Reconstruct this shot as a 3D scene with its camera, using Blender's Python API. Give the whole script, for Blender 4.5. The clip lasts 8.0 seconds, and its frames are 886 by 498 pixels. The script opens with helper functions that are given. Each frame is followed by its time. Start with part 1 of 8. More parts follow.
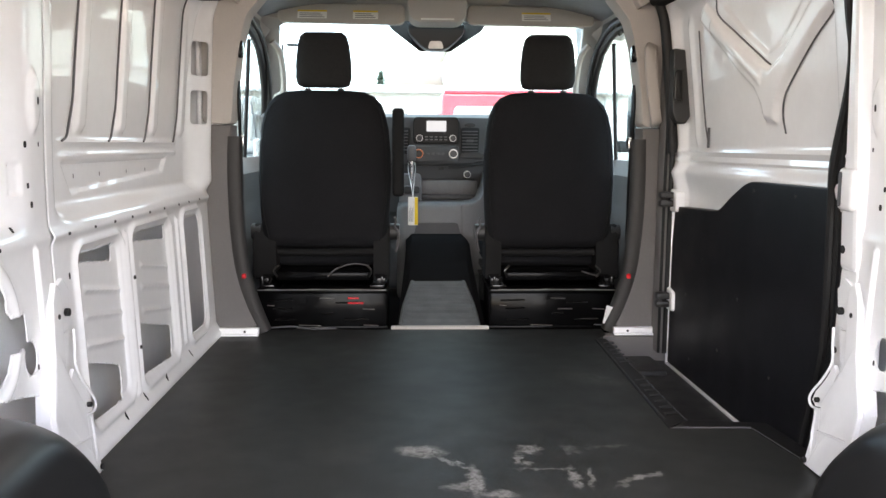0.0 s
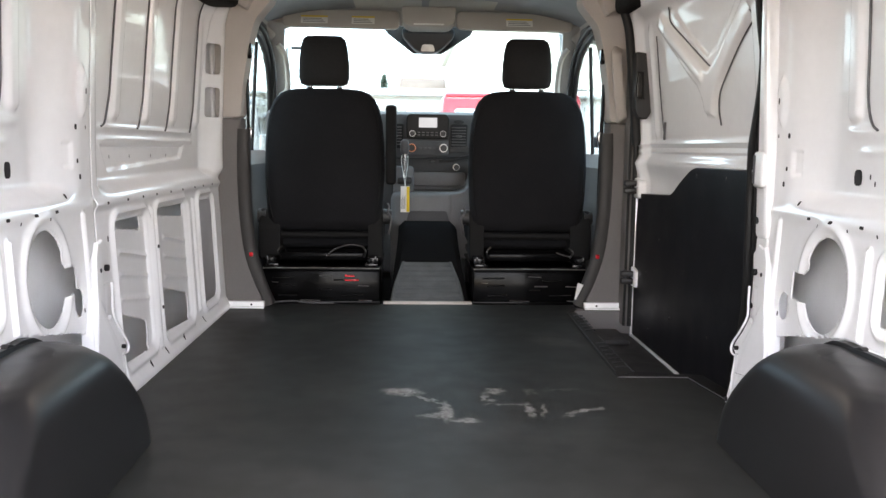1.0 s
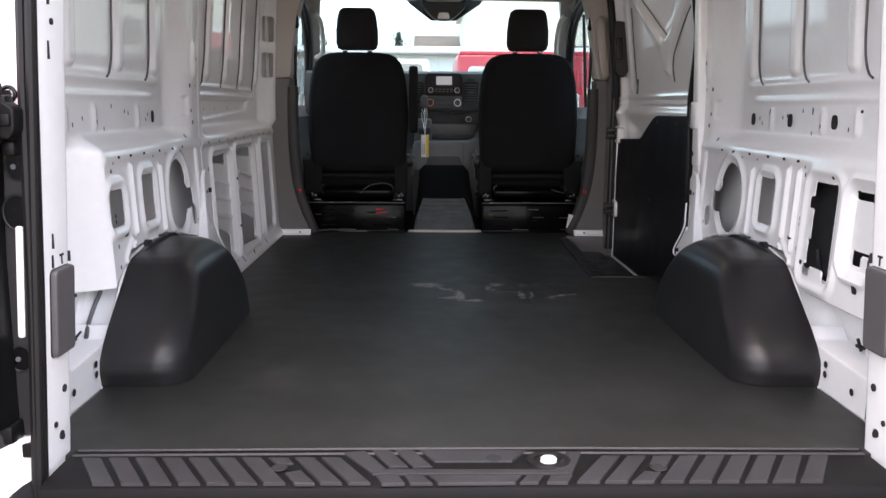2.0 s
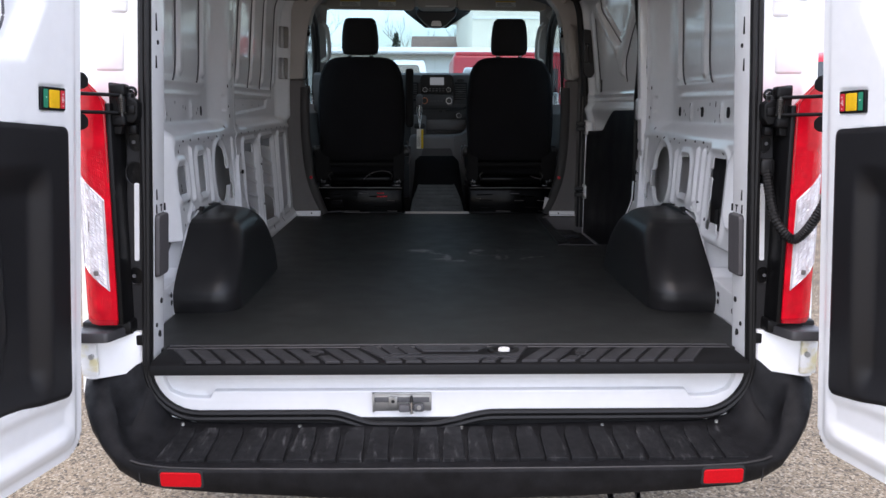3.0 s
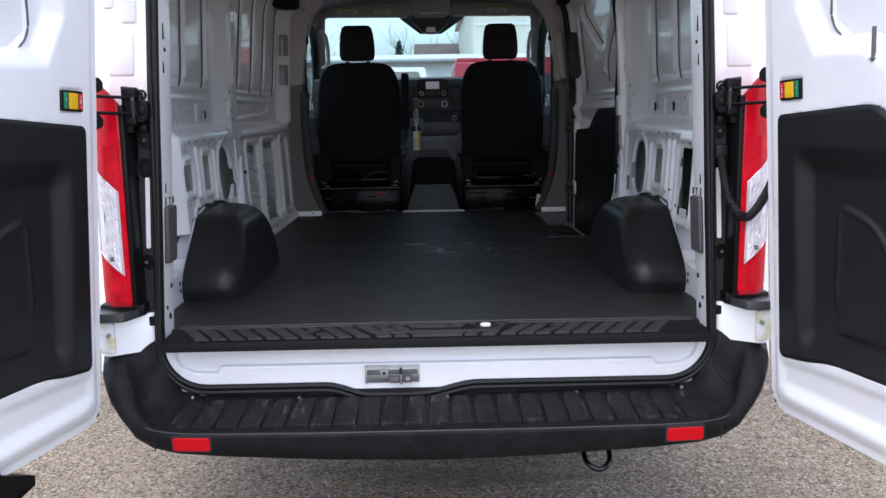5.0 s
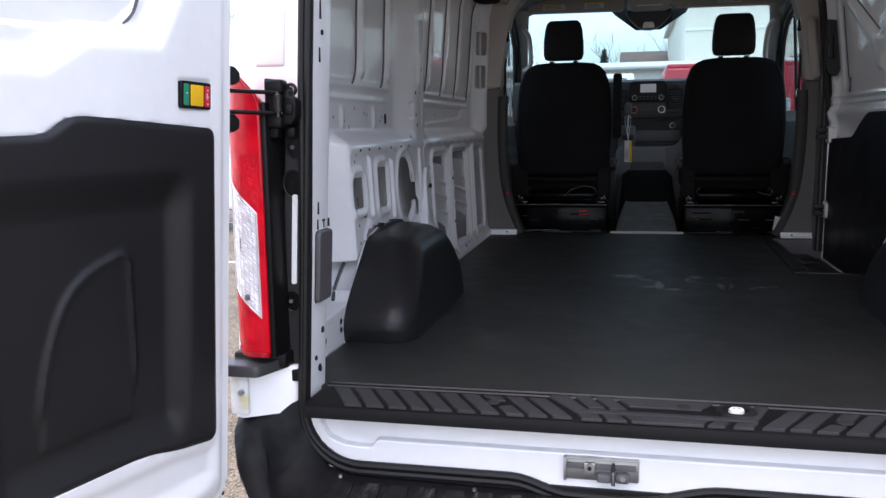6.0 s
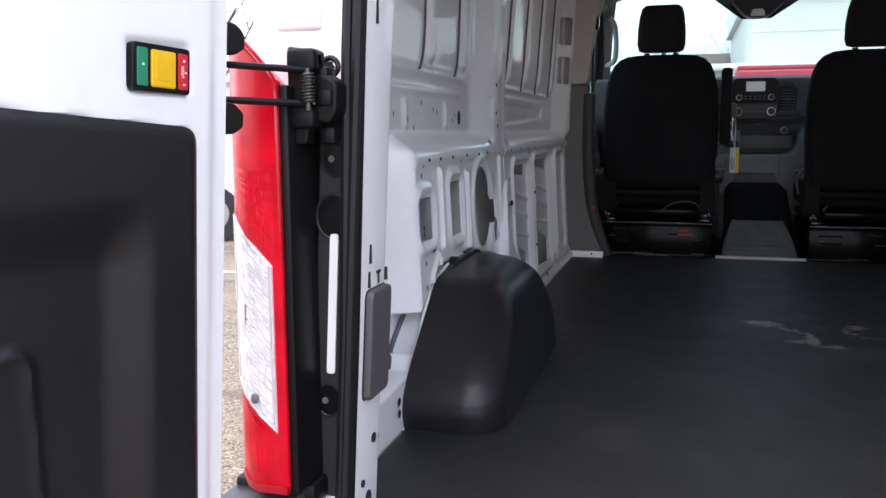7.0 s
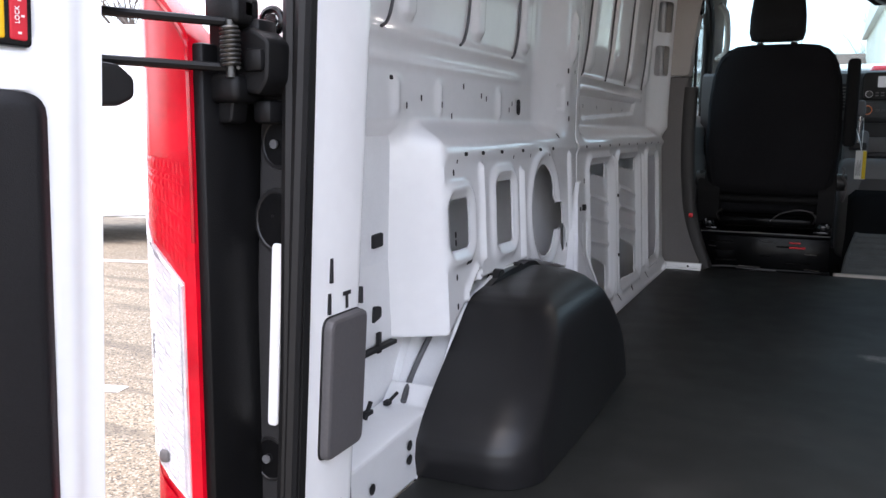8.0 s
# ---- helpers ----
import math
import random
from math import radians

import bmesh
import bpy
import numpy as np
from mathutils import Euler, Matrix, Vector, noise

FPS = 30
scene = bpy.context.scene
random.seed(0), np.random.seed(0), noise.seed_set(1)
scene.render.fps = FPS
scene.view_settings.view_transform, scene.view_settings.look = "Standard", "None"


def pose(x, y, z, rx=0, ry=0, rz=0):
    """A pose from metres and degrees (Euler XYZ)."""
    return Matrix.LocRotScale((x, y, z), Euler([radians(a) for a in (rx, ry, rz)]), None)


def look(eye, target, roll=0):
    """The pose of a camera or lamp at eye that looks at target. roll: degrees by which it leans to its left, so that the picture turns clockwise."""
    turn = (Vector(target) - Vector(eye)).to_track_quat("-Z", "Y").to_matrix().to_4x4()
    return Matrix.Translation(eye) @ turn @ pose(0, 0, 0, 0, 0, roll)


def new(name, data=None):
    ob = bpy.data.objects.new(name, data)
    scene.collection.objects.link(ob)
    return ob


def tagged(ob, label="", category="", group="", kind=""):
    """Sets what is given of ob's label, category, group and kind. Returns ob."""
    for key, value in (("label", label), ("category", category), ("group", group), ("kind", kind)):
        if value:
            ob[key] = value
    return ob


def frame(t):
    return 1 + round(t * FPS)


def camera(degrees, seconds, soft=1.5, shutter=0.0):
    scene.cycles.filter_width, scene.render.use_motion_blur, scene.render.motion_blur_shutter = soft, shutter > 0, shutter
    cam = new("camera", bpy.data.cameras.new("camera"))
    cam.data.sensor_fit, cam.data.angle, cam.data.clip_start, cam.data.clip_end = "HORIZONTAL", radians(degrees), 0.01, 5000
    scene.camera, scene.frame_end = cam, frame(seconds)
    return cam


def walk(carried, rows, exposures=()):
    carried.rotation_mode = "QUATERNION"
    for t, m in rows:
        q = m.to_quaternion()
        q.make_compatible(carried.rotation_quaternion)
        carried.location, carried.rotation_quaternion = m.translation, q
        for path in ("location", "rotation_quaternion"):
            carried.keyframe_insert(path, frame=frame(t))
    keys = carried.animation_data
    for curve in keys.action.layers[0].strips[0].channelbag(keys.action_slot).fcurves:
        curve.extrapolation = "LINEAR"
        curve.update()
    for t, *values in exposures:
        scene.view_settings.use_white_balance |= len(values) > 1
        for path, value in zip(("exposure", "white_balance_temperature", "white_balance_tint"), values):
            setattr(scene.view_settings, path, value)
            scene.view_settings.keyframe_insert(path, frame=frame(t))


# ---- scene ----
cam = camera(55.9, 8.0)
EXPOSURES = [(0.0, 2.96, 7750, 20), (1.0, 2.74, 7700, 20), (1.5, 2.32, 7510, 21), (2.0, 1.70, 7450, 23), (2.3, 1.34, 7200, 22), (3.5, 0.56, 6750, 20), (4.0, 0.48, 6650, 20), (4.2, 0.40, 6600, 20), (5.3, 0.62, 6570, 20),
             (5.5, 0.66, 6570, 20), (6.0, 0.72, 6700, 21), (6.5, 0.74, 6800, 21), (7.0, 1.06, 6900, 21), (7.5, 1.38, 6950, 20), (8.0, 1.36, 6950, 20)]
SKY_POWER, SUN_POWER = 0.30, 0.55
PATH = [
    (0, (-0.124, -0.229, 1.476), (-0.038, 1.754, 1.227), 0.4),
    (0.5, (-0.121, -0.278, 1.465), (-0.028, 1.706, 1.224), 0.4),
    (1, (-0.07, -0.61, 1.428), (0.009, 1.374, 1.188), 0.7),
    (1.5, (-0.041, -1.018, 1.432), (-0.001, 0.962, 1.15), 0.7),
    (2, (-0.097, -1.414, 1.407), (-0.053, 0.557, 1.069), 0.4),
    (2.2, (-0.085, -1.574, 1.403), (-0.045, 0.394, 1.05), 0.4),
    (3.3, (-0.077, -2.265, 1.389), (-0.016, -0.292, 1.069), -0.1),
    (3.5, (-0.078, -2.362, 1.394), (0.0, -0.386, 1.091), -0.2),
    (4, (-0.011, -2.537, 1.382), (0.076, -0.556, 1.116), -0.3),
    (4.2, (-0.002, -2.589, 1.386), (0.085, -0.608, 1.12), -0.4),
    (5.3, (-0.036, -2.147, 1.335), (-0.079, -0.175, 1.002), -1.4),
    (5.5, (-0.053, -2.026, 1.322), (-0.183, -0.056, 1.003), -1.5),
    (6, (-0.084, -1.685, 1.337), (-0.518, 0.246, 1.047), -0.9),
    (6.5, (-0.21, -1.331, 1.322), (-0.776, 0.567, 1.044), -0.4),
    (7, (-0.344, -1.013, 1.337), (-0.894, 0.889, 1.053), -0.3),
    (7.5, (-0.365, -0.731, 1.338), (-1.05, 1.131, 1.084), 0.6),
    (8, (-0.298, -0.672, 1.314), (-1.095, 1.141, 1.03), 0.5),
]
walk(cam, [(t, look(eye, target, roll)) for t, eye, target, roll in PATH],
     exposures=EXPOSURES)

# ---------------------------------------------------------------- light
SUN_FROM = Vector((-0.12, -0.36, 0.92)).normalized()
world = bpy.data.worlds.new("sky")
scene.world = world
world.use_nodes = True
_n = world.node_tree.nodes
_sky = _n.new("ShaderNodeTexSky")
_sky.sky_type = "NISHITA"
_sky.sun_disc = False
_sky.sun_elevation = math.asin(SUN_FROM.z)
_sky.sun_rotation = math.atan2(SUN_FROM.x, SUN_FROM.y)
_sky.air_density, _sky.dust_density, _sky.ozone_density = 1.0, 2.5, 1.0
_cl = _n.new("ShaderNodeTexNoise")
_cl.inputs["Scale"].default_value = 2.2
_cl.inputs["Detail"].default_value = 6
_cr = _n.new("ShaderNodeValToRGB")
_cr.color_ramp.elements[0].position, _cr.color_ramp.elements[1].position = 0.38, 0.62
_mixc = _n.new("ShaderNodeMix")
_mixc.data_type = "RGBA"
_mixc.inputs["B"].default_value = (5.4, 6.3, 7.1, 1)
_tc = _n.new("ShaderNodeTexCoord")
_mp = _n.new("ShaderNodeMapping")
_mp.inputs["Scale"].default_value = (1, 1, 3)
_l = world.node_tree.links
_l.new(_tc.outputs["Generated"], _mp.inputs["Vector"])
_l.new(_mp.outputs["Vector"], _cl.inputs["Vector"])
_l.new(_cl.outputs["Fac"], _cr.inputs["Fac"])
_l.new(_cr.outputs["Color"], _mixc.inputs["Factor"])
_l.new(_sky.outputs["Color"], _mixc.inputs["A"])
_l.new(_mixc.outputs["Result"], _n["Background"].inputs["Color"])
_n["Background"].inputs["Strength"].default_value = SKY_POWER
_sun = new("sun", bpy.data.lights.new("sun", "SUN"))
_sun.data.energy, _sun.data.angle, _sun.data.color = SUN_POWER, radians(40), (1.0, 0.96, 0.90)
_sun.matrix_world = look(SUN_FROM * 40, (0, 0, 0))


# ---------------------------------------------------------------- materials
def material(name, color, rough=0.5, metal=0.0, coat=0.0, grain=0.0, grain_scale=300.0, stain=0.0, stain_scale=6.0,
             bump=0.0, bump_scale=400.0, spec=0.5, emit=None, power=0.0, rough_var=0.0, vary=0.0):
    m = bpy.data.materials.new(name)
    m.use_nodes = True
    nt, n, l = m.node_tree, m.node_tree.nodes, m.node_tree.links
    b = n["Principled BSDF"]
    b.inputs["Base Color"].default_value = (*color, 1)
    b.inputs["Roughness"].default_value = rough
    b.inputs["Metallic"].default_value = metal
    b.inputs["Coat Weight"].default_value = coat
    b.inputs["Coat Roughness"].default_value = 0.06
    b.inputs["Specular IOR Level"].default_value = spec
    if emit:
        b.inputs["Emission Color"].default_value = (*emit, 1)
        b.inputs["Emission Strength"].default_value = power
    tc = n.new("ShaderNodeTexCoord")

    def noise_at(scale, detail=3.0):
        t = n.new("ShaderNodeTexNoise")
        t.inputs["Scale"].default_value = scale
        t.inputs["Detail"].default_value = detail
        l.new(tc.outputs["Object"], t.inputs["Vector"])
        return t

    value = None
    for amount, scale, detail in ((stain, stain_scale, 5.0), (grain, grain_scale, 2.0)):
        if amount:
            t = noise_at(scale, detail)
            r = n.new("ShaderNodeMapRange")
            r.inputs["From Min"].default_value, r.inputs["From Max"].default_value = 0.3, 0.7
            r.inputs["To Min"].default_value, r.inputs["To Max"].default_value = 1 - amount, 1 + amount
            l.new(t.outputs["Fac"], r.inputs["Value"])
            if value is None:
                value = r.outputs["Result"]
            else:
                k = n.new("ShaderNodeMath")
                k.operation = "MULTIPLY"
                l.new(value, k.inputs[0]), l.new(r.outputs["Result"], k.inputs[1])
                value = k.outputs["Value"]
    if vary:
        oi = n.new("ShaderNodeObjectInfo")
        r = n.new("ShaderNodeMapRange")
        r.inputs["To Min"].default_value, r.inputs["To Max"].default_value = 1 - vary, 1 + vary
        l.new(oi.outputs["Random"], r.inputs["Value"])
        if value is None:
            value = r.outputs["Result"]
        else:
            k = n.new("ShaderNodeMath")
            k.operation = "MULTIPLY"
            l.new(value, k.inputs[0]), l.new(r.outputs["Result"], k.inputs[1])
            value = k.outputs["Value"]
    if value is not None:
        h = n.new("ShaderNodeHueSaturation")
        h.inputs["Color"].default_value = (*color, 1)
        l.new(value, h.inputs["Value"])
        l.new(h.outputs["Color"], b.inputs["Base Color"])
    if rough_var:
        t = noise_at(stain_scale * 2.3, 5.0)
        r = n.new("ShaderNodeMapRange")
        r.inputs["From Min"].default_value, r.inputs["From Max"].default_value = 0.3, 0.7
        r.inputs["To Min"].default_value, r.inputs["To Max"].default_value = rough - rough_var, rough + rough_var
        l.new(t.outputs["Fac"], r.inputs["Value"])
        l.new(r.outputs["Result"], b.inputs["Roughness"])
    if bump:
        t = noise_at(bump_scale, 2.0)
        bp = n.new("ShaderNodeBump")
        bp.inputs["Strength"].default_value = bump
        bp.inputs["Distance"].default_value = 0.002
        l.new(t.outputs["Fac"], bp.inputs["Height"])
        l.new(bp.outputs["Normal"], b.inputs["Normal"])
    return m


WHITE = material("white_paint", (0.86, 0.862, 0.865), 0.40, coat=0.8, grain=0.012, grain_scale=40, stain=0.035, stain_scale=4, bump=0.02, bump_scale=60, rough_var=0.05)
PRIMER = material("thin_white_paint", (0.78, 0.785, 0.79), 0.45, stain=0.06, stain_scale=7, grain=0.02, bump=0.06, bump_scale=120)
PADDARK = material("worn_tread_plastic", (0.031, 0.0305, 0.033), 0.5, spec=0.3, grain=0.1, stain=0.12, stain_scale=12, bump=0.2, bump_scale=700)
MATBLACK = material("black_scuff_plate", (0.006, 0.006, 0.0065), 0.55, spec=0.15, grain=0.1, stain=0.12, stain_scale=14, bump=0.15, bump_scale=500)
CHECKBLACK = material("matt_black_fitting", (0.0042, 0.0042, 0.0046), 0.42, spec=0.22, grain=0.1, stain=0.1, stain_scale=12, bump=0.15, bump_scale=700)
DARKSTEEL = material("oily_spring_steel", (0.085, 0.085, 0.082), 0.35, metal=0.9, stain=0.15, stain_scale=60)
HEADREST = material("dark_headrest_cloth", (0.024, 0.024, 0.0245), 0.9, grain=0.3, grain_scale=500, bump=0.4, bump_scale=900, spec=0.1)
ROOFGREY = material("dull_grey_roof_steel", (0.20, 0.20, 0.21), 0.6, stain=0.15, stain_scale=5, grain=0.05, bump=0.1, bump_scale=90)
SEALER = material("grey_sealer", (0.10, 0.10, 0.105), 0.6, stain=0.2, stain_scale=40)
HOLE = material("punched_hole", (0.012, 0.012, 0.013), 0.8)
PLASTIC = material("black_plastic", (0.018, 0.018, 0.019), 0.45, grain=0.10, bump=0.25, bump_scale=900, stain=0.10, rough_var=0.06)
SATIN = material("satin_black_moulding", (0.0135, 0.0132, 0.0140), 0.36, spec=0.38, stain=0.05, stain_scale=2.5, bump=0.06, bump_scale=900)
BUMPER = material("textured_bumper_plastic", (0.0085, 0.0085, 0.0095), 0.55, spec=0.15, grain=0.2, stain=0.40, stain_scale=22, bump=0.35, bump_scale=600, rough_var=0.12)
RUBBER = material("black_rubber", (0.0088, 0.0086, 0.0090), 0.5, spec=0.32, stain=0.15, bump=0.1, bump_scale=300)
TRIMBOARD = material("black_trim_board", (0.0080, 0.0080, 0.0102), 0.42, spec=0.27, grain=0.12, stain=0.08, stain_scale=3, bump=0.18, bump_scale=800, rough_var=0.05)
DOORTRIM = material("moulded_door_trim", (0.0100, 0.0098, 0.0112), 0.42, spec=0.42, grain=0.12, stain=0.08, stain_scale=3, bump=0.18, bump_scale=800, rough_var=0.05)
PAD = material("grey_plastic_pad", (0.085, 0.08, 0.083), 0.5, grain=0.06, bump=0.15, bump_scale=800)
FABRIC = material("black_seat_fabric", (0.0140, 0.0140, 0.0155), 0.9, grain=0.35, grain_scale=500, stain=0.1, bump=0.5, bump_scale=900, spec=0.08)
VINYL = material("charcoal_vinyl", (0.012, 0.012, 0.0125), 0.75, spec=0.12, grain=0.12, bump=0.25, bump_scale=600)
GLOSSBLACK = material("gloss_black_metal", (0.005, 0.005, 0.0055), 0.20, spec=0.35, stain=0.2, stain_scale=15, rough_var=0.08)
PEDESTAL = material("black_enamel_steel", (0.003, 0.003, 0.0033), 0.16, spec=0.07, stain=0.2, stain_scale=15, rough_var=0.08)
TUNNEL = material("black_tunnel_cover", (0.007, 0.007, 0.0075), 0.95, spec=0.03, grain=0.1, bump=0.2, bump_scale=600)
GLINT = material("bright_edged_enamel", (0.006, 0.006, 0.0065), 0.10, spec=0.9, coat=0.6)
EDGETRIM = material("charcoal_pillar_edge", (0.034, 0.032, 0.031), 0.6, grain=0.06, bump=0.2, bump_scale=700, stain=0.04)
GREIGE = material("warm_grey_trim", (0.48, 0.447, 0.412), 0.7, grain=0.04, bump=0.2, bump_scale=700, stain=0.03)
DARKTRIM = material("dark_grey_trim", (0.135, 0.125, 0.12), 0.6, grain=0.06, bump=0.2, bump_scale=700, stain=0.04)
HEADLINE = material("headliner_cloth", (0.45, 0.422, 0.392), 0.9, grain=0.06, grain_scale=500, bump=0.25, bump_scale=700, stain=0.03)
DASH = material("dashboard_plastic", (0.080, 0.079, 0.081), 0.65, spec=0.18, grain=0.08, bump=0.25, bump_scale=700, stain=0.05)
CONSOLE = material("charcoal_console_plastic", (0.15, 0.147, 0.148), 0.55, spec=0.3, grain=0.08, stain=0.06, bump=0.2, bump_scale=700)
GREYMAT = material("grey_tunnel_mat", (0.080, 0.088, 0.091), 0.7, spec=0.25, grain=0.1, stain=0.15, stain_scale=14, bump=0.2, bump_scale=300)
CHROME = material("bright_metal", (0.70, 0.70, 0.70), 0.22, metal=1.0, stain=0.05)
STEEL = material("zinc_steel", (0.50, 0.50, 0.49), 0.38, metal=0.9, stain=0.12, stain_scale=25)
REDLENS = material("red_lens", (0.60, 0.003, 0.014), 0.24, coat=0.05, stain=0.22, stain_scale=22, spec=0.3)
REDDEEP = material("deep_red_lens", (0.40, 0.003, 0.011), 0.2, coat=0.2, stain=0.2, stain_scale=40)
CLEARLENS = material("clear_ribbed_lens", (0.74, 0.72, 0.74), 0.12, metal=0.35, coat=0.8, grain=0.05, grain_scale=260, stain=0.10, stain_scale=60, bump=0.35, bump_scale=120)
REFLECTOR = material("red_reflector", (0.56, 0.003, 0.009), 0.35, spec=0.25, grain=0.2, grain_scale=500)
REDPLASTIC = material("red_plastic", (0.60, 0.02, 0.035), 0.4, stain=0.04)
YELLOW = material("yellow_plastic", (0.80, 0.46, 0.012), 0.38, stain=0.05, stain_scale=60)
GREEN = material("green_plastic", (0.01, 0.22, 0.12), 0.4, stain=0.05)
PRINT = material("white_print", (0.80, 0.79, 0.76), 0.6, stain=0.03)
PRINTYELLOW = material("yellow_print", (0.80, 0.55, 0.02), 0.6, stain=0.03)
REDTAB = material("red_release_tab", (0.75, 0.01, 0.02), 0.4, stain=0.1)
SCREEN = material("lit_display", (0.1, 0.11, 0.12), 0.2, emit=(0.75, 0.85, 0.95), power=0.085)
LAMP = material("lamp_lens", (0.85, 0.85, 0.82), 0.3, emit=(1.0, 0.97, 0.92), power=40.0)
LAMPPLATE = material("charcoal_lamp_plate", (0.024, 0.0235, 0.0245), 0.55, spec=0.3, grain=0.1, bump=0.2, bump_scale=700)
LEDGE = material("satin_grey_ledge", (0.040, 0.039, 0.041), 0.34, spec=0.45, grain=0.06, bump=0.1, bump_scale=800, stain=0.06)
CARWHITE = material("white_car_paint", (0.80, 0.80, 0.80), 0.25, coat=0.5, stain=0.03)
CARGREY = material("grey_car_paint", (0.20, 0.21, 0.22), 0.25, coat=0.5, stain=0.03)
CARRED = material("red_truck_paint", (0.52, 0.015, 0.03), 0.3, coat=0.4, stain=0.05)
DARKGLASS = material("tinted_glass", (0.02, 0.025, 0.03), 0.06, spec=0.7, stain=0.1)
TYRE = material("tyre_rubber", (0.018, 0.018, 0.018), 0.75, stain=0.1)
SIDING = material("white_metal_siding", (0.78, 0.78, 0.76), 0.55, stain=0.05, stain_scale=0.6)
CREAM = material("cream_siding", (0.72, 0.68, 0.58), 0.7, stain=0.06, stain_scale=0.5, grain=0.03)
ROOFBROWN = material("brown_shingles", (0.16, 0.10, 0.075), 0.85, stain=0.2, stain_scale=1.5, grain=0.2, grain_scale=12)
BRICKWALL = material("brown_brick", (0.22, 0.13, 0.10), 0.85, stain=0.15, grain=0.15, grain_scale=10)
BARK = material("bare_twigs", (0.10, 0.085, 0.075), 0.9, stain=0.2)
CONIFER = material("dark_conifer", (0.03, 0.05, 0.03), 0.9, stain=0.3, stain_scale=3)
LINEPAINT = material("road_line_paint", (0.72, 0.71, 0.68), 0.8, stain=0.25, stain_scale=8, grain=0.1, grain_scale=90)


def wax_material():
    """White paint under blotches of yellow cavity wax."""
    m = material("waxed_white_paint", (0.80, 0.80, 0.79), 0.35, stain=0.08, stain_scale=30, bump=0.25, bump_scale=80)
    n, l = m.node_tree.nodes, m.node_tree.links
    b = n["Principled BSDF"]
    tc, nz, rm, mix = n.new("ShaderNodeTexCoord"), n.new("ShaderNodeTexNoise"), n.new("ShaderNodeMapRange"), n.new("ShaderNodeMix")
    nz.inputs["Scale"].default_value, nz.inputs["Detail"].default_value = 26, 4
    rm.inputs["From Min"].default_value, rm.inputs["From Max"].default_value = 0.46, 0.64
    rm.inputs["To Max"].default_value = 0.75
    mix.data_type = "RGBA"
    mix.inputs["B"].default_value = (0.62, 0.54, 0.22, 1)
    l.new(tc.outputs["Object"], nz.inputs["Vector"]), l.new(nz.outputs["Fac"], rm.inputs["Value"]), l.new(rm.outputs["Result"], mix.inputs["Factor"])
    l.new(b.inputs["Base Color"].links[0].from_socket, mix.inputs["A"])
    l.new(mix.outputs["Result"], b.inputs["Base Color"])
    return m


WAX = wax_material()


def glass_material():
    m = bpy.data.materials.new("clear_glass")
    m.use_nodes = True
    n, l = m.node_tree.nodes, m.node_tree.links
    out = n["Material Output"]
    clear, gloss, mix, fr, mr = (n.new("ShaderNodeBsdfTransparent"), n.new("ShaderNodeBsdfGlossy"), n.new("ShaderNodeMixShader"),
                                 n.new("ShaderNodeLayerWeight"), n.new("ShaderNodeMapRange"))
    clear.inputs["Color"].default_value = (0.66, 0.77, 0.79, 1)
    gloss.inputs["Roughness"].default_value = 0.02
    mr.inputs["From Min"].default_value, mr.inputs["From Max"].default_value = 0.4, 1.0
    mr.inputs["To Min"].default_value, mr.inputs["To Max"].default_value = 0.03, 0.45
    mr.interpolation_type = "SMOOTHSTEP"
    l.new(fr.outputs["Facing"], mr.inputs["Value"])
    l.new(mr.outputs["Result"], mix.inputs["Fac"])
    l.new(clear.outputs["BSDF"], mix.inputs[1]), l.new(gloss.outputs["BSDF"], mix.inputs[2])
    l.new(mix.outputs["Shader"], out.inputs["Surface"])
    return m


GLASS = glass_material()


# worn spots of the load floor: place, half sizes, turn, strength
SCUFFS = ((-0.090, 1.764, 0.052, 0.032, -0.26, 1.0), (-0.014, 1.687, 0.053, 0.006, -0.84, 0.8), (0.030, 1.577, 0.070, 0.014, -1.56, 1.0), (-0.006, 1.542, 0.037, 0.015, 0.17, 0.7),
          (0.081, 1.505, 0.034, 0.017, -0.13, 0.9), (0.183, 1.771, 0.025, 0.026, -0.43, 1.0), (0.146, 1.716, 0.036, 0.009, -1.7, 0.9), (0.158, 1.679, 0.019, 0.012, -0.14, 0.9),
          (0.205, 1.645, 0.062, 0.006, 0.0, 0.6), (0.261, 1.597, 0.055, 0.011, -1.57, 0.9), (0.300, 1.586, 0.044, 0.007, -1.76, 0.9), (0.428, 1.596, 0.042, 0.010, 0.37, 1.0),
          (0.372, 1.564, 0.038, 0.006, 0.82, 0.7), (0.287, 1.764, 0.024, 0.017, -1.33, 0.4), (0.381, 1.788, 0.050, 0.011, 0.17, 0.3), (0.479, 2.407, 0.10, 0.055, -0.57, 0.16))


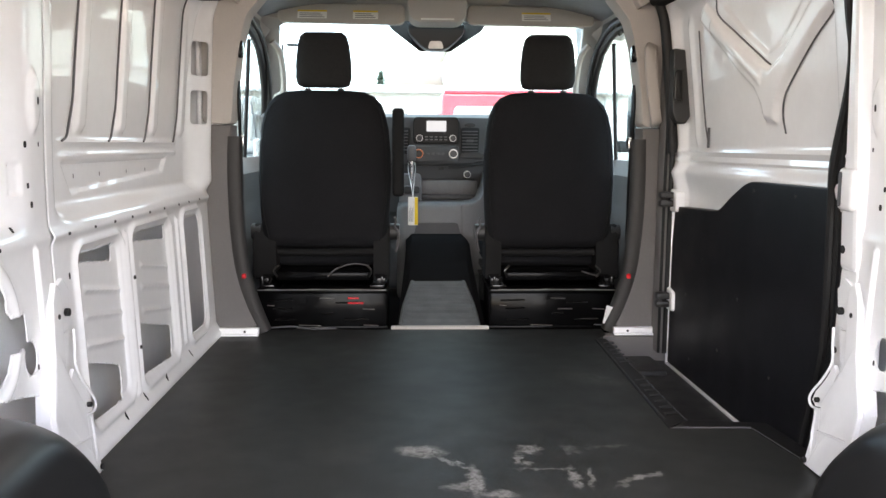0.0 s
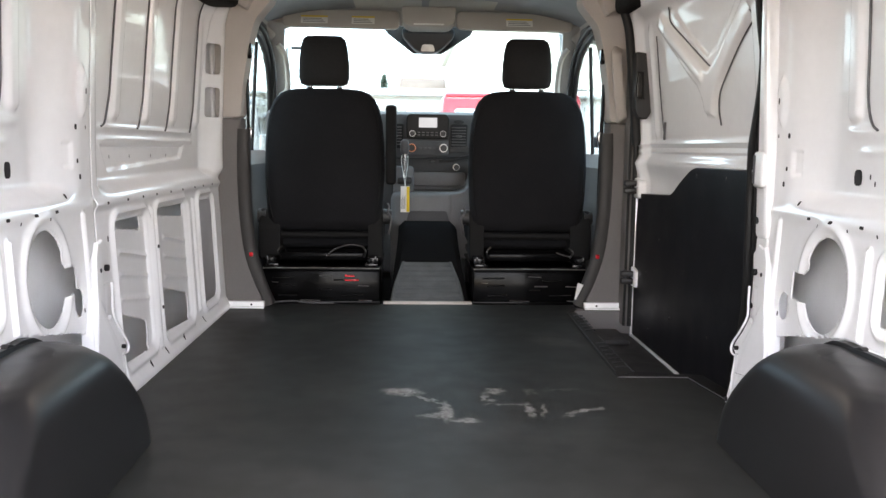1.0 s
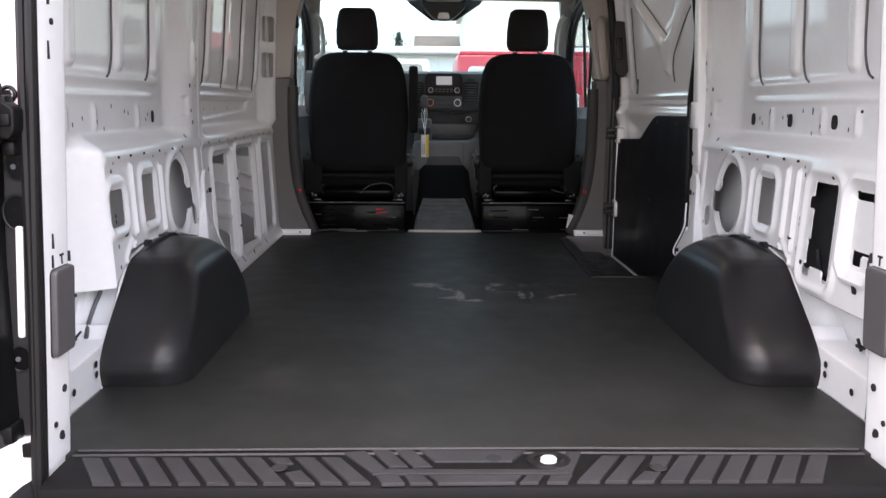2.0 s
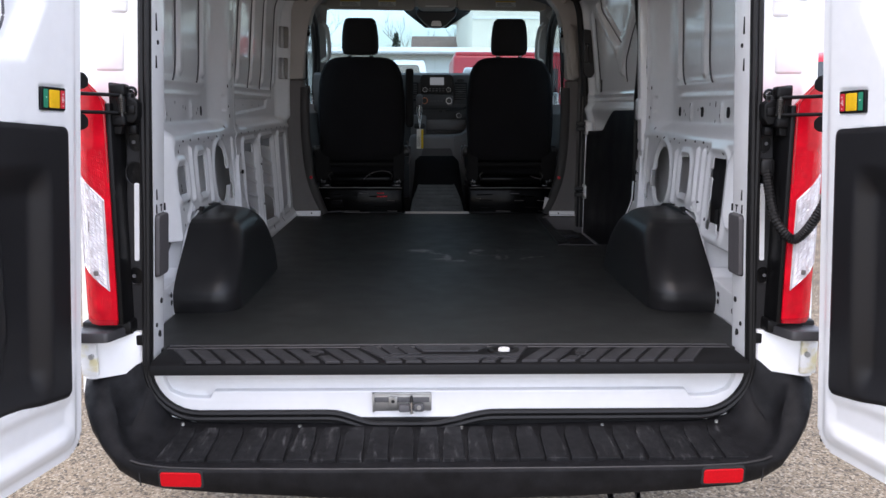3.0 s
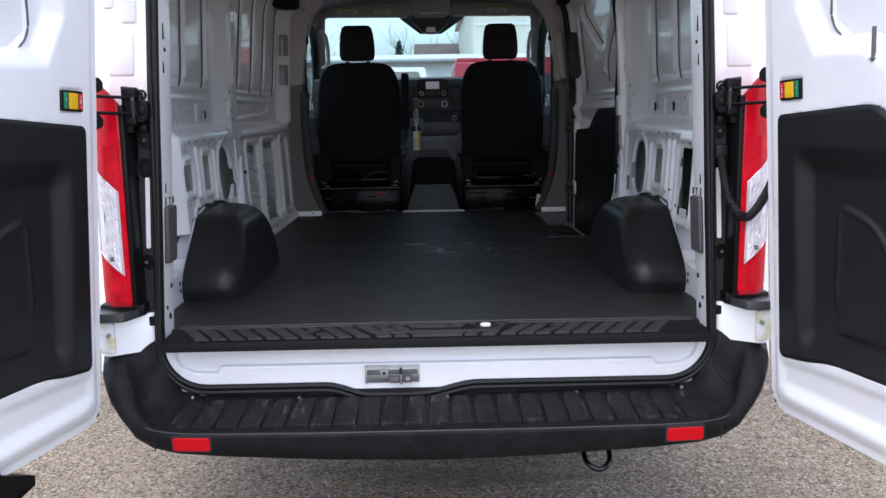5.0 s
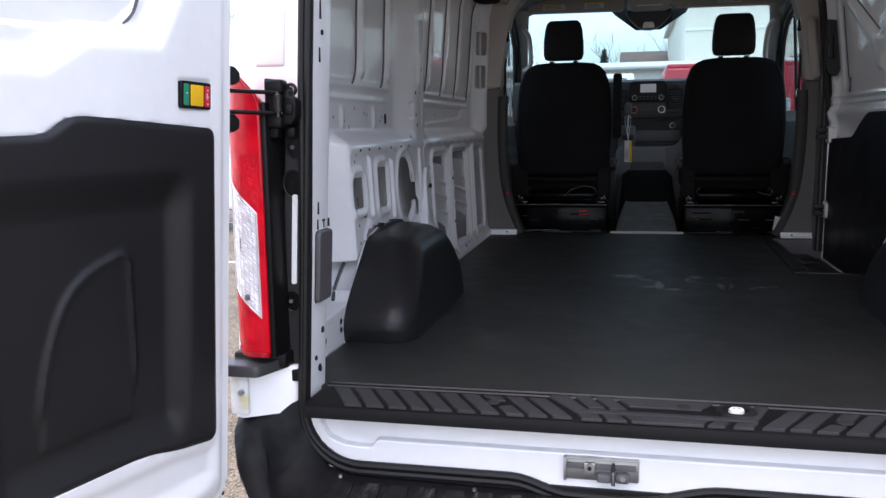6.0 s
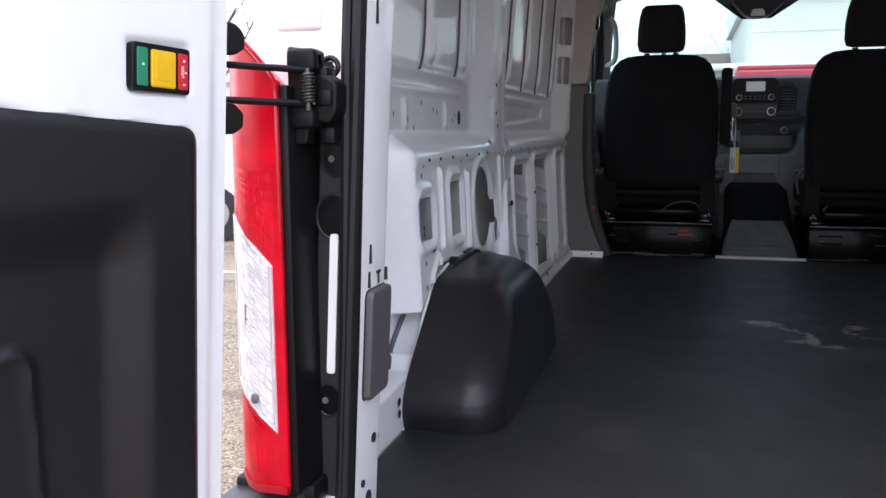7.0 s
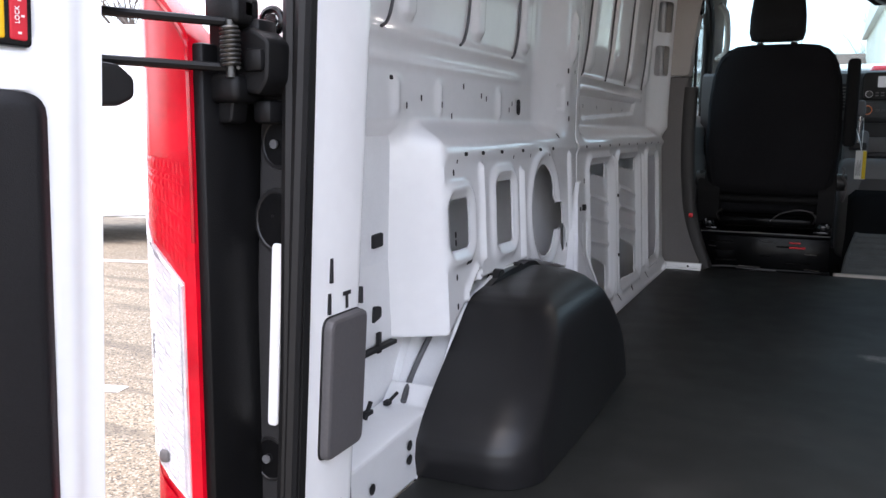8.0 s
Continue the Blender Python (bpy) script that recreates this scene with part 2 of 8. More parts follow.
def floor_material():
    """Black vinyl load mat: fine grain, faint dust, pale scuffs on one stretch."""
    m = material("load_floor_vinyl", (0.0188, 0.0197, 0.0188), 0.48, spec=0.32, grain=0.25, grain_scale=350, stain=0.16, stain_scale=5, bump=0.25, bump_scale=500, rough_var=0.035)
    nt, n, l = m.node_tree, m.node_tree.nodes, m.node_tree.links
    b = n["Principled BSDF"]
    tc = n.new("ShaderNodeTexCoord")
    wob = n.new("ShaderNodeTexNoise")
    wob.inputs["Scale"].default_value, wob.inputs["Detail"].default_value = 38, 4
    l.new(tc.outputs["Object"], wob.inputs["Vector"])
    off = n.new("ShaderNodeVectorMath")
    off.operation = "MULTIPLY_ADD"
    off.inputs[1].default_value = (0.045, 0.060, 0)
    off.inputs[2].default_value = (-0.0225, -0.030, 0)
    l.new(wob.outputs["Color"], off.inputs[0])
    ragged = n.new("ShaderNodeVectorMath")
    l.new(tc.outputs["Object"], ragged.inputs[0]), l.new(off.outputs["Vector"], ragged.inputs[1])
    near = None
    for x, y, half_x, half_y, turn, amount in SCUFFS:
        mp = n.new("ShaderNodeMapping")
        mp.vector_type = "TEXTURE"
        mp.inputs["Location"].default_value = (x, y, 0)
        mp.inputs["Rotation"].default_value = (0, 0, turn)
        mp.inputs["Scale"].default_value = (half_x, half_y, 100)
        l.new(ragged.outputs["Vector"], mp.inputs["Vector"])
        ln = n.new("ShaderNodeVectorMath")
        ln.operation = "LENGTH"
        l.new(mp.outputs["Vector"], ln.inputs[0])
        spot = n.new("ShaderNodeMapRange")
        spot.inputs["From Min"].default_value, spot.inputs["From Max"].default_value = 0.75, 1.45
        spot.inputs["To Min"].default_value, spot.inputs["To Max"].default_value = amount, 0.0
        l.new(ln.outputs["Value"], spot.inputs["Value"])
        if near is None:
            near = spot.outputs["Result"]
        else:
            top = n.new("ShaderNodeMath")
            top.operation = "MAXIMUM"
            l.new(near, top.inputs[0]), l.new(spot.outputs["Result"], top.inputs[1])
            near = top.outputs["Value"]
    nz = n.new("ShaderNodeTexNoise")
    nz.inputs["Scale"].default_value, nz.inputs["Detail"].default_value = 24, 9
    nz.inputs["Distortion"].default_value = 0.5
    nz.inputs["Roughness"].default_value = 0.72
    l.new(tc.outputs["Object"], nz.inputs["Vector"])
    th = n.new("ShaderNodeMapRange")
    th.inputs["From Min"].default_value, th.inputs["From Max"].default_value = 0.36, 0.52
    l.new(nz.outputs["Fac"], th.inputs["Value"])
    fine = n.new("ShaderNodeTexNoise")
    fine.inputs["Scale"].default_value, fine.inputs["Detail"].default_value, fine.inputs["Roughness"].default_value = 70, 6, 0.8
    l.new(tc.outputs["Object"], fine.inputs["Vector"])
    worn = n.new("ShaderNodeMapRange")
    worn.inputs["From Min"].default_value, worn.inputs["From Max"].default_value = 0.22, 0.56
    l.new(fine.outputs["Fac"], worn.inputs["Value"])
    scuff = n.new("ShaderNodeMath")
    scuff.operation = "MULTIPLY"
    l.new(th.outputs["Result"], scuff.inputs[0]), l.new(worn.outputs["Result"], scuff.inputs[1])
    k = n.new("ShaderNodeMath")
    k.operation = "MULTIPLY"
    l.new(near, k.inputs[0]), l.new(scuff.outputs["Value"], k.inputs[1])
    n2 = n.new("ShaderNodeTexNoise")
    n2.inputs["Scale"].default_value, n2.inputs["Detail"].default_value = 3.1, 8
    l.new(tc.outputs["Object"], n2.inputs["Vector"])
    t2 = n.new("ShaderNodeMapRange")
    t2.inputs["From Min"].default_value, t2.inputs["From Max"].default_value = 0.58, 0.75
    t2.inputs["To Max"].default_value = 0.07
    l.new(n2.outputs["Fac"], t2.inputs["Value"])
    add = n.new("ShaderNodeMath")
    add.operation = "ADD"
    add.use_clamp = True
    l.new(k.outputs["Value"], add.inputs[0]), l.new(t2.outputs["Result"], add.inputs[1])
    mix = n.new("ShaderNodeMix")
    mix.data_type = "RGBA"
    mix.inputs["B"].default_value = (0.25, 0.24, 0.225, 1)
    l.new(b.inputs["Base Color"].links[0].from_socket, mix.inputs["A"])
    l.new(add.outputs["Value"], mix.inputs["Factor"])
    l.new(mix.outputs["Result"], b.inputs["Base Color"])
    return m


FLOORMAT = floor_material()


def bumper_material():
    """Textured black plastic, with pale scuffs along the back of the step."""
    m = material("scuffed_step_plastic", (0.0085, 0.0085, 0.0095), 0.55, spec=0.16, grain=0.25, stain=0.35, stain_scale=22, bump=0.35, bump_scale=600, rough_var=0.12)
    n, l = m.node_tree.nodes, m.node_tree.links
    b = n["Principled BSDF"]
    tc = n.new("ShaderNodeTexCoord")
    mp = n.new("ShaderNodeMapping")
    mp.inputs["Scale"].default_value = (60, 14, 14)
    mp.inputs["Rotation"].default_value = (0, 0, 0.25)
    l.new(tc.outputs["Object"], mp.inputs["Vector"])
    nz = n.new("ShaderNodeTexNoise")
    nz.inputs["Scale"].default_value, nz.inputs["Detail"].default_value, nz.inputs["Roughness"].default_value = 1.0, 7, 0.7
    l.new(mp.outputs["Vector"], nz.inputs["Vector"])
    th = n.new("ShaderNodeMapRange")
    th.inputs["From Min"].default_value, th.inputs["From Max"].default_value = 0.55, 0.70
    th.inputs["To Max"].default_value = 0.55
    l.new(nz.outputs["Fac"], th.inputs["Value"])
    mix = n.new("ShaderNodeMix")
    mix.data_type = "RGBA"
    mix.inputs["B"].default_value = (0.11, 0.108, 0.11, 1)
    l.new(b.inputs["Base Color"].links[0].from_socket, mix.inputs["A"])
    l.new(th.outputs["Result"], mix.inputs["Factor"])
    l.new(mix.outputs["Result"], b.inputs["Base Color"])
    return m


STEPTREAD = bumper_material()


def asphalt_material():
    """Old asphalt: brown binder with pale and dark stones, broad stains."""
    m = material("worn_asphalt", (0.205, 0.160, 0.110), 0.9, grain=0.30, grain_scale=190, stain=0.22, stain_scale=0.8, bump=0.7, bump_scale=140)
    n, l = m.node_tree.nodes, m.node_tree.links
    b = n["Principled BSDF"]
    tc = n.new("ShaderNodeTexCoord")
    last = b.inputs["Base Color"].links[0].from_socket
    for scale, lo, hi, tone, amount in ((120, 0.72, 0.90, (0.46, 0.40, 0.31, 1), 0.65), (110, 0.62, 0.85, (0.040, 0.034, 0.028, 1), 0.80), (60, 0.88, 0.95, (0.44, 0.39, 0.32, 1), 0.3)):
        v = n.new("ShaderNodeTexVoronoi")
        v.inputs["Scale"].default_value = scale
        l.new(tc.outputs["Object"], v.inputs["Vector"])
        sep = n.new("ShaderNodeSeparateColor")
        l.new(v.outputs["Color"], sep.inputs["Color"])
        r = n.new("ShaderNodeMapRange")
        r.inputs["From Min"].default_value, r.inputs["From Max"].default_value = lo, hi
        r.inputs["To Max"].default_value = amount
        l.new(sep.outputs["Red" if scale != 110 else "Green"], r.inputs["Value"])
        mx = n.new("ShaderNodeMix")
        mx.data_type = "RGBA"
        mx.inputs["B"].default_value = tone
        l.new(last, mx.inputs["A"])
        l.new(r.outputs["Result"], mx.inputs["Factor"])
        last = mx.outputs["Result"]
    # long dark streaks, slanted across the ground
    mp = n.new("ShaderNodeMapping")
    mp.inputs["Rotation"].default_value = (0, 0, radians(27))
    mp.inputs["Scale"].default_value = (0.55, 4.2, 1)
    l.new(tc.outputs["Object"], mp.inputs["Vector"])
    nz = n.new("ShaderNodeTexNoise")
    nz.inputs["Scale"].default_value, nz.inputs["Detail"].default_value, nz.inputs["Roughness"].default_value = 1.0, 5, 0.55
    l.new(mp.outputs["Vector"], nz.inputs["Vector"])
    r = n.new("ShaderNodeMapRange")
    r.inputs["From Min"].default_value, r.inputs["From Max"].default_value = 0.53, 0.60
    r.inputs["To Max"].default_value = 0.55
    l.new(nz.outputs["Fac"], r.inputs["Value"])
    mx = n.new("ShaderNodeMix")
    mx.data_type = "RGBA"
    mx.inputs["B"].default_value = (0.085, 0.068, 0.052, 1)
    l.new(last, mx.inputs["A"])
    l.new(r.outputs["Result"], mx.inputs["Factor"])
    l.new(mx.outputs["Result"], b.inputs["Base Color"])
    return m


ASPHALT = asphalt_material()


# ---------------------------------------------------------------- shapes
def box(lo, hi, bevel=0.004, seg=2):
    bm = bmesh.new()
    bmesh.ops.create_cube(bm, size=1.0)
    c = [(a + b) / 2 for a, b in zip(lo, hi)]
    d = [abs(b - a) for a, b in zip(lo, hi)]
    for v in bm.verts:
        v.co = Vector([c[i] + v.co[i] * d[i] for i in range(3)])
    r = min(bevel, min(d) * 0.45)
    if r > 0:
        bmesh.ops.bevel(bm, geom=list(bm.edges), offset=r, segments=seg, profile=0.5, affect="EDGES", clamp_overlap=True)
    return bm


def join(*bms):
    out = bmesh.new()
    for b in bms:
        me = bpy.data.meshes.new("tmp")
        b.to_mesh(me)
        out.from_mesh(me)
        bpy.data.meshes.remove(me)
        b.free()
    return out


def rings_mesh(rings, closed=True, caps=True, loop=False):
    """Skin a list of rings (each a list of points)."""
    bm = bmesh.new()
    vs = [[bm.verts.new(p) for p in r] for r in rings]
    n = len(rings[0])
    pairs = list(zip(vs, vs[1:])) + ([(vs[-1], vs[0])] if loop else [])
    for a, b in pairs:
        for i in range(n if closed else n - 1):
            j = (i + 1) % n
            try:
                bm.faces.new((a[i], a[j], b[j], b[i]))
            except ValueError:
                pass
    if caps and closed and not loop:
        ends = [bm.faces.new(list(reversed(vs[0]))), bm.faces.new(vs[-1])]
        for e in ends:
            e.normal_update()
        if n > 4:
            bmesh.ops.triangulate(bm, faces=ends, ngon_method="EAR_CLIP")
    bmesh.ops.recalc_face_normals(bm, faces=list(bm.faces))
    return bm


def cyl(p0, p1, r, r2=None, seg=16):
    p0, p1 = Vector(p0), Vector(p1)
    r2 = r if r2 is None else r2
    d = (p1 - p0).normalized()
    q = d.to_track_quat("Z", "Y")
    ring = lambda p, rr: [p + q @ Vector((rr * math.cos(2 * math.pi * i / seg), rr * math.sin(2 * math.pi * i / seg), 0)) for i in range(seg)]
    return rings_mesh([ring(p0, r), ring(p1, r2)])


def sweep(points, profile, closed=False, up=(0, 0, 1), caps=True):
    """Carry a flat outline of (a, b) along a path: a across, b along up."""
    pts = [Vector(p) for p in points]
    rings = []
    n = len(pts)
    for i, p in enumerate(pts):
        if closed:
            d = (pts[(i + 1) % n] - pts[i - 1]).normalized()
        else:
            d = (pts[min(i + 1, n - 1)] - pts[max(i - 1, 0)]).normalized()
        u = Vector(up)
        side = d.cross(u)
        if side.length < 1e-4:
            side = d.cross(Vector((1, 0, 0)))
        side.normalize()
        top = side.cross(d).normalized()
        rings.append([p + side * a + top * b for a, b in profile])
    return rings_mesh(rings, True, caps, closed)


def circle(r, n=8):
    return [(r * math.cos(2 * math.pi * i / n), r * math.sin(2 * math.pi * i / n)) for i in range(n)]


def tube(points, r, n=8, closed=False, up=(0.13, 0.21, 0.97)):
    return sweep(points, circle(r, n), closed, up)


def smooth_path(pts, n=8):
    """Catmull-Rom through points."""
    P = [Vector(p) for p in pts]
    P = [P[0] * 2 - P[1]] + P + [P[-1] * 2 - P[-2]]
    out = []
    for i in range(1, len(P) - 2):
        for k in range(n):
            t = k / n
            a, b, c, d = P[i - 1], P[i], P[i + 1], P[i + 2]
            out.append(0.5 * (2 * b + (c - a) * t + (2 * a - 5 * b + 4 * c - d) * t * t + (3 * b - a - 3 * c + d) * t ** 3))
    out.append(P[-2])
    return out


def rounded(pts, r=0.02, n=5):
    """Round the corners of a flat outline; r a number, or one for each corner."""
    out = []
    m = len(pts)
    for i in range(m):
        p, a, b = Vector(pts[i]), Vector(pts[i - 1]), Vector(pts[(i + 1) % m])
        rr = r[i] if isinstance(r, (list, tuple)) else r
        da, db = a - p, b - p
        k = min(rr, da.length * 0.48, db.length * 0.48)
        if k < 1e-5:
            out.append(tuple(p))
            continue
        s, e = p + da.normalized() * k, p + db.normalized() * k
        for j in range(n + 1):
            t = j / n
            out.append(tuple((1 - t) ** 2 * s + 2 * t * (1 - t) * p + t * t * e))
    return out


def slab(outline, place, w0, w1, bevel=0.0):
    """Extrude a flat outline from depth w0 to w1; place(u, v, w) gives the point. The w1 side gets a bevelled rim."""
    def shrink(pts, k):
        out = []
        m = len(pts)
        area = sum(pts[i - 1][0] * pts[i][1] - pts[i][0] * pts[i - 1][1] for i in range(m))
        sg = 1 if area > 0 else -1
        for i in range(m):
            a, p, b = Vector(pts[i - 1]), Vector(pts[i]), Vector(pts[(i + 1) % m])
            d = (b - a)
            if d.length < 1e-9:
                out.append(tuple(p))
                continue
            d.normalize()
            out.append((p.x - d.y * k * sg, p.y + d.x * k * sg))
        for _ in range(8):
            for i in range(m):
                j = (i + 1) % m
                a, b = Vector(out[i]), Vector(out[j])
                if (b - a).dot(Vector(pts[j]) - Vector(pts[i])) < 0:
                    out[i] = out[j] = tuple((a + b) / 2)
        return out
    sgn = 1 if w1 > w0 else -1
    levels = [(outline, w0)]
    if bevel:
        levels += [(outline, w1 - sgn * bevel), (shrink(outline, bevel * 0.3), w1 - sgn * bevel * 0.3), (shrink(outline, bevel), w1), (shrink(outline, bevel + 0.0008), w1)]
    else:
        levels += [(outline, w1)]
    return rings_mesh([[place(u, v, w) for u, v in o] for o, w in levels])


def superring(cx, cy, z, a, b, n=3.0, seg=32):
    out = []
    for i in range(seg):
        t = 2 * math.pi * (i + 0.5) / seg
        c, s = math.cos(t), math.sin(t)
        out.append((cx + a * math.copysign(abs(c) ** (2 / n), c), cy + b * math.copysign(abs(s) ** (2 / n), s), z))
    return out


def pillow(lo, hi, e=0.35, seg=36, rows=20, e2=None):
    """A soft box: a superellipsoid that fills lo..hi."""
    e2 = e if e2 is None else e2
    c = [(a + b) / 2 for a, b in zip(lo, hi)]
    d = [(b - a) / 2 for a, b in zip(lo, hi)]
    f = lambda w, m: math.copysign(abs(w) ** m, w)
    rings = []
    for j in range(1, rows):
        p = -math.pi / 2 + math.pi * j / rows
        rings.append([(c[0] + d[0] * f(math.cos(p), e) * f(math.cos(2 * math.pi * i / seg), e2),
                       c[1] + d[1] * f(math.cos(p), e) * f(math.sin(2 * math.pi * i / seg), e2),
                       c[2] + d[2] * f(math.sin(p), e)) for i in range(seg)])
    return rings_mesh(rings)


def thing(name, at, label, category, group="", kind=""):
    ob = new(name)
    ob.empty_display_size = 0.05
    ob.location = at
    return tagged(ob, label, category, group, kind)


def part(name, geo, mat, parent=None, label="", flip=False, smooth=True, angle=38):
    """Link a bmesh (or mesh) given in world places as ONE mesh object under its thing. flip: mirrored across the van."""
    if isinstance(geo, bmesh.types.BMesh):
        me = bpy.data.meshes.new(name)
        geo.to_mesh(me)
        geo.free()
    else:
        me = geo
        me.name = name
    if flip:
        me.transform(Matrix.Diagonal((-1, 1, 1, 1)))
        me.flip_normals()
    me.materials.append(mat)
    if smooth and len(me.polygons):
        me.shade_smooth()
        me.set_sharp_from_angle(angle=radians(angle))
    ob = new(name, me)
    if parent is not None:
        ob.parent = parent
        if parent.parent is None:
            ob.matrix_parent_inverse = parent.matrix_basis.inverted()
    if label:
        ob["label"] = label
    return ob


def words(name, text, size, m, mat, parent, bold=0.0):
    """Flat lettering at the pose m, as a mesh."""
    cu = bpy.data.curves.new(name, "FONT")
    cu.body, cu.size, cu.extrude, cu.offset = text, size, 0.0004, bold
    cu.align_x, cu.align_y = "CENTER", "CENTER"
    tmp = bpy.data.objects.new(name, cu)
    scene.collection.objects.link(tmp)
    me = bpy.data.meshes.new_from_object(tmp.evaluated_get(bpy.context.evaluated_depsgraph_get()))
    bpy.data.objects.remove(tmp)
    me.transform(m)
    return part(name, me, mat, parent, smooth=False)


# flat distance fields for pressed sheet metal
def sd_box(u, v, cu, cv, hu, hv, r=0.02):
    du, dv = np.abs(u - cu) - hu + r, np.abs(v - cv) - hv + r
    return np.hypot(np.maximum(du, 0), np.maximum(dv, 0)) + np.minimum(np.maximum(du, dv), 0) - r


def sd_oval(u, v, cu, cv, hu, hv):
    return (np.hypot((u - cu) / hu, (v - cv) / hv) - 1) * min(hu, hv)


def sd_line(u, v, a, b, r):
    pu, pv, bu, bv = u - a[0], v - a[1], b[0] - a[0], b[1] - a[1]
    t = np.clip((pu * bu + pv * bv) / (bu * bu + bv * bv), 0, 1)
    return np.hypot(pu - bu * t, pv - bv * t) - r


def sd_poly(u, v, pts):
    d = np.full(np.shape(u), 1e9)
    inside = np.zeros(np.shape(u), bool)
    for i in range(len(pts)):
        (a, b), (c, e) = pts[i - 1], pts[i]
        d = np.minimum(d, sd_line(u, v, (a, b), (c, e), 0.0))
        hit = (b > v) != (e > v)
        inside ^= hit & (u < (c - a) * (v - b) / ((e - b) if abs(e - b) > 1e-9 else 1e-9) + a)
    return np.where(inside, -d, d)


def ease(x, a, b):
    t = np.clip((x - a) / (b - a), 0, 1)
    return t * t * (3 - 2 * t)


def raised(d, height, w=0.012):
    """Height inside a distance field, with a soft flank."""
    return height * (1 - ease(d, -w, 0.0))


def rim(d, height, w=0.012):
    """A bead that runs along the outline of a distance field."""
    return height * np.exp(-((d - w) / (0.55 * w)) ** 2)


def pressed(u0, u1, v0, v1, step, place, relief, keep=None):
    """A pressed sheet: grid over (u, v), relief(u, v) its height, keep(u, v) > 0 where there is metal."""
    nu, nv = int(round((u1 - u0) / step)) + 1, int(round((v1 - v0) / step)) + 1
    U, V = np.meshgrid(np.linspace(u0, u1, nu), np.linspace(v0, v1, nv), indexing="ij")
    faces_ok = np.ones((nu - 1, nv - 1), bool)
    if keep is not None:
        S = keep(U, V)
        e = 1e-4
        solid = S > 0
        cnt = solid[:-1, :-1].astype(int) + solid[1:, :-1] + solid[:-1, 1:] + solid[1:, 1:]
        faces_ok = cnt >= 2
        used = np.zeros((nu, nv), bool)
        for a in (slice(0, -1), slice(1, None)):
            for b in (slice(0, -1), slice(1, None)):
                used[a, b] |= faces_ok
        mixed = np.zeros((nu, nv), bool)
        part_f = (cnt < 4)
        for a in (slice(0, -1), slice(1, None)):
            for b in (slice(0, -1), slice(1, None)):
                mixed[a, b] |= part_f
        move = used & (~solid | (mixed & (S < step * 0.55)))
        for _ in range(3):
            S = keep(U, V)
            gu, gv = (keep(U + e, V) - S) / e, (keep(U, V + e) - S) / e
            g2 = np.maximum(gu * gu + gv * gv, 0.2)
            k = np.where(move, -S / g2, 0)
            k = np.clip(k, -step, step)
            U, V = U + gu * k, V + gv * k
    X = place(U, V, relief(U, V))
    co = np.stack(X, -1).reshape(-1, 3)
    idx = np.arange(nu * nv).reshape(nu, nv)
    q = np.stack((idx[:-1, :-1], idx[1:, :-1], idx[1:, 1:], idx[:-1, 1:]), -1)[faces_ok]
    seen = np.unique(q)
    back = np.full(nu * nv, -1)
    back[seen] = np.arange(len(seen))
    me = bpy.data.meshes.new("pressed")
    me.from_pydata(co[seen].tolist(), [], back[q].tolist())
    me.update()
    return me


def thicken(ob, t=0.003, offset=-1):
    md = ob.modifiers.new("thickness", "SOLIDIFY")
    md.thickness, md.offset = t, offset
    return ob

# ---------------------------------------------------------------- setting: van body
FLOOR = 0.72


def lean(x, z):
    """Sides draw in towards the roof."""
    return x - math.copysign(1.0, x) * 0.053 * (z - 1.1)


def wall_out(y, z, front, right=False):
    """Half width of the inner side sheet at (y, z)."""
    lower = 0.905 - 0.05 * (1.28 - z)
    if not front and not right:
        lower = lower + 0.090 * np.clip((0.704 - y) / 0.058, 0, 1) - 0.15 * np.clip((0.36 - y) / 0.12, 0, 1) ** 2
    skin = 0.957 - 0.05 * np.maximum(0, z - 1.40) ** 1.3 - 1.1 * np.maximum(0, z - 1.93) ** 1.6
    t = ease(z, 1.283, 1.335)
    out = lower * (1 - t) + skin * t
    if front:
        out = out - t * (0.05 * (1 - ease(y, 1.65, 1.77)) + 0.075 * ease(y, 2.92, 3.055))
    else:
        out = out - t * 0.05 * ease(y, 1.36, 1.56)
        out = out - t * 0.03 * (1 - ease(y, 0.20, 0.42))
    return out


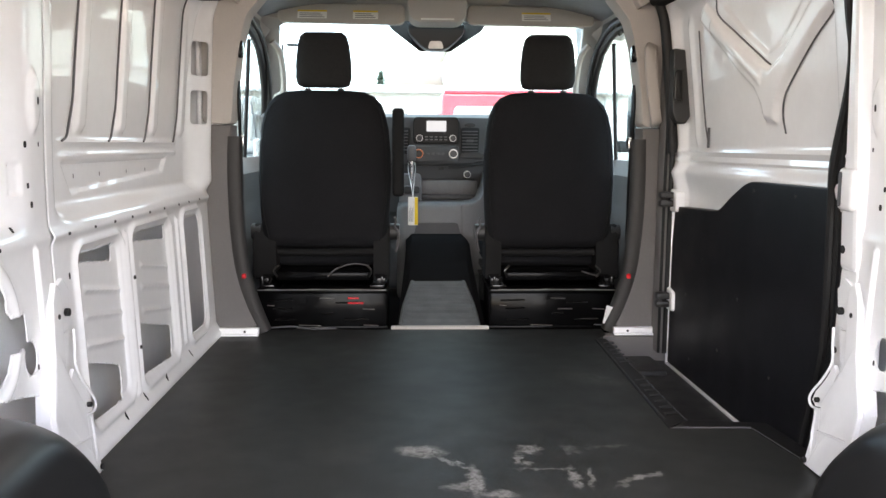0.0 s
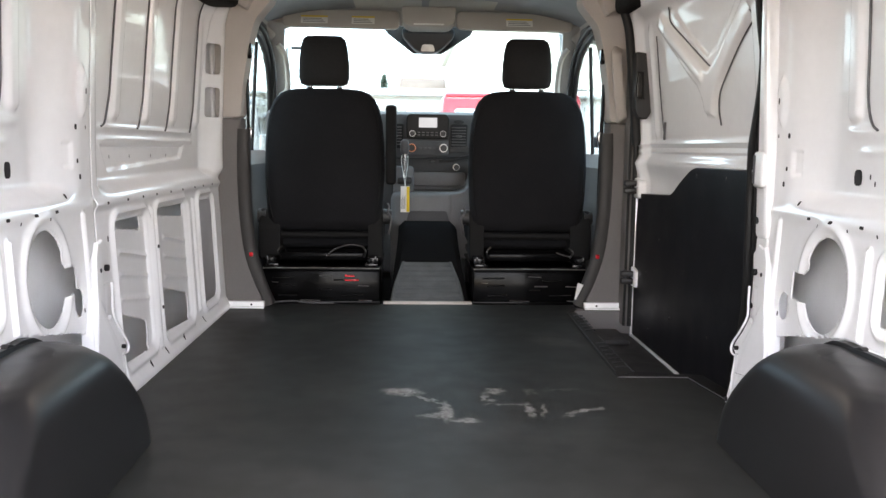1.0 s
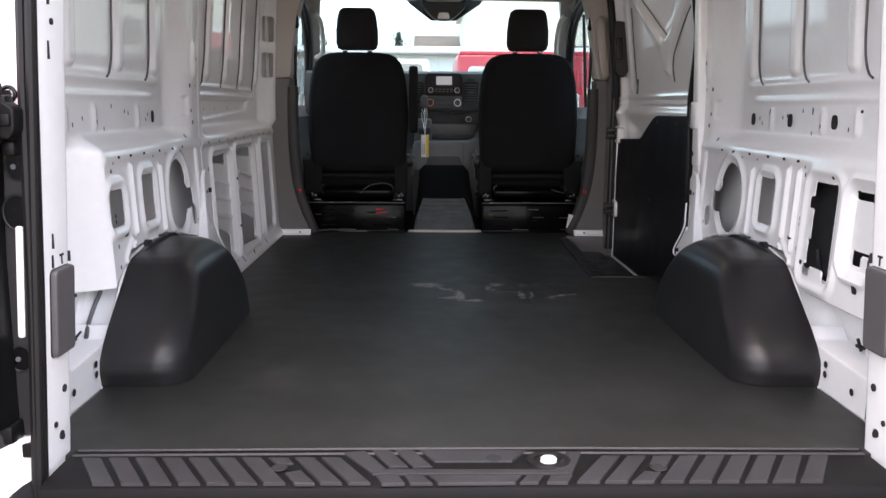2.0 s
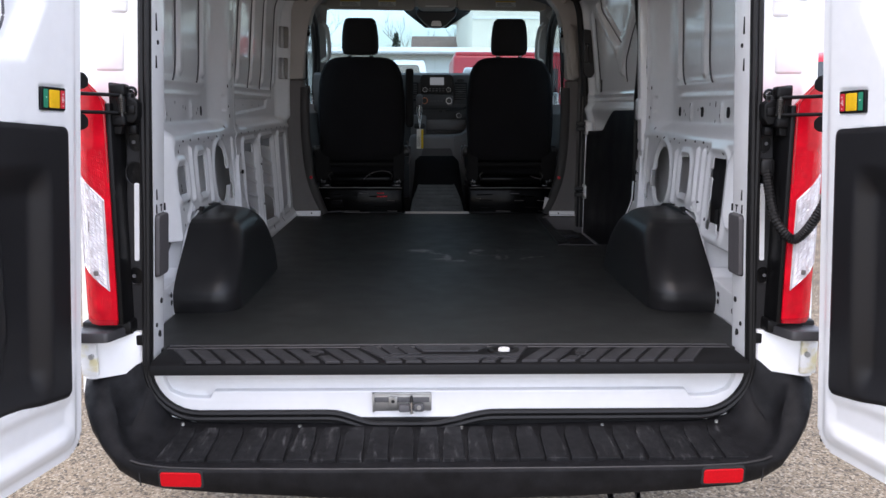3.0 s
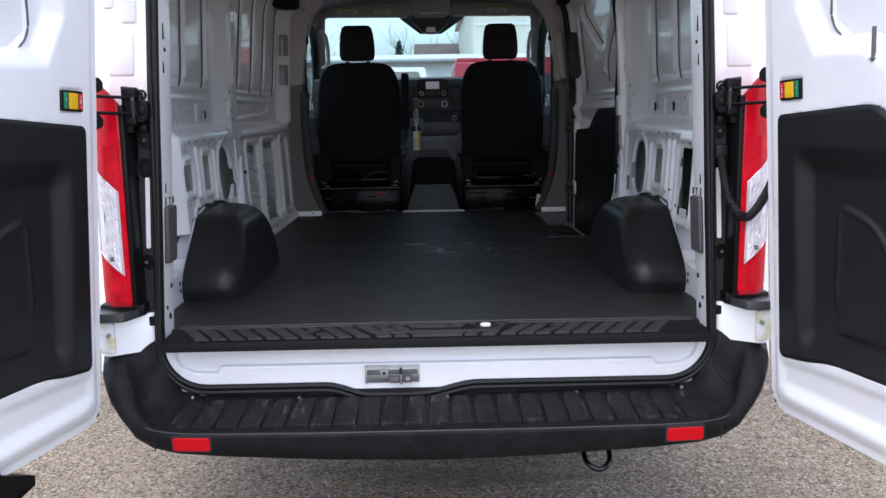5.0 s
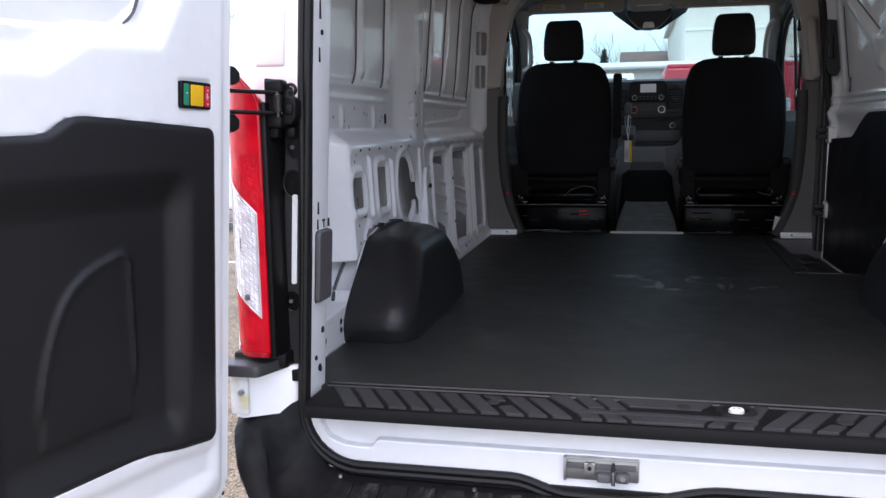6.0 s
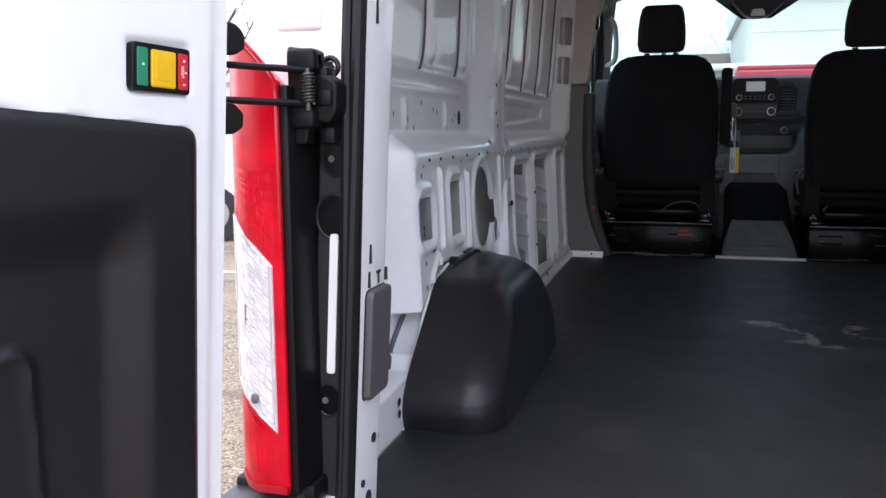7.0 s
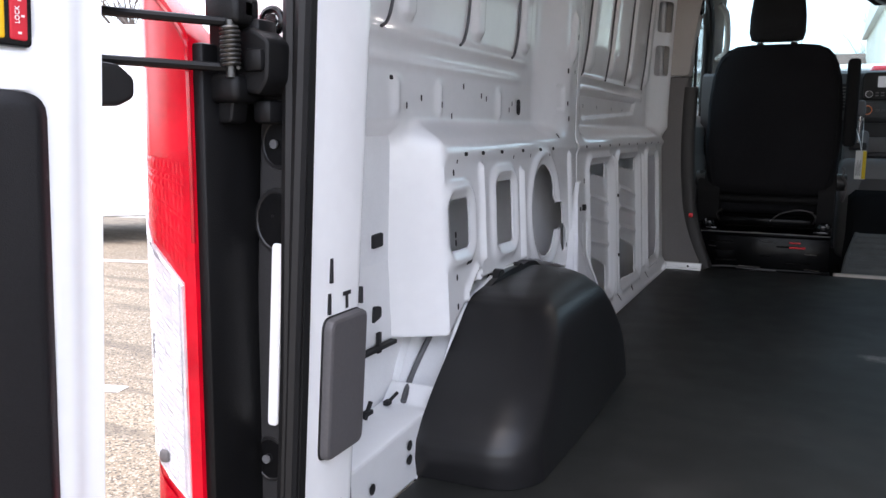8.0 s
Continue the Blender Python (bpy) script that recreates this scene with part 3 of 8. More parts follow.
def rear_relief(right):
    def f(y, z):
        h = 0 * y
        inner = ease(y, 0.704, 0.716)
        hi = ease(z, 1.46, 1.52)
        for c in (0.60, 0.93, 1.24):
            h = h + hi * raised(sd_box(y, z, c + 0.055, 1.80, 0.035, 0.31, 0.03), 0.012, 0.02)
        h = h + 0.006 * np.exp(-((z - 1.475) / 0.012) ** 2) * ease(1.35 - y, 0, 0.08)
        h = h + 0.004 * np.exp(-((z - 1.43) / 0.008) ** 2) * ease(1.30 - y, 0, 0.08)
        for c in (0.62, 0.80, 1.13):
            h = h + 0.006 * np.exp(-((y - c) / 0.014) ** 2) * ease(z, 1.33, 1.35) * ease(1.41 - z, 0, 0.02)
        if right:
            inner = 1 + 0 * y
        low = ease(1.285 - z, 0, 0.02) * inner
        q = y + 0.03 if right else y
        if right:
            h = h + low * rim(sd_box(y, z, 0.645, 1.103, 0.075, 0.128, 0.02), 0.008, 0.020)
            h = h + low * raised(sd_box(y, z, 0.455, 1.13, 0.066, 0.105, 0.03), -0.014, 0.012)
            h = h + low * rim(sd_box(y, z, 0.455, 1.13, 0.066, 0.105, 0.03), 0.008, 0.014)
        else:
            h = h + low * rim(sd_box(y, z, 0.768, 1.138, 0.047, 0.048, 0.02), 0.008, 0.020)
        h = h + low * rim(sd_box(q, z, 1.018, 1.140, 0.051, 0.067, 0.018), 0.009, 0.020)
        h = h + low * rim(sd_oval(q, z, 1.31, 1.118, 0.10, 0.115), 0.008, 0.020)
        h = h + low * raised(sd_line(q, z, (0.885, 1.06), (0.885, 1.24), 0.012), 0.010, 0.010)
        h = h + low * raised(sd_line(q, z, (1.135, 1.03), (1.135, 1.22), 0.012), 0.010, 0.010)
        if right:
            h = h + low * raised(sd_line(y, z, (0.790, 1.03), (0.790, 1.24), 0.012), 0.010, 0.010)
        h = h + low * raised(sd_line(y, z, (1.54, 0.98), (1.54, 1.25), 0.010), 0.008, 0.008)
        h = h + low * rim(sd_poly(y, z, [(0.80, 0.955), (0.80, 1.0), (0.85, 1.035)]), 0.008, 0.01)
        h = h + inner * 0.004 * np.exp(-((z - 1.268) / 0.014) ** 2)
        h = h + raised(sd_box(y, z, 1.50, 1.40, 0.02, 0.035, 0.008), -0.006, 0.008)
        h = h + raised(sd_oval(y, z, 1.565, 1.56, 0.028, 0.075), 0.010, 0.012)
        return h
    return f


def rear_keep(right):
    def f(y, z):
        bottom = np.where(y < 0.70, 0.938, np.where(y < 0.84, 0.938 + (y - 0.70) * 0.585, np.where(y < 1.16, 1.02, np.where(y < 1.42, 1.02 - (y - 1.16) * 0.20, 0.968 - (y - 1.42) * 0.25))))
        s = z - bottom
        q = y + 0.03 if right else y
        if right:
            d = sd_box(y, z, 0.645, 1.103, 0.070, 0.123, 0.012)
            for a, b, e, g in ((0.715, 1.215, 0.022, 0.03), (0.715, 1.115, 0.026, 0.040), (0.717, 1.04, 0.018, 0.03), (0.64, 0.99, 0.035, 0.018)):
                d = np.maximum(d, -sd_box(y, z, a, b, e, g, 0.006))
            s = np.minimum(s, sd_box(y, z, 0.465, 1.209, 0.044, 0.011, 0.004))
            s = np.minimum(s, np.maximum(sd_box(y, z, 0.452, 1.064, 0.046, 0.019, 0.005), -sd_box(y, z, 0.445, 1.055, 0.014, 0.018, 0.004)))
        else:
            d = sd_box(y, z, 0.768, 1.138, 0.047, 0.048, 0.014)
        s = np.minimum(s, d)
        s = np.minimum(s, sd_box(q, z, 1.018, 1.140, 0.051, 0.067, 0.010))
        c = sd_oval(q, z, 1.31, 1.118, 0.098, 0.113)
        c = np.minimum(c, sd_box(q, z, 1.415, 1.096, 0.052, 0.034, 0.006))
        c = np.maximum(c, -sd_box(q, z, 1.408, 1.152, 0.014, 0.012, 0.004))
        s = np.minimum(s, c)
        s = np.minimum(s, sd_oval(y, z, 1.475, 1.035, 0.028, 0.036))
        return s
    return f


def front_relief(y, z):
    h = 0 * y
    hi = ease(z, 1.47, 1.53)
    for c in (1.88, 2.187, 2.493, 2.822):
        h = h + hi * raised(sd_box(y - 0.16 * (z - 1.5), z, c + 0.05, 1.80, 0.04, 0.31, 0.03), 0.013, 0.02)
    mid = ease(y, 1.78, 1.86) * ease(2.84 - y, 0, 0.06)
    h = h + mid * (0.008 * np.exp(-((z - 1.475) / 0.008) ** 2) + 0.008 * np.exp(-((z - 1.440) / 0.008) ** 2))
    h = h + raised(sd_poly(y, z, [(1.82, 1.43), (2.72, 1.43), (2.66, 1.375), (1.88, 1.345)]), -0.010, 0.012)
    h = h + 0.010 * np.exp(-((z - 1.268) / 0.014) ** 2)
    low = ease(1.285 - z, 0, 0.02)
    for cy, hy, hz, cz in ((1.90, 0.145, 0.21, 1.005), (2.325, 0.180, 0.215, 1.005)):
        d = sd_box(y, z, cy, cz, hy, hz, 0.03)
        h = h + low * (rim(d, 0.010, 0.020) + raised(d, -0.008, 0.010))
    h = h + low * rim(sd_box(y, z, 2.785, 1.010, 0.11, 0.21, 0.03), 0.012, 0.020)
    for y0, y1 in ((1.80, 2.03), (2.23, 2.48)):
        for z0 in (1.120, 1.056, 0.985):
            h = h + raised(sd_line(y, z, (y0 + 0.12 * (z0 - 1.12), z0), (y1, z0 - 0.17 * (y1 - y0)), 0.012), 0.006, 0.012)
    h = h + low * raised(sd_line(y, z, (2.09, 0.78), (2.09, 1.22), 0.016), 0.010, 0.012)
    h = h + low * raised(sd_line(y, z, (2.600, 0.80), (2.600, 1.22), 0.012), 0.008, 0.010)
    h = h + 0.022 * ease(0.775 - z, 0, 0.05)
    return h


def front_keep(y, z):
    s = sd_poly(y, z, [(1.782, 1.2035), (1.983, 1.2035), (1.985, 1.179), (1.782, 1.2015)]) - 0.012
    s = np.minimum(s, sd_poly(y, z, [(2.182, 1.2085), (2.470, 1.206), (2.470, 1.181), (2.182, 1.2065)]) - 0.012)
    s = np.minimum(s, sd_poly(y, z, [(1.782, 0.912), (1.962, 0.860), (1.960, 0.826), (1.782, 0.830)]) - 0.030)
    s = np.minimum(s, sd_poly(y, z, [(2.186, 0.922), (2.438, 0.862), (2.438, 0.822), (2.186, 0.832)]) - 0.030)
    s = np.minimum(s, sd_box(y, z, 2.785, 1.010, 0.11, 0.205, 0.035))
    for b in (1.787, 1.607):
        s = np.minimum(s, sd_box(y, z, 2.995, b, 0.032, 0.062, 0.012))
    return s


def wall_place(front, right=False):
    return lambda y, z, h: (-(wall_out(y, z, front, right) - h), y, z)


def wall_point(y, z, front, right=False, off=0.0):
    a, b = np.array([y]), np.array([z])
    h = front_relief(a, b) if front else rear_relief(right)(a, b)
    return Vector((float(-(wall_out(a, b, front, right) - h)[0]) + off, y, z))


def punches(spots, front, right=False):
    """Small dark punched holes that follow the sheet: (y, z, half length, half height)."""
    bms = []
    for y, z, a, b in spots:
        ring = []
        for k in range(10):
            t = 2 * math.pi * k / 10
            c, s = math.cos(t), math.sin(t)
            ring.append(wall_point(y + a * math.copysign(abs(c) ** 0.6, c), z + b * math.copysign(abs(s) ** 0.6, s), front, right, 0.0018))
        bm = bmesh.new()
        bm.faces.new([bm.verts.new(p) for p in ring])
        bms.append(bm)
    return join(*bms)


random.seed(4)
for side in ("left", "right"):
    right = side == "right"
    wall = part("wall_" + side, pressed(0.19, 1.618, 0.70, 2.03, 0.0055, wall_place(False, right), rear_relief(right), rear_keep(right)), WHITE, flip=right)
    thicken(wall)
    tagged(wall, "white painted pressed steel inner side panel, ribbed and punched, of a van", "wall", kind="structure")
    spots = [(y, 1.268, 0.009, 0.004) for y in (0.80, 0.89, 1.0, 1.14, 1.27, 1.38)]
    spots += [(y, 1.255, 0.003, 0.004) for y in (0.76, 1.08, 1.2, 1.33)]
    spots += [(0.755 if right else 0.745, z, 0.004, 0.006) for z in (1.235, 1.12, 1.105, 1.04, 0.985)]
    spots += [(0.80, 1.062, 0.018, 0.004), (1.56, 1.06, 0.006, 0.016), (1.50, 1.01, 0.004, 0.006)]
    spots += [(0.60, z, 0.006, 0.004) for z in (1.40, 1.24)] + [(0.45, 1.45, 0.012, 0.007), (0.50, 1.44, 0.010, 0.006)]
    spots += [(y, z, 0.003, 0.006) for y, z in ((0.72, 1.37), (0.80, 1.36), (0.92, 1.40), (1.02, 1.385), (1.05, 1.38), (1.20, 1.36), (1.22, 1.375), (0.66, 1.355), (0.86, 1.34))]
    spots += [(1.575, 1.85, 0.004, 0.008), (1.565, 1.56, 0.004, 0.008), (1.53, 1.47, 0.005, 0.007), (1.545, 1.345, 0.005, 0.007), (1.535, 1.385, 0.004, 0.006), (1.585, 1.47, 0.003, 0.005), (1.46, 1.30, 0.005, 0.006)]
    if right:
        spots += [(0.439, 0.996, 0.012, 0.010), (0.72, 1.01, 0.006, 0.006)]
        spots += [(y, 1.372, 0.017, 0.019) for y in (1.272, 1.0, 0.735)]
        spots += [(1.14, 1.395, 0.006, 0.010), (0.86, 1.40, 0.004, 0.010)]
    else:
        spots += [(1.267, 1.368, 0.015, 0.019)]
    part("punched_holes", punches(spots, False, right), HOLE, wall, "small dark punched holes", flip=right, smooth=False)
    for c in (0.60, 0.93, 1.24):
        pts = [wall_point(c - 0.050, 1.478, False, off=0.003), wall_point(c - 0.022, 1.490, False, off=0.003), wall_point(c - 0.004, 1.52, False, off=0.003)]
        pts += [wall_point(c + 0.004, z, False, off=0.003) for z in (1.57, 1.65, 1.75, 1.85, 1.95, 2.02)]
        part("sealer_bead", tube(smooth_path(pts, 4), 0.0030, 6), SEALER, wall, "dark sealer bead", flip=right)
    # inner face of the outer skin, seen through the openings
    skin = part("outer_skin_" + side, box((-1.004, 0.26, 0.56), (-0.985, 3.60 if not right else 1.66, 1.42), 0.002), PRIMER, flip=right)
    tagged(skin, "thinly painted back of the outer van skin", "panel", kind="structure")
    up = part("upper_skin_" + side, box((-1.0, 0.2, 1.40), (-0.985, 3.12, 2.14), 0.002), PRIMER, flip=right)
    tagged(up, "white outer upper skin of the van", "panel", kind="structure")
    # wheel house behind the cover
    arch = smooth_path([(0, 0.555, 0.690), (0, 0.600, 0.752), (0, 0.66, 0.830), (0, 0.712, 0.905), (0, 0.79, 0.972), (0, 0.93, 1.010), (0, 1.05, 1.016), (0, 1.18, 0.998), (0, 1.30, 0.945), (0, 1.39, 0.855), (0, 1.46, 0.73)], 5)
    wh = part("wheel_house_" + side, rings_mesh([[(-0.889 - d, 1.0 + (p.y - 1.0) * k, 0.70 + (p.z - 0.70) * k) for p in arch] for d, k in ((0.0, 1.0), (0.012, 0.985), (0.05, 0.975), (0.070, 0.99), (0.082, 1.03), (0.100, 1.04))], closed=False, caps=False), PRIMER, flip=right)
    part("bulge", pillow((-1.02, 0.40, 0.79), (-0.962, 0.53, 0.90), 0.8), PRIMER, wh, "rounded inner pressing", flip=right)
    part("cable_clip", join(box((-0.964, 0.50, 0.835), (-0.952, 0.53, 0.843), 0.002), cyl((-0.958, 0.51, 0.83), (-0.958, 0.53, 0.855), 0.004, seg=8)), HOLE, wh, "dark cable clip", flip=right)
    tagged(wh, "white pressed steel wheel house behind its cover", "wheel house", kind="structure")
    # inner fender bulge in the rear corner
    corner = part("rear_corner_" + side, join(slab(rounded([(0.215, 0.715), (0.575, 0.715), (0.612, 0.76), (0.668, 0.845), (0.652, 0.858), (0.615, 0.828), (0.434, 0.818), (0.215, 0.810)], 0.008), lambda u, v, w: (w, u, v), -0.980, -0.888, 0.006)), WHITE, flip=right)
    if not right:
        part("seam_sealer", tube(smooth_path([(-0.940, 0.730, 0.926), (-0.947, 0.702, 0.893), (-0.953, 0.676, 0.859), (-0.944, 0.640, 0.847), (-0.937, 0.612, 0.834)], 5), 0.0055, 8), SEALER, corner, "dark sealed seam")
        # black strip in place of the thin shadow below the box edge
        part("hem", join(box((-0.980, 0.48, 0.930), (-0.966, 0.645, 0.9375), 0.001), box((-0.975, 0.58, 0.925), (-0.969, 0.592, 0.962), 0.001)), HOLE, corner, "dark strip painted as the shadow under the panel edge")
        part("edge_plug", slab(rounded([(0.583, 1.108), (0.618, 1.110), (0.618, 1.134), (0.583, 1.132)], 0.004), lambda u, v, w: (w, u, v), -0.988, -0.9795, 0.001), HOLE, corner, "black clip")
        part("edge_plug", slab(rounded([(0.575, 0.978), (0.606, 0.985), (0.606, 1.004), (0.580, 1.008)], 0.006), lambda u, v, w: (w, u, v), -0.984, -0.9765, 0.001), HOLE, corner)
        part("cable_clip", join(box((-0.966, 0.588, 0.829), (-0.955, 0.604, 0.838), 0.002), cyl((-0.958, 0.60, 0.836), (-0.950, 0.615, 0.848), 0.003, seg=8)), HOLE, corner, "dark cable clip")
    tagged(corner, "white painted lower rear corner pressing", "panel", kind="structure")
    bm = join(box((-0.900, 0.30, 0.722), (-0.886, 0.34, 0.795), 0.002), *[cyl((-0.884, y, z), (-0.8835, y, z), 0.009, seg=10) for y, z in ((0.53, 0.79), (0.53, 0.765), (0.40, 0.765))])
    part("bracket", bm, HOLE, corner, "dark clip and holes", flip=right)

wall_front = part("wall_left_front", pressed(1.624, 3.056, 0.712, 2.03, 0.0055, wall_place(True), front_relief, front_keep), WHITE)
thicken(wall_front)
tagged(wall_front, "white painted pressed steel front side panel with three tall openings", "wall", kind="structure")
spots = [(y, 1.268, 0.008, 0.004) for y in (1.70, 1.86, 2.0, 2.14, 2.30, 2.45, 2.62, 2.75, 2.90)] + [(1.70, 1.17, 0.005, 0.008), (2.12, 1.10, 0.004, 0.006), (2.12, 0.90, 0.004, 0.006)]
spots += [(y, 1.39, 0.003, 0.006) for y in (1.92, 2.1, 2.32, 2.5)] + [(y, 0.755, 0.005, 0.012) for y in (1.95, 2.12, 2.32, 2.62)]
part("punched_holes", punches(spots, True), HOLE, wall_front, "small dark punched holes", smooth=False)
for c in (1.88, 2.187, 2.493, 2.822):
    pts = [wall_point(c - 0.060, 1.478, True, off=0.003), wall_point(c - 0.024, 1.490, True, off=0.003), wall_point(c - 0.004, 1.53, True, off=0.003)]
    pts += [wall_point(c + 0.004 + 0.16 * (z - 1.5), z, True, off=0.003) for z in (1.58, 1.65, 1.75, 1.85, 1.95, 2.02)]
    part("sealer_bead", tube(smooth_path(pts, 4), 0.0030, 6), SEALER, wall_front, "dark sealer bead")


back = part("slot_backing", join(box((-0.985, 3.075, 1.48), (-0.84, 3.10, 1.95), 0.004), cyl((-0.925, 3.065, 1.5), (-0.925, 3.065, 1.93), 0.010, seg=10), box((-0.905, 3.06, 1.5), (-0.895, 3.08, 1.93), 0.002)), PRIMER, wall_front, "grey inner pillar sheet behind the slots")
module = thing("control_module", (0.955, 0.64, 0.95), "black control unit with a wiring loom inside the side panel", "control unit")
part("case", box((0.945, 0.555, 0.975), (0.984, 0.83, 1.232), 0.01), PLASTIC, module)
part("loom", tube(smooth_path([(0.92, 0.585, 1.00), (0.915, 0.625, 0.985), (0.92, 0.675, 0.995), (0.93, 0.715, 1.04)], 6), 0.008, 8), RUBBER, module)
# the bracket posts behind the wheel covers
for side in ("left", "right"):
    right = side == "right"
    post = thing("pillar_post", (-0.86 if not right else 0.86, 1.72, FLOOR), "white painted steel bracket post at the foot of the pillar", "post", kind="structure")
    px = lambda z: float(np.interp(z, [0.70, 0.80, 0.84, 0.95, 1.05, 1.17], [-0.825, -0.832, -0.843, -0.862, -0.874, -0.884]))

    def sheet(pts, lift, depth=0.012, bevel=0.003):
        """A folded sheet that follows the slope of the post; the outline is cut fine so that it can bend."""
        fine = []
        for a, b in zip(pts, pts[1:] + pts[:1]):
            fine += [(a[0] + (b[0] - a[0]) * k / 5, a[1] + (b[1] - a[1]) * k / 5) for k in range(5)]
        return slab(fine, lambda u, v, w: (px(v) + w, u, v), lift - depth, lift, bevel)
    part("back_plate", sheet([(1.470, 0.722), (1.655, 0.722), (1.640, 0.79), (1.660, 0.855), (1.628, 0.866), (1.600, 0.96), (1.602, 1.06), (1.642, 1.06), (1.669, 1.145), (1.642, 1.174), (1.599, 1.160), (1.560, 1.12), (1.520, 1.0), (1.470, 0.90)], -0.006, 0.03), WHITE, post, flip=right, angle=25)
    part("front_plate", sheet([(1.470, 0.724), (1.640, 0.724), (1.600, 0.790), (1.632, 0.880), (1.572, 0.985), (1.602, 1.120), (1.600, 1.157), (1.580, 1.173), (1.556, 1.135), (1.530, 1.02), (1.475, 0.90)], 0.004), WHITE, post, flip=right, angle=25)
    part("channel", sheet([(1.576, 0.992), (1.600, 0.985), (1.628, 1.056), (1.596, 1.058)], -0.003, 0.006, 0.0), PRIMER, post, "pressed channel", flip=right)
    lip = [(1.645, 1.058), (1.634, 1.015), (1.624, 0.977), (1.651, 0.930), (1.678, 0.897), (1.687, 0.874), (1.668, 0.860), (1.630, 0.864)]
    part("folded_lip", tube(smooth_path([(px(z) + 0.002, y, z) for y, z in lip], 4), 0.0032, 8), WHITE, post, flip=right)
    part("side_plate", sheet([(1.604, 0.955), (1.624, 0.972), (1.650, 0.928), (1.678, 0.893), (1.684, 0.872), (1.664, 0.861), (1.632, 0.868)], -0.004, 0.008, 0.001), WHITE, post, flip=right)
    part("foot_flange", sheet([(1.604, 0.79), (1.632, 0.868), (1.660, 0.856), (1.640, 0.79), (1.658, 0.722), (1.636, 0.722)], 0.001, 0.02), WHITE, post, flip=right)
    part("folded_lip", tube([(px(z) + 0.004, y, z) for y, z in ((1.50, 0.832), (1.55, 0.826), (1.612, 0.818))], 0.003, 8), WHITE, post, flip=right)
    for y, z, r in ((1.628, 1.100, 0.009), (1.574, 0.862, 0.005), (1.648, 0.735, 0.007), (1.655, 0.880, 0.006), (1.575, 1.10, 0.006)):
        part("bolt_hole", cyl((px(z) - 0.004, y, z), (px(z) + 0.0055, y, z), r, seg=10), HOLE, post, flip=right)

# pillar on the side of the sliding door
rp = part("pillar_right", join(
    slab(rounded([(1.60, 1.19), (1.675, 1.19), (1.690, 1.40), (1.650, 1.60), (1.640, 1.72), (1.655, 2.03), (1.60, 2.03)], 0.02), lambda u, v, w: (w - 0.10 * max(0, v - 1.5) ** 1.2, u, v), 0.96, 0.890, 0.012),
    slab(rounded([(1.60, 0.74), (1.72, 0.74), (1.70, 0.92), (1.675, 1.20), (1.60, 1.20)], 0.015), lambda u, v, w: (w, u, v), 0.96, 0.896, 0.008),
    box((0.872, 1.605, 1.33), (0.90, 1.672, 1.43), 0.012, 3)), WHITE)
part("grip_slot", slab(rounded([(1.650, 1.340), (1.663, 1.340), (1.663, 1.420), (1.650, 1.420)], 0.006), lambda u, v, w: (w, u, v), 0.874, 0.8705, 0.0), PAD, rp, "grey upright slot")
tagged(rp, "white painted pillar beside the sliding door", "pillar", kind="structure")
part("punched_holes", join(*[cyl((0.888, y, z), (0.8865, y, z), r, seg=10) for y, z, r in ((1.655, 1.24, 0.010), (1.66, 1.10, 0.008), (1.66, 1.00, 0.008), (1.65, 1.52, 0.006), (1.65, 1.60, 0.005))]), HOLE, rp, "dark punched holes")

# load floor, with the step well by the sliding door
floor = part("floor", slab([(-0.885, 0.16), (0.885, 0.16), (0.885, 1.60), (0.842, 1.66), (0.806, 1.913), (0.583, 1.916), (0.612, 2.935), (0.68, 3.05), (0.68, 3.14), (-0.885, 3.14)], lambda u, v, w: (u, v, w), 0.66, FLOOR, 0.004), FLOORMAT, smooth=False)
tagged(floor, "black vinyl load floor mat with pale scuffs", "floor", kind="structure")
strip = [(0.583, 1.918), (0.650, 1.975), (0.653, 2.95), (0.613, 2.94)]
edge = part("edge_trim", join(slab(strip, lambda u, v, w: (u, v, w), FLOOR - 0.03, FLOOR + 0.003, 0.003),
                              slab([(0.585, 1.912), (0.806, 1.910), (0.842, 1.66), (0.892, 1.62), (0.915, 1.70), (0.880, 1.985), (0.655, 1.985)], lambda u, v, w: (u, v, w - 0.14 * max(0.0, u - 0.80)), FLOOR - 0.04, FLOOR + 0.001, 0.003)), RUBBER, floor, "black rubber edging of the step well")
for k in range(16):
    y = 2.02 + 0.056 * k
    if k in (7, 8, 9):
        continue
    x = 0.587 + 0.029 * (y - 1.918)
    part("tread", slab([(x + 0.016, y), (x + 0.056, y + 0.012), (x + 0.056, y + 0.030), (x + 0.016, y + 0.018)], lambda u, v, w: (u, v, w), FLOOR, FLOOR + 0.0055, 0.001), PLASTIC, floor)
for dx in (0.006, 0.064):
    part("tread_bead", tube([(0.585 + dx, 1.975, FLOOR + 0.003), (0.613 + dx * 0.62, 2.94, FLOOR + 0.003)], 0.003, 6), PLASTIC, floor)
well = part("step_well", join(box((0.60, 1.90, 0.50), (0.925, 3.06, 0.615), 0.004), box((0.59, 1.89, 0.50), (0.61, 2.4, 0.665), 0.004), box((0.60, 2.4, 0.50), (0.655, 3.06, 0.665), 0.004),
                              box((0.60, 1.885, 0.50), (0.97, 1.905, 0.665), 0.003)), PLASTIC)
tagged(well, "black plastic step well beside the sliding door", "step", kind="structure")
part("front_riser", box((0.655, 3.02, 0.52), (0.97, 3.09, 0.716), 0.006), DARKTRIM, well, "dark grey riser")
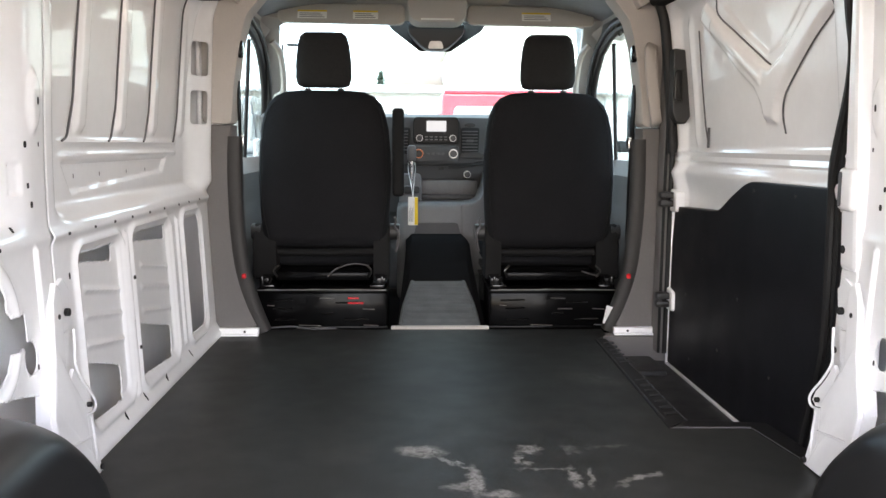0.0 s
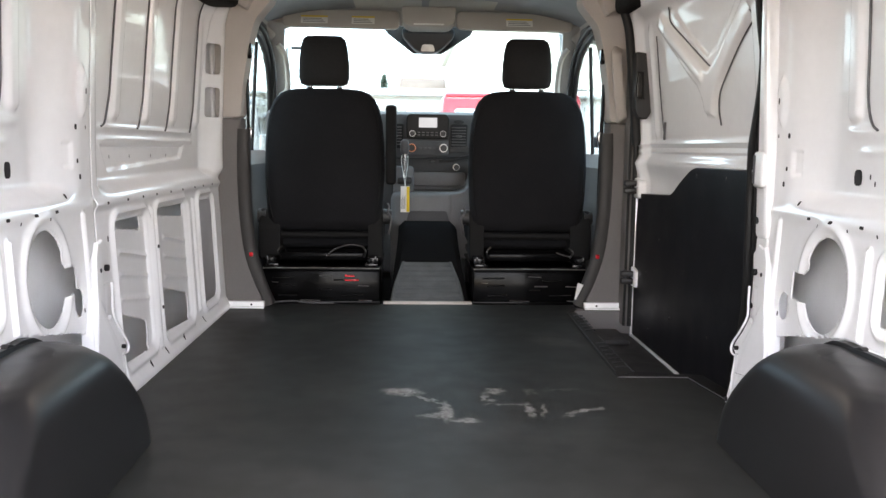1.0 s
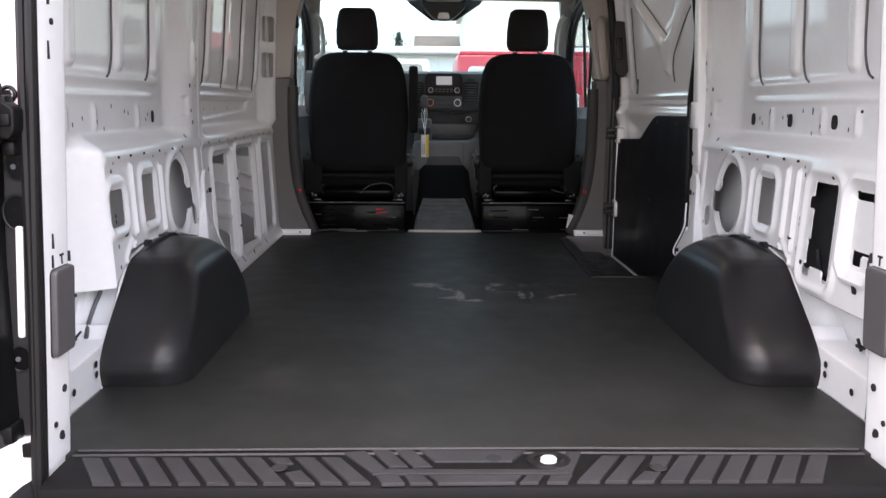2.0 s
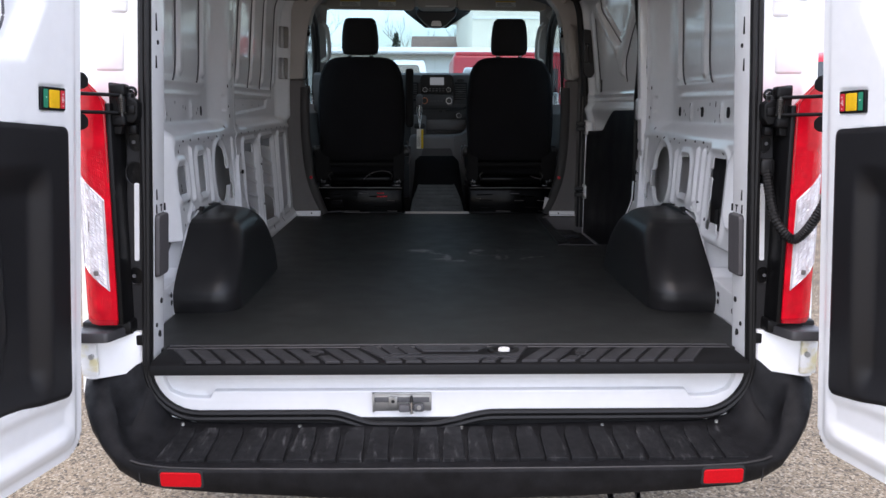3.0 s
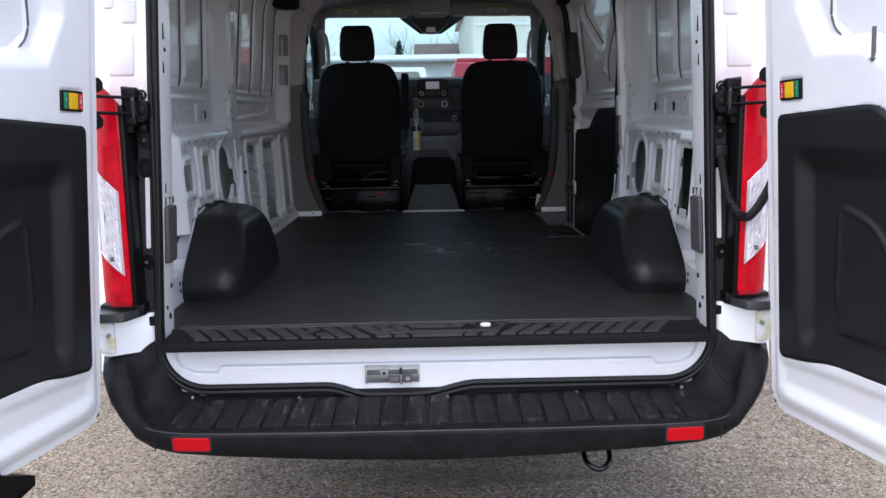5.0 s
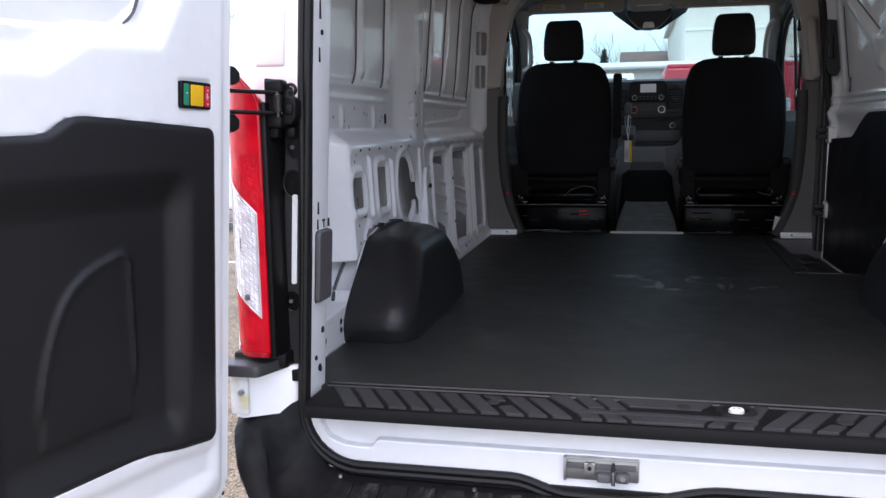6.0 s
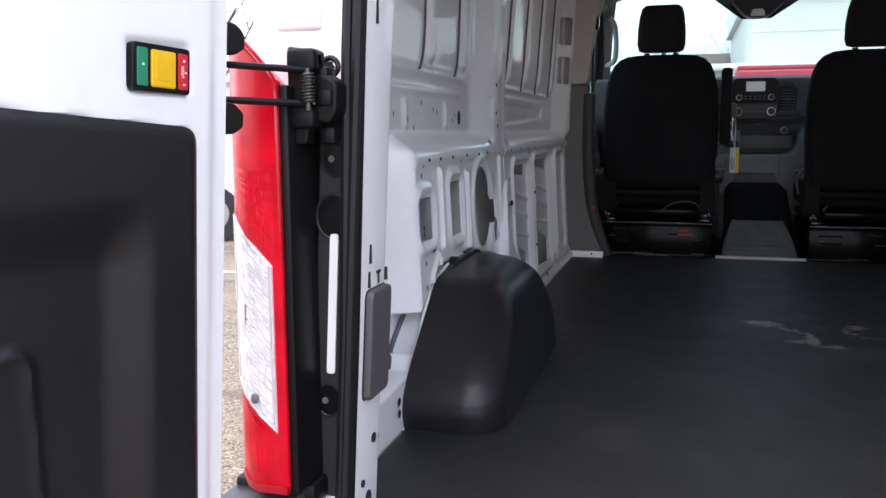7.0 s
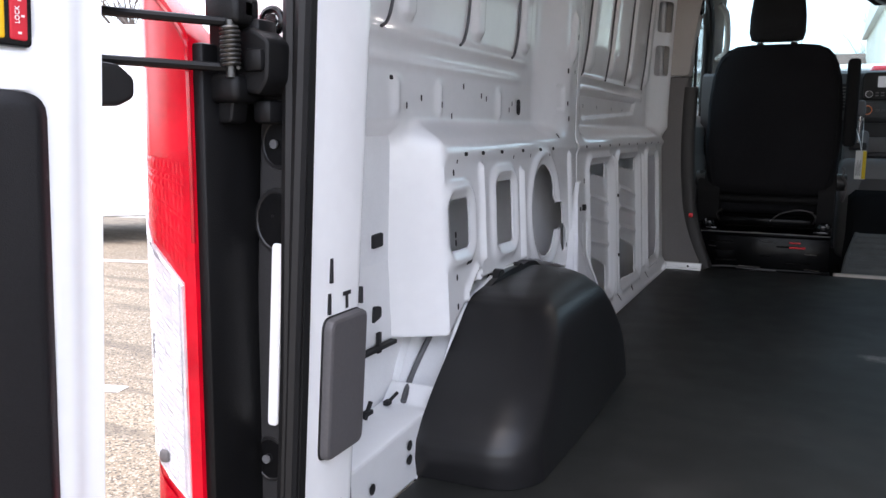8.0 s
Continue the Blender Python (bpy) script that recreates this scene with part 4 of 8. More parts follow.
part("bright_edge", tube([(0.584, 1.9145, FLOOR + 0.003), (0.805, 1.911, FLOOR + 0.003)], 0.0022, 6), PAD, floor, "pale worn edge")
part("bright_edge", tube([(0.807, 1.905, FLOOR + 0.002), (0.836, 1.69, FLOOR + 0.002)], 0.0010, 6), PAD, floor, "pale worn edge")
part("inner_step", box((0.655, 2.80, 0.60), (0.86, 3.03, 0.635), 0.012), PLASTIC, well)

for s in (-1, 1):
    st = part("sill_strip", join(box((-0.905, 3.035, 0.72), (-0.71, 3.062, 0.748), 0.003), box((-0.905, 3.02, 0.719), (-0.71, 3.04, 0.727), 0.002)), WHITE, flip=s > 0)
    tagged(st, "short white painted sill flange at the cab step", "sill", kind="structure")
    part("bolt_hole", cyl((-0.765, 3.036, 0.735), (-0.765, 3.0335, 0.735), 0.005, seg=8), HOLE, st, flip=s > 0)

# roof
for s in (-1, 1):
    rail = part("roof_rail_" + ("left" if s < 0 else "right"), sweep([(0, 0.16, 0), (0, 4.1, 0)], [(-0.975, 2.005), (-0.93, 2.010), (-0.85, 2.062), (-0.84, 2.10), (-0.84, 2.168), (-0.998, 2.168)]), WHITE, flip=s > 0)
    tagged(rail, "white painted roof side rail of the van", "rail", kind="structure")
# roof sheet toned much darker than the white body panels
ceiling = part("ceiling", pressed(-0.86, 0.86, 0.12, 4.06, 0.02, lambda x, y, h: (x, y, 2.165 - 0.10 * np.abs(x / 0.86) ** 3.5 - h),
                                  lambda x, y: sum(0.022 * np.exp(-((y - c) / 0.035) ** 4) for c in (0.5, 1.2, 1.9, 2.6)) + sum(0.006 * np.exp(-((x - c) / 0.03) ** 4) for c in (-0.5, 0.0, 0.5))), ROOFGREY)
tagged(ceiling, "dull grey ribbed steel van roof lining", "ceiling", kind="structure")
roof = part("roof", box((-1.0, 0.05, 2.17), (1.0, 4.1, 2.20), 0.01), WHITE)
tagged(roof, "white painted van roof", "roof", kind="structure")
for x in (-0.30, 0.30):
    lamp = thing("ceiling_lamp", (x, 2.22, 2.13), "small lit round load-space lamp in the roof", "lamp", "roof lamps")
    part("bezel", rings_mesh([superring(x, 2.22, z, a, b, 2.5, 24) for z, a, b in ((2.16, 0.060, 0.034), (2.122, 0.060, 0.034), (2.116, 0.054, 0.029))]), HEADLINE, lamp)
    part("lens", rings_mesh([superring(x, 2.22, z, a, b, 2.4, 24) for z, a, b in ((2.118, 0.044, 0.022), (2.108, 0.040, 0.019), (2.103, 0.024, 0.011))]), LAMP, lamp, "glowing white lens")
    part("trim_rail", box((x - 0.20, 2.215, 2.112), (x + 0.20, 2.225, 2.118), 0.002), STEEL, lamp, "thin bright rail")
bow = part("roof_bow", sweep([(-0.80, 2.34, 2.06), (-0.55, 2.34, 2.115), (0, 2.34, 2.13), (0.55, 2.34, 2.115), (0.80, 2.34, 2.06)], [(-0.04, 0.0), (0.04, 0.0), (0.04, 0.045), (-0.04, 0.045)]), ROOFGREY)
tagged(bow, "grey steel roof bow", "beam", kind="structure")

# ---------------------------------------------------------------- rear frame
LOWER_SILL = [(-0.80, 0.50), (-0.80, 0.680), (-0.774, 0.680), (-0.770, 0.655), (-0.756, 0.630), (-0.72, 0.615), (-0.683, 0.612), (-0.652, 0.612), (-0.640, 0.631)]
LOWER_SILL += [(-u, v) for u, v in reversed(LOWER_SILL)]
sill = part("rear_sill", join(
    box((-0.80, 0.086, 0.50), (0.80, 0.14, 0.695), 0.006, 3),
    slab(rounded(LOWER_SILL, 0.006, 3), lambda u, v, w: (u, w, v), 0.10, 0.063, 0.005),
    box((-0.80, 0.10, 0.60), (0.80, 0.30, 0.70), 0.004)), WHITE)
tagged(sill, "white painted rear sill below the load floor", "sill", kind="structure")
# header
hd = part("rear_header", join(box((-0.82, 0.06, 2.02), (0.82, 0.22, 2.18), 0.02, 3)), WHITE)
tagged(hd, "white painted header above the rear doors", "header", kind="structure")

for s in (-1, 1):
    name = "rear_pillar_" + ("left" if s < 0 else "right")
    plan_xy = rounded([(-0.787, 0.075), (-0.800, 0.068), (-0.815, 0.090), (-0.86, 0.108), (-0.94, 0.108), (-1.0, 0.15), (-1.0, 0.30), (-0.975, 0.30), (-0.955, 0.225), (-0.80, 0.205), (-0.786, 0.19)], 0.010, 3)
    rings = [[(lean(x, z), y, z) for x, y in plan_xy] for z in (0.60, 0.8, 1.0, 1.2, 1.4, 1.6, 1.8, 1.95, 2.08)]
    rp_ = part(name, rings_mesh(rings), WHITE, flip=s > 0)
    tagged(rp_, "white painted rear corner pillar of the van", "pillar", kind="structure")
    # steps of the outer corner above the lamp
    for lo, hi in (((-0.900, 0.103, 1.62), (-0.850, 0.125, 2.06)), ((-0.938, 0.104, 1.475), (-0.862, 0.125, 1.600)), ((-0.950, 0.104, 1.66), (-0.915, 0.125, 2.06))):
        bm = box(lo, hi, 0.009, 3)
        for v in bm.verts:
            v.co.x = lean(v.co.x, v.co.z) - 0.0
        part("pressed_step", bm, WHITE, rp_, flip=s > 0)
    marks = [cyl((lean(-0.7865, z) , y, z), (lean(-0.7865, z) + 0.0028, y, z), r, seg=10) for y, z, r in ((0.12, 0.80, 0.006), (0.15, 0.765, 0.006), (0.16, 0.86, 0.008), (0.145, 0.77, 0.009), (0.13, 1.55, 0.006))]
    marks += [box((lean(-0.787, z) - 0.002, y, z - a), (lean(-0.787, z) + 0.0030, y + 0.004, z + a), 0.0) for y, z, a in ((0.117, 1.118, 0.012), (0.119, 1.156, 0.014), (0.190, 1.116, 0.010), (0.115, 1.50, 0.016), (0.115, 1.60, 0.022))]
    part("punched_holes", join(*marks), HOLE, rp_, "dark punched holes and slots", flip=s > 0)
    words("stamped_letter", "T", 0.026, Matrix.Translation((s * 0.7840, 0.157, 1.116)) @ Matrix.Rotation(radians(-90 * s), 4, "Z") @ Matrix.Rotation(radians(90), 4, "X"), HOLE, rp_, 0.0012)
    pad = thing("bump_pad", (s * 0.785, 0.14, 0.935), "dark grey rounded plastic pad on the white rear pillar", "pad", "pillar pads")
    part("pad_body", slab(rounded([(0.108, 0.934), (0.192, 0.934), (0.192, 1.102), (0.108, 1.102)], 0.014), lambda u, v, w: (w + 0.053 * (v - 1.1) * 1.0, u, v), -0.79, -0.774, 0.005), PAD, pad, flip=s > 0)
    part("pad_rim", slab(rounded([(0.1065, 0.9325), (0.1935, 0.9325), (0.1935, 1.1035), (0.1065, 1.1035)], 0.015), lambda u, v, w: (w + 0.053 * (v - 1.1), u, v), -0.79, -0.7845, 0.002), RUBBER, pad, "thin dark rim", flip=s > 0)

# door seal round the opening
def opening_path(grow=0.0, tuck=0.0):
    """Outline of the rear opening; tuck draws the lower half of its sides in."""
    pts = []
    zt, zb = 2.02 + grow, 0.566 - grow
    side_x = lambda z: 0.795 - 0.053 * (z - 1.1) + grow - tuck * min(1.0, max(0.0, (1.45 - z) / 0.4))
    for z in np.linspace(1.90, 0.70, 22):
        pts.append((-side_x(z), 0.055, z))
    r = 0.13
    for k in range(1, 9):
        a = math.pi / 2 * k / 9
        pts.append((-(side_x(0.70) - r + r * math.cos(a)), 0.055, 0.70 - (0.70 - zb) * math.sin(a)))
    for x in np.linspace(-0.68, 0.68, 60):
        d = 0.032 * float(ease(np.array([x]), -0.33, -0.20)[0] * (1 - ease(np.array([x]), -0.06, 0.12)[0]))
        pts.append((x, 0.052, zb - d))
    for k in range(8, 0, -1):
        a = math.pi / 2 * k / 9
        pts.append((side_x(0.70) - r + r * math.cos(a), 0.055, 0.70 - (0.70 - zb) * math.sin(a)))
    for z in np.linspace(0.70, 1.90, 22):
        pts.append((side_x(z), 0.055, z))
    for k in range(1, 8):
        a = math.pi / 2 * k / 8
        pts.append((side_x(1.90) - 0.12 * (1 - math.cos(a)), 0.055, 1.90 + (zt - 1.90) * math.sin(a)))
    for k in range(7, 0, -1):
        a = math.pi / 2 * k / 8
        pts.append((-(side_x(1.90) - 0.12 * (1 - math.cos(a))), 0.055, 1.90 + (zt - 1.90) * math.sin(a)))
    return pts


seal = thing("door_seal", (0, 0.055, 0.55), "black double-lipped rubber seal round the rear opening", "seal")
part("inner_lip", tube(opening_path(-0.006), 0.0085, 8, True, (0, 1, 0)), RUBBER, seal)
part("outer_lip", tube(opening_path(0.009, 0.009), 0.0085, 8, True, (0, 1, 0)), RUBBER, seal)
part("flange", sweep(opening_path(0.0, 0.004), [(-0.012, 0.004), (0.012, 0.004), (0.012, 0.016), (-0.012, 0.016)], True, (0, 1, 0)), RUBBER, seal)

part("lower_skirt", slab(rounded([(-0.665, 0.50), (0.665, 0.50), (0.665, 0.556), (-0.665, 0.556)], 0.02), lambda u, v, w: (u, w, v), 0.064, 0.057, 0.001), RUBBER, seal, "black skirt under the seal")

# rear step mat on the sill
mat_ = thing("sill_mat", (0, 0.10, 0.70), "black plastic scuff plate with slanted treads across the rear sill", "scuff plate")
part("plate", sweep([(-0.792, 0, 0), (0.792, 0, 0)], [(-0.185, 0.706), (-0.185, 0.7225), (-0.172, 0.7245), (-0.030, 0.724), (-0.016, 0.717), (-0.012, 0.706), (-0.012, 0.692), (-0.025, 0.688), (-0.06, 0.703)], up=(0, 0, 1)), MATBLACK, mat_)
for y in (0.147, 0.171):
    part("rear_bead", tube([(-0.785, y, 0.7245), (-0.26, y + 0.006, 0.7245), (0.22, y + 0.008, 0.7245), (0.785, y, 0.7245)], 0.004, 6), PADDARK, mat_)


def tread(pts):
    part("tread", slab(pts, lambda u, v, w: (u, v, w), 0.7215, 0.7285, 0.0022), PADDARK, mat_)


for i in range(10):
    x = -0.762 + 0.0516 * i
    if i == 7:
        tread([(x, 0.131), (x + 0.038, 0.131), (x + 0.053, 0.104), (x + 0.024, 0.098)])
        tread([(x + 0.044, 0.062), (x + 0.072, 0.074), (x + 0.105, 0.018), (x + 0.068, 0.018)])
    else:
        tread([(x, 0.131), (x + 0.038, 0.131), (x + 0.103, 0.020), (x + 0.064, 0.020)])
for i in range(9):
    x = 0.253 + 0.0520 * i
    if i == 2:
        tread([(x, 0.136), (x + 0.038, 0.136), (x + 0.014, 0.092), (x - 0.018, 0.098)])
        tread([(x - 0.036, 0.066), (x - 0.006, 0.060), (x - 0.030, 0.022), (x - 0.070, 0.022)])
    else:
        tread([(x, 0.136), (x + 0.038, 0.136), (x - 0.026, 0.024), (x - 0.068, 0.024)])
tread([(-0.256, 0.153), (-0.214, 0.163), (-0.168, 0.0775), (-0.192, 0.057)])
tread([(-0.1685, 0.0775), (0.1525, 0.0745), (0.1815, 0.057), (-0.1915, 0.057)])
tread([(0.153, 0.0745), (0.187, 0.156), (0.218, 0.156), (0.182, 0.057)])
for x in (-0.202, -0.156):
    tread([(x, 0.166), (x + 0.037, 0.166), (x + 0.075, 0.088), (x + 0.039, 0.086)])
tread([(-0.108, 0.166), (0.108, 0.163), (0.074, 0.112), (-0.077, 0.112)])
tread([(-0.186, 0.050), (-0.145, 0.050), (-0.132, 0.018), (-0.174, 0.016)])
tread([(-0.133, 0.050), (-0.099, 0.050), (-0.081, 0.018), (-0.122, 0.018)])
tread([(-0.087, 0.050), (0.087, 0.050), (0.071, 0.020), (-0.071, 0.018)])
tread([(0.097, 0.050), (0.128, 0.050), (0.113, 0.020), (0.079, 0.020)])
tread([(0.141, 0.050), (0.182, 0.050), (0.168, 0.020), (0.129, 0.020)])
for x, y in ((0.039, 0.126), (-0.372, 0.084), (0.352, 0.080)):
    part("drain_dimple", cyl((x, y, 0.7275), (x, y, 0.7292), 0.016, 0.015, 16), HOLE, mat_, "dark dimple")
part("anchor_ring", rings_mesh([[(0.146 + r * math.cos(a), 0.116 + r * 0.9 * math.sin(a), z) for a in [2 * math.pi * i / 24 for i in range(24)]] for r, z in ((0.044, 0.724), (0.042, 0.7305), (0.030, 0.7305), (0.028, 0.725))]), RUBBER, mat_)
badge = part("badge", rings_mesh([superring(0.146, 0.116, z, a * 0.60, a * 0.48, 2.0, 24) for z, a in ((0.724, 0.027), (0.732, 0.026), (0.734, 0.022))]), PRINT, mat_, "small white oval plug")
part("badge_mark", box((0.139, 0.113, 0.7335), (0.142, 0.119, 0.7346), 0.0005), PAD, badge)
part("badge_mark", box((0.150, 0.113, 0.7335), (0.153, 0.119, 0.7346), 0.0005), PAD, badge)

# latch plate in the sill
lat = thing("latch_striker", (-0.134, 0.06, 0.57), "bare zinc door striker in a recess of the sill", "latch")
part("recess", join(box((-0.214, 0.0565, 0.574), (-0.054, 0.068, 0.627), 0.004), box((-0.214, 0.050, 0.623), (-0.054, 0.060, 0.627), 0.001), box((-0.214, 0.050, 0.574), (-0.208, 0.060, 0.627), 0.001)), STEEL, lat)
# dark strip puts the shade of the recess into colour
part("shade_plate", box((-0.208, 0.0545, 0.600), (-0.060, 0.0575, 0.614), 0.001), SEALER, lat, "dull dark strip set in as shade across the recess")
part("striker_pin", cyl((-0.108, 0.030, 0.578), (-0.108, 0.030, 0.612), 0.0045), CHROME, lat, "bright pin")
part("pin_head", cyl((-0.108, 0.030, 0.610), (-0.108, 0.030, 0.627), 0.0055, 0.003), HOLE, lat, "dark pin end")
part("striker_block", join(box((-0.142, 0.036, 0.578), (-0.112, 0.056, 0.597), 0.004), box((-0.104, 0.036, 0.578), (-0.074, 0.056, 0.600), 0.006)), SEALER, lat, "oily dark block")
part("bolt_plate", box((-0.170, 0.046, 0.586), (-0.146, 0.057, 0.618), 0.003), STEEL, lat)
part("bolt", cyl((-0.158, 0.047, 0.608), (-0.158, 0.040, 0.608), 0.010, seg=8), STEEL, lat)
part("bolt", cyl((-0.158, 0.041, 0.608), (-0.158, 0.0385, 0.608), 0.005, seg=8), HOLE, lat)
part("bolt", cyl((-0.088, 0.037, 0.592), (-0.088, 0.032, 0.592), 0.006, seg=8), STEEL, lat)

# ---------------------------------------------------------------- bumper
bump = thing("rear_bumper", (0, -0.05, 0.42), "black textured plastic rear step bumper with red reflectors", "bumper")
STATIONS = np.linspace(0, 10, 41)
BX, BY = [0, 0.3, 0.6, 0.72, 0.79, 0.84, 0.885, 0.928, 0.960, 0.988, 1.010], [-0.165, -0.165, -0.163, -0.159, -0.150, -0.136, -0.108, -0.066, -0.012, 0.08, 0.30]
BL = [0.506, 0.506, 0.508, 0.511, 0.520, 0.545, 0.592, 0.648, 0.690, 0.706, 0.708]
QX, QY = [0, 0.3, 0.6, 0.70, 0.755, 0.785, 0.80, 0.81, 0.82, 0.84, 0.86], [0.06, 0.06, 0.06, 0.06, 0.06, 0.06, 0.062, 0.065, 0.075, 0.12, 0.20]
QZ = [0.532, 0.540, 0.545, 0.546, 0.560, 0.62, 0.68, 0.725, 0.746, 0.750, 0.750]
BB = [0.421, 0.428, 0.444, 0.453, 0.467, 0.490, 0.528, 0.560, 0.58, 0.59, 0.59]
BI = [0.0, 0.0, 0.0, 0.002, 0.008, 0.026, 0.048, 0.054, 0.050, 0.045, 0.045]


def bumper_rings():
    rings = []
    for sg in (-1, 1):
        row = []
        for t in STATIONS:
            at = lambda v: float(np.interp(t, range(11), v))
            x, y, zl, qx, qy, qz, zb_, li = at(BX), at(BY), at(BL), at(QX), at(QY), at(QZ), at(BB), at(BI)
            d = Vector((qx - x, qy - y, 0))
            n = d.normalized()
            lerp = lambda k, z: (sg * (x + d.x * k), y + d.y * k, z)
            inn = lambda m, z: (sg * (x + n.x * m), y + n.y * m, z)
            c = min(1.0, max(0.0, (zl - 0.510) / 0.10))
            e = min(1.0, max(0.0, (t - 6.5) / 1.5))
            mid = lambda a, b: a + (b - a) * e
            row.append([lerp(1, zb_ + 0.03), lerp(1, qz), lerp(0.66 + 0.16 * c, mid(zl + 0.010 + (qz - zl) * 0.50 - 0.055 * c, qz + 0.002)), lerp(0.30 + 0.32 * c, mid(zl + 0.008 + (qz - zl) * 0.14 - 0.060 * c, 0.45 * qz + 0.55 * zl)), inn(0.026 + li, mid(zl + 0.004 - 0.035 * c, zl + 0.006)),
                        inn(0.014 + li, zl + 0.003), inn(0.004 + li, zl + 0.001), inn(0.55 * li, zl - 0.005 - 0.12 * li), inn(0.12 * li, zl - 0.010 - 0.45 * li), inn(0.004, 0.5 * (zl + zb_) - 0.004), inn(0.010, zb_ + 0.008), inn(0.018, zb_ - 0.003), inn(0.05, zb_ - 0.004)])
        rings += list(reversed(row)) if sg < 0 else row[1:]
    return rings


part("bumper_skin", rings_mesh(bumper_rings()), BUMPER, bump, angle=50)
# a paler bead imitates the sky highlight along the step lip
lip_x = [-0.80, -0.775, -0.74, -0.70] + [-0.6 + 0.1 * k for k in range(13)] + [0.70, 0.74, 0.775, 0.80]
part("worn_lip", tube([(x, float(np.interp(abs(x), BX, BY)) + 0.005, float(np.interp(abs(x), BX, BL)) + 0.0005) for x in lip_x], 0.0026, 6), PLASTIC, bump, "paler bead painted as the highlight on the step's front lip")
for i in range(23):
    x = -0.735 + 0.064 * i
    fan = 0.012 * (x + 0.03) / 0.7
    part("tread_pad", slab([(x + 0.003 + fan, -0.132), (x + 0.0605 + fan, -0.132), (x + 0.0580, -0.02), (x + 0.053, 0.018), (x + 0.014, 0.018), (x + 0.006, -0.02)], lambda u, v, w: (u, v, 0.5155 + 0.0275 * (v + 0.132) / 0.163 + w), -0.004, 0.0055, 0.003), STEPTREAD, bump)
for x, z in ((-0.720, 0.5525), (-0.408, 0.5440), (0.027, 0.5385), (0.408, 0.5440), (0.720, 0.5525)):
    part("screw", cyl((x, 0.036, z - 0.02), (x, 0.036, z), 0.0068, 0.0045, seg=10), STEEL, bump, "small bright screw")
for s in (-1, 1):
    lensed = lambda u, v, w: (u, w + 0.006 * (0.50 - v) / 0.05, v)
    part("reflector_frame", slab(rounded([(-0.727, 0.510), (-0.617, 0.507), (-0.617, 0.457), (-0.727, 0.460)], 0.011), lensed, -0.150, -0.1655, 0.003), HOLE, bump, "dark recessed frame", flip=s > 0)
    part("reflector", slab(rounded([(-0.722, 0.505), (-0.622, 0.502), (-0.622, 0.462), (-0.722, 0.465)], 0.009), lensed, -0.150, -0.1675, 0.003), REFLECTOR, bump, "bright red reflector", flip=s > 0)
    part("end_joint", tube([(-0.775, -0.1480, 0.462), (-0.777, -0.1485, 0.48), (-0.778, -0.1475, 0.503)], 0.0018, 5), HOLE, bump, "dark joint line", flip=s > 0)
hook = thing("tow_eye", (0.453, -0.02, 0.33), "black steel towing eye under the bumper", "tow eye")
part("loop", tube(smooth_path([(0.415, 0.05, 0.42), (0.415, -0.02, 0.40), (0.420, -0.075, 0.370), (0.452, -0.095, 0.355), (0.484, -0.075, 0.370), (0.490, -0.02, 0.40), (0.490, 0.05, 0.42)], 6), 0.008, 8), GLOSSBLACK, hook)
part("bracket", box((0.395, 0.03, 0.40), (0.51, 0.10, 0.45), 0.006), GLOSSBLACK, hook)

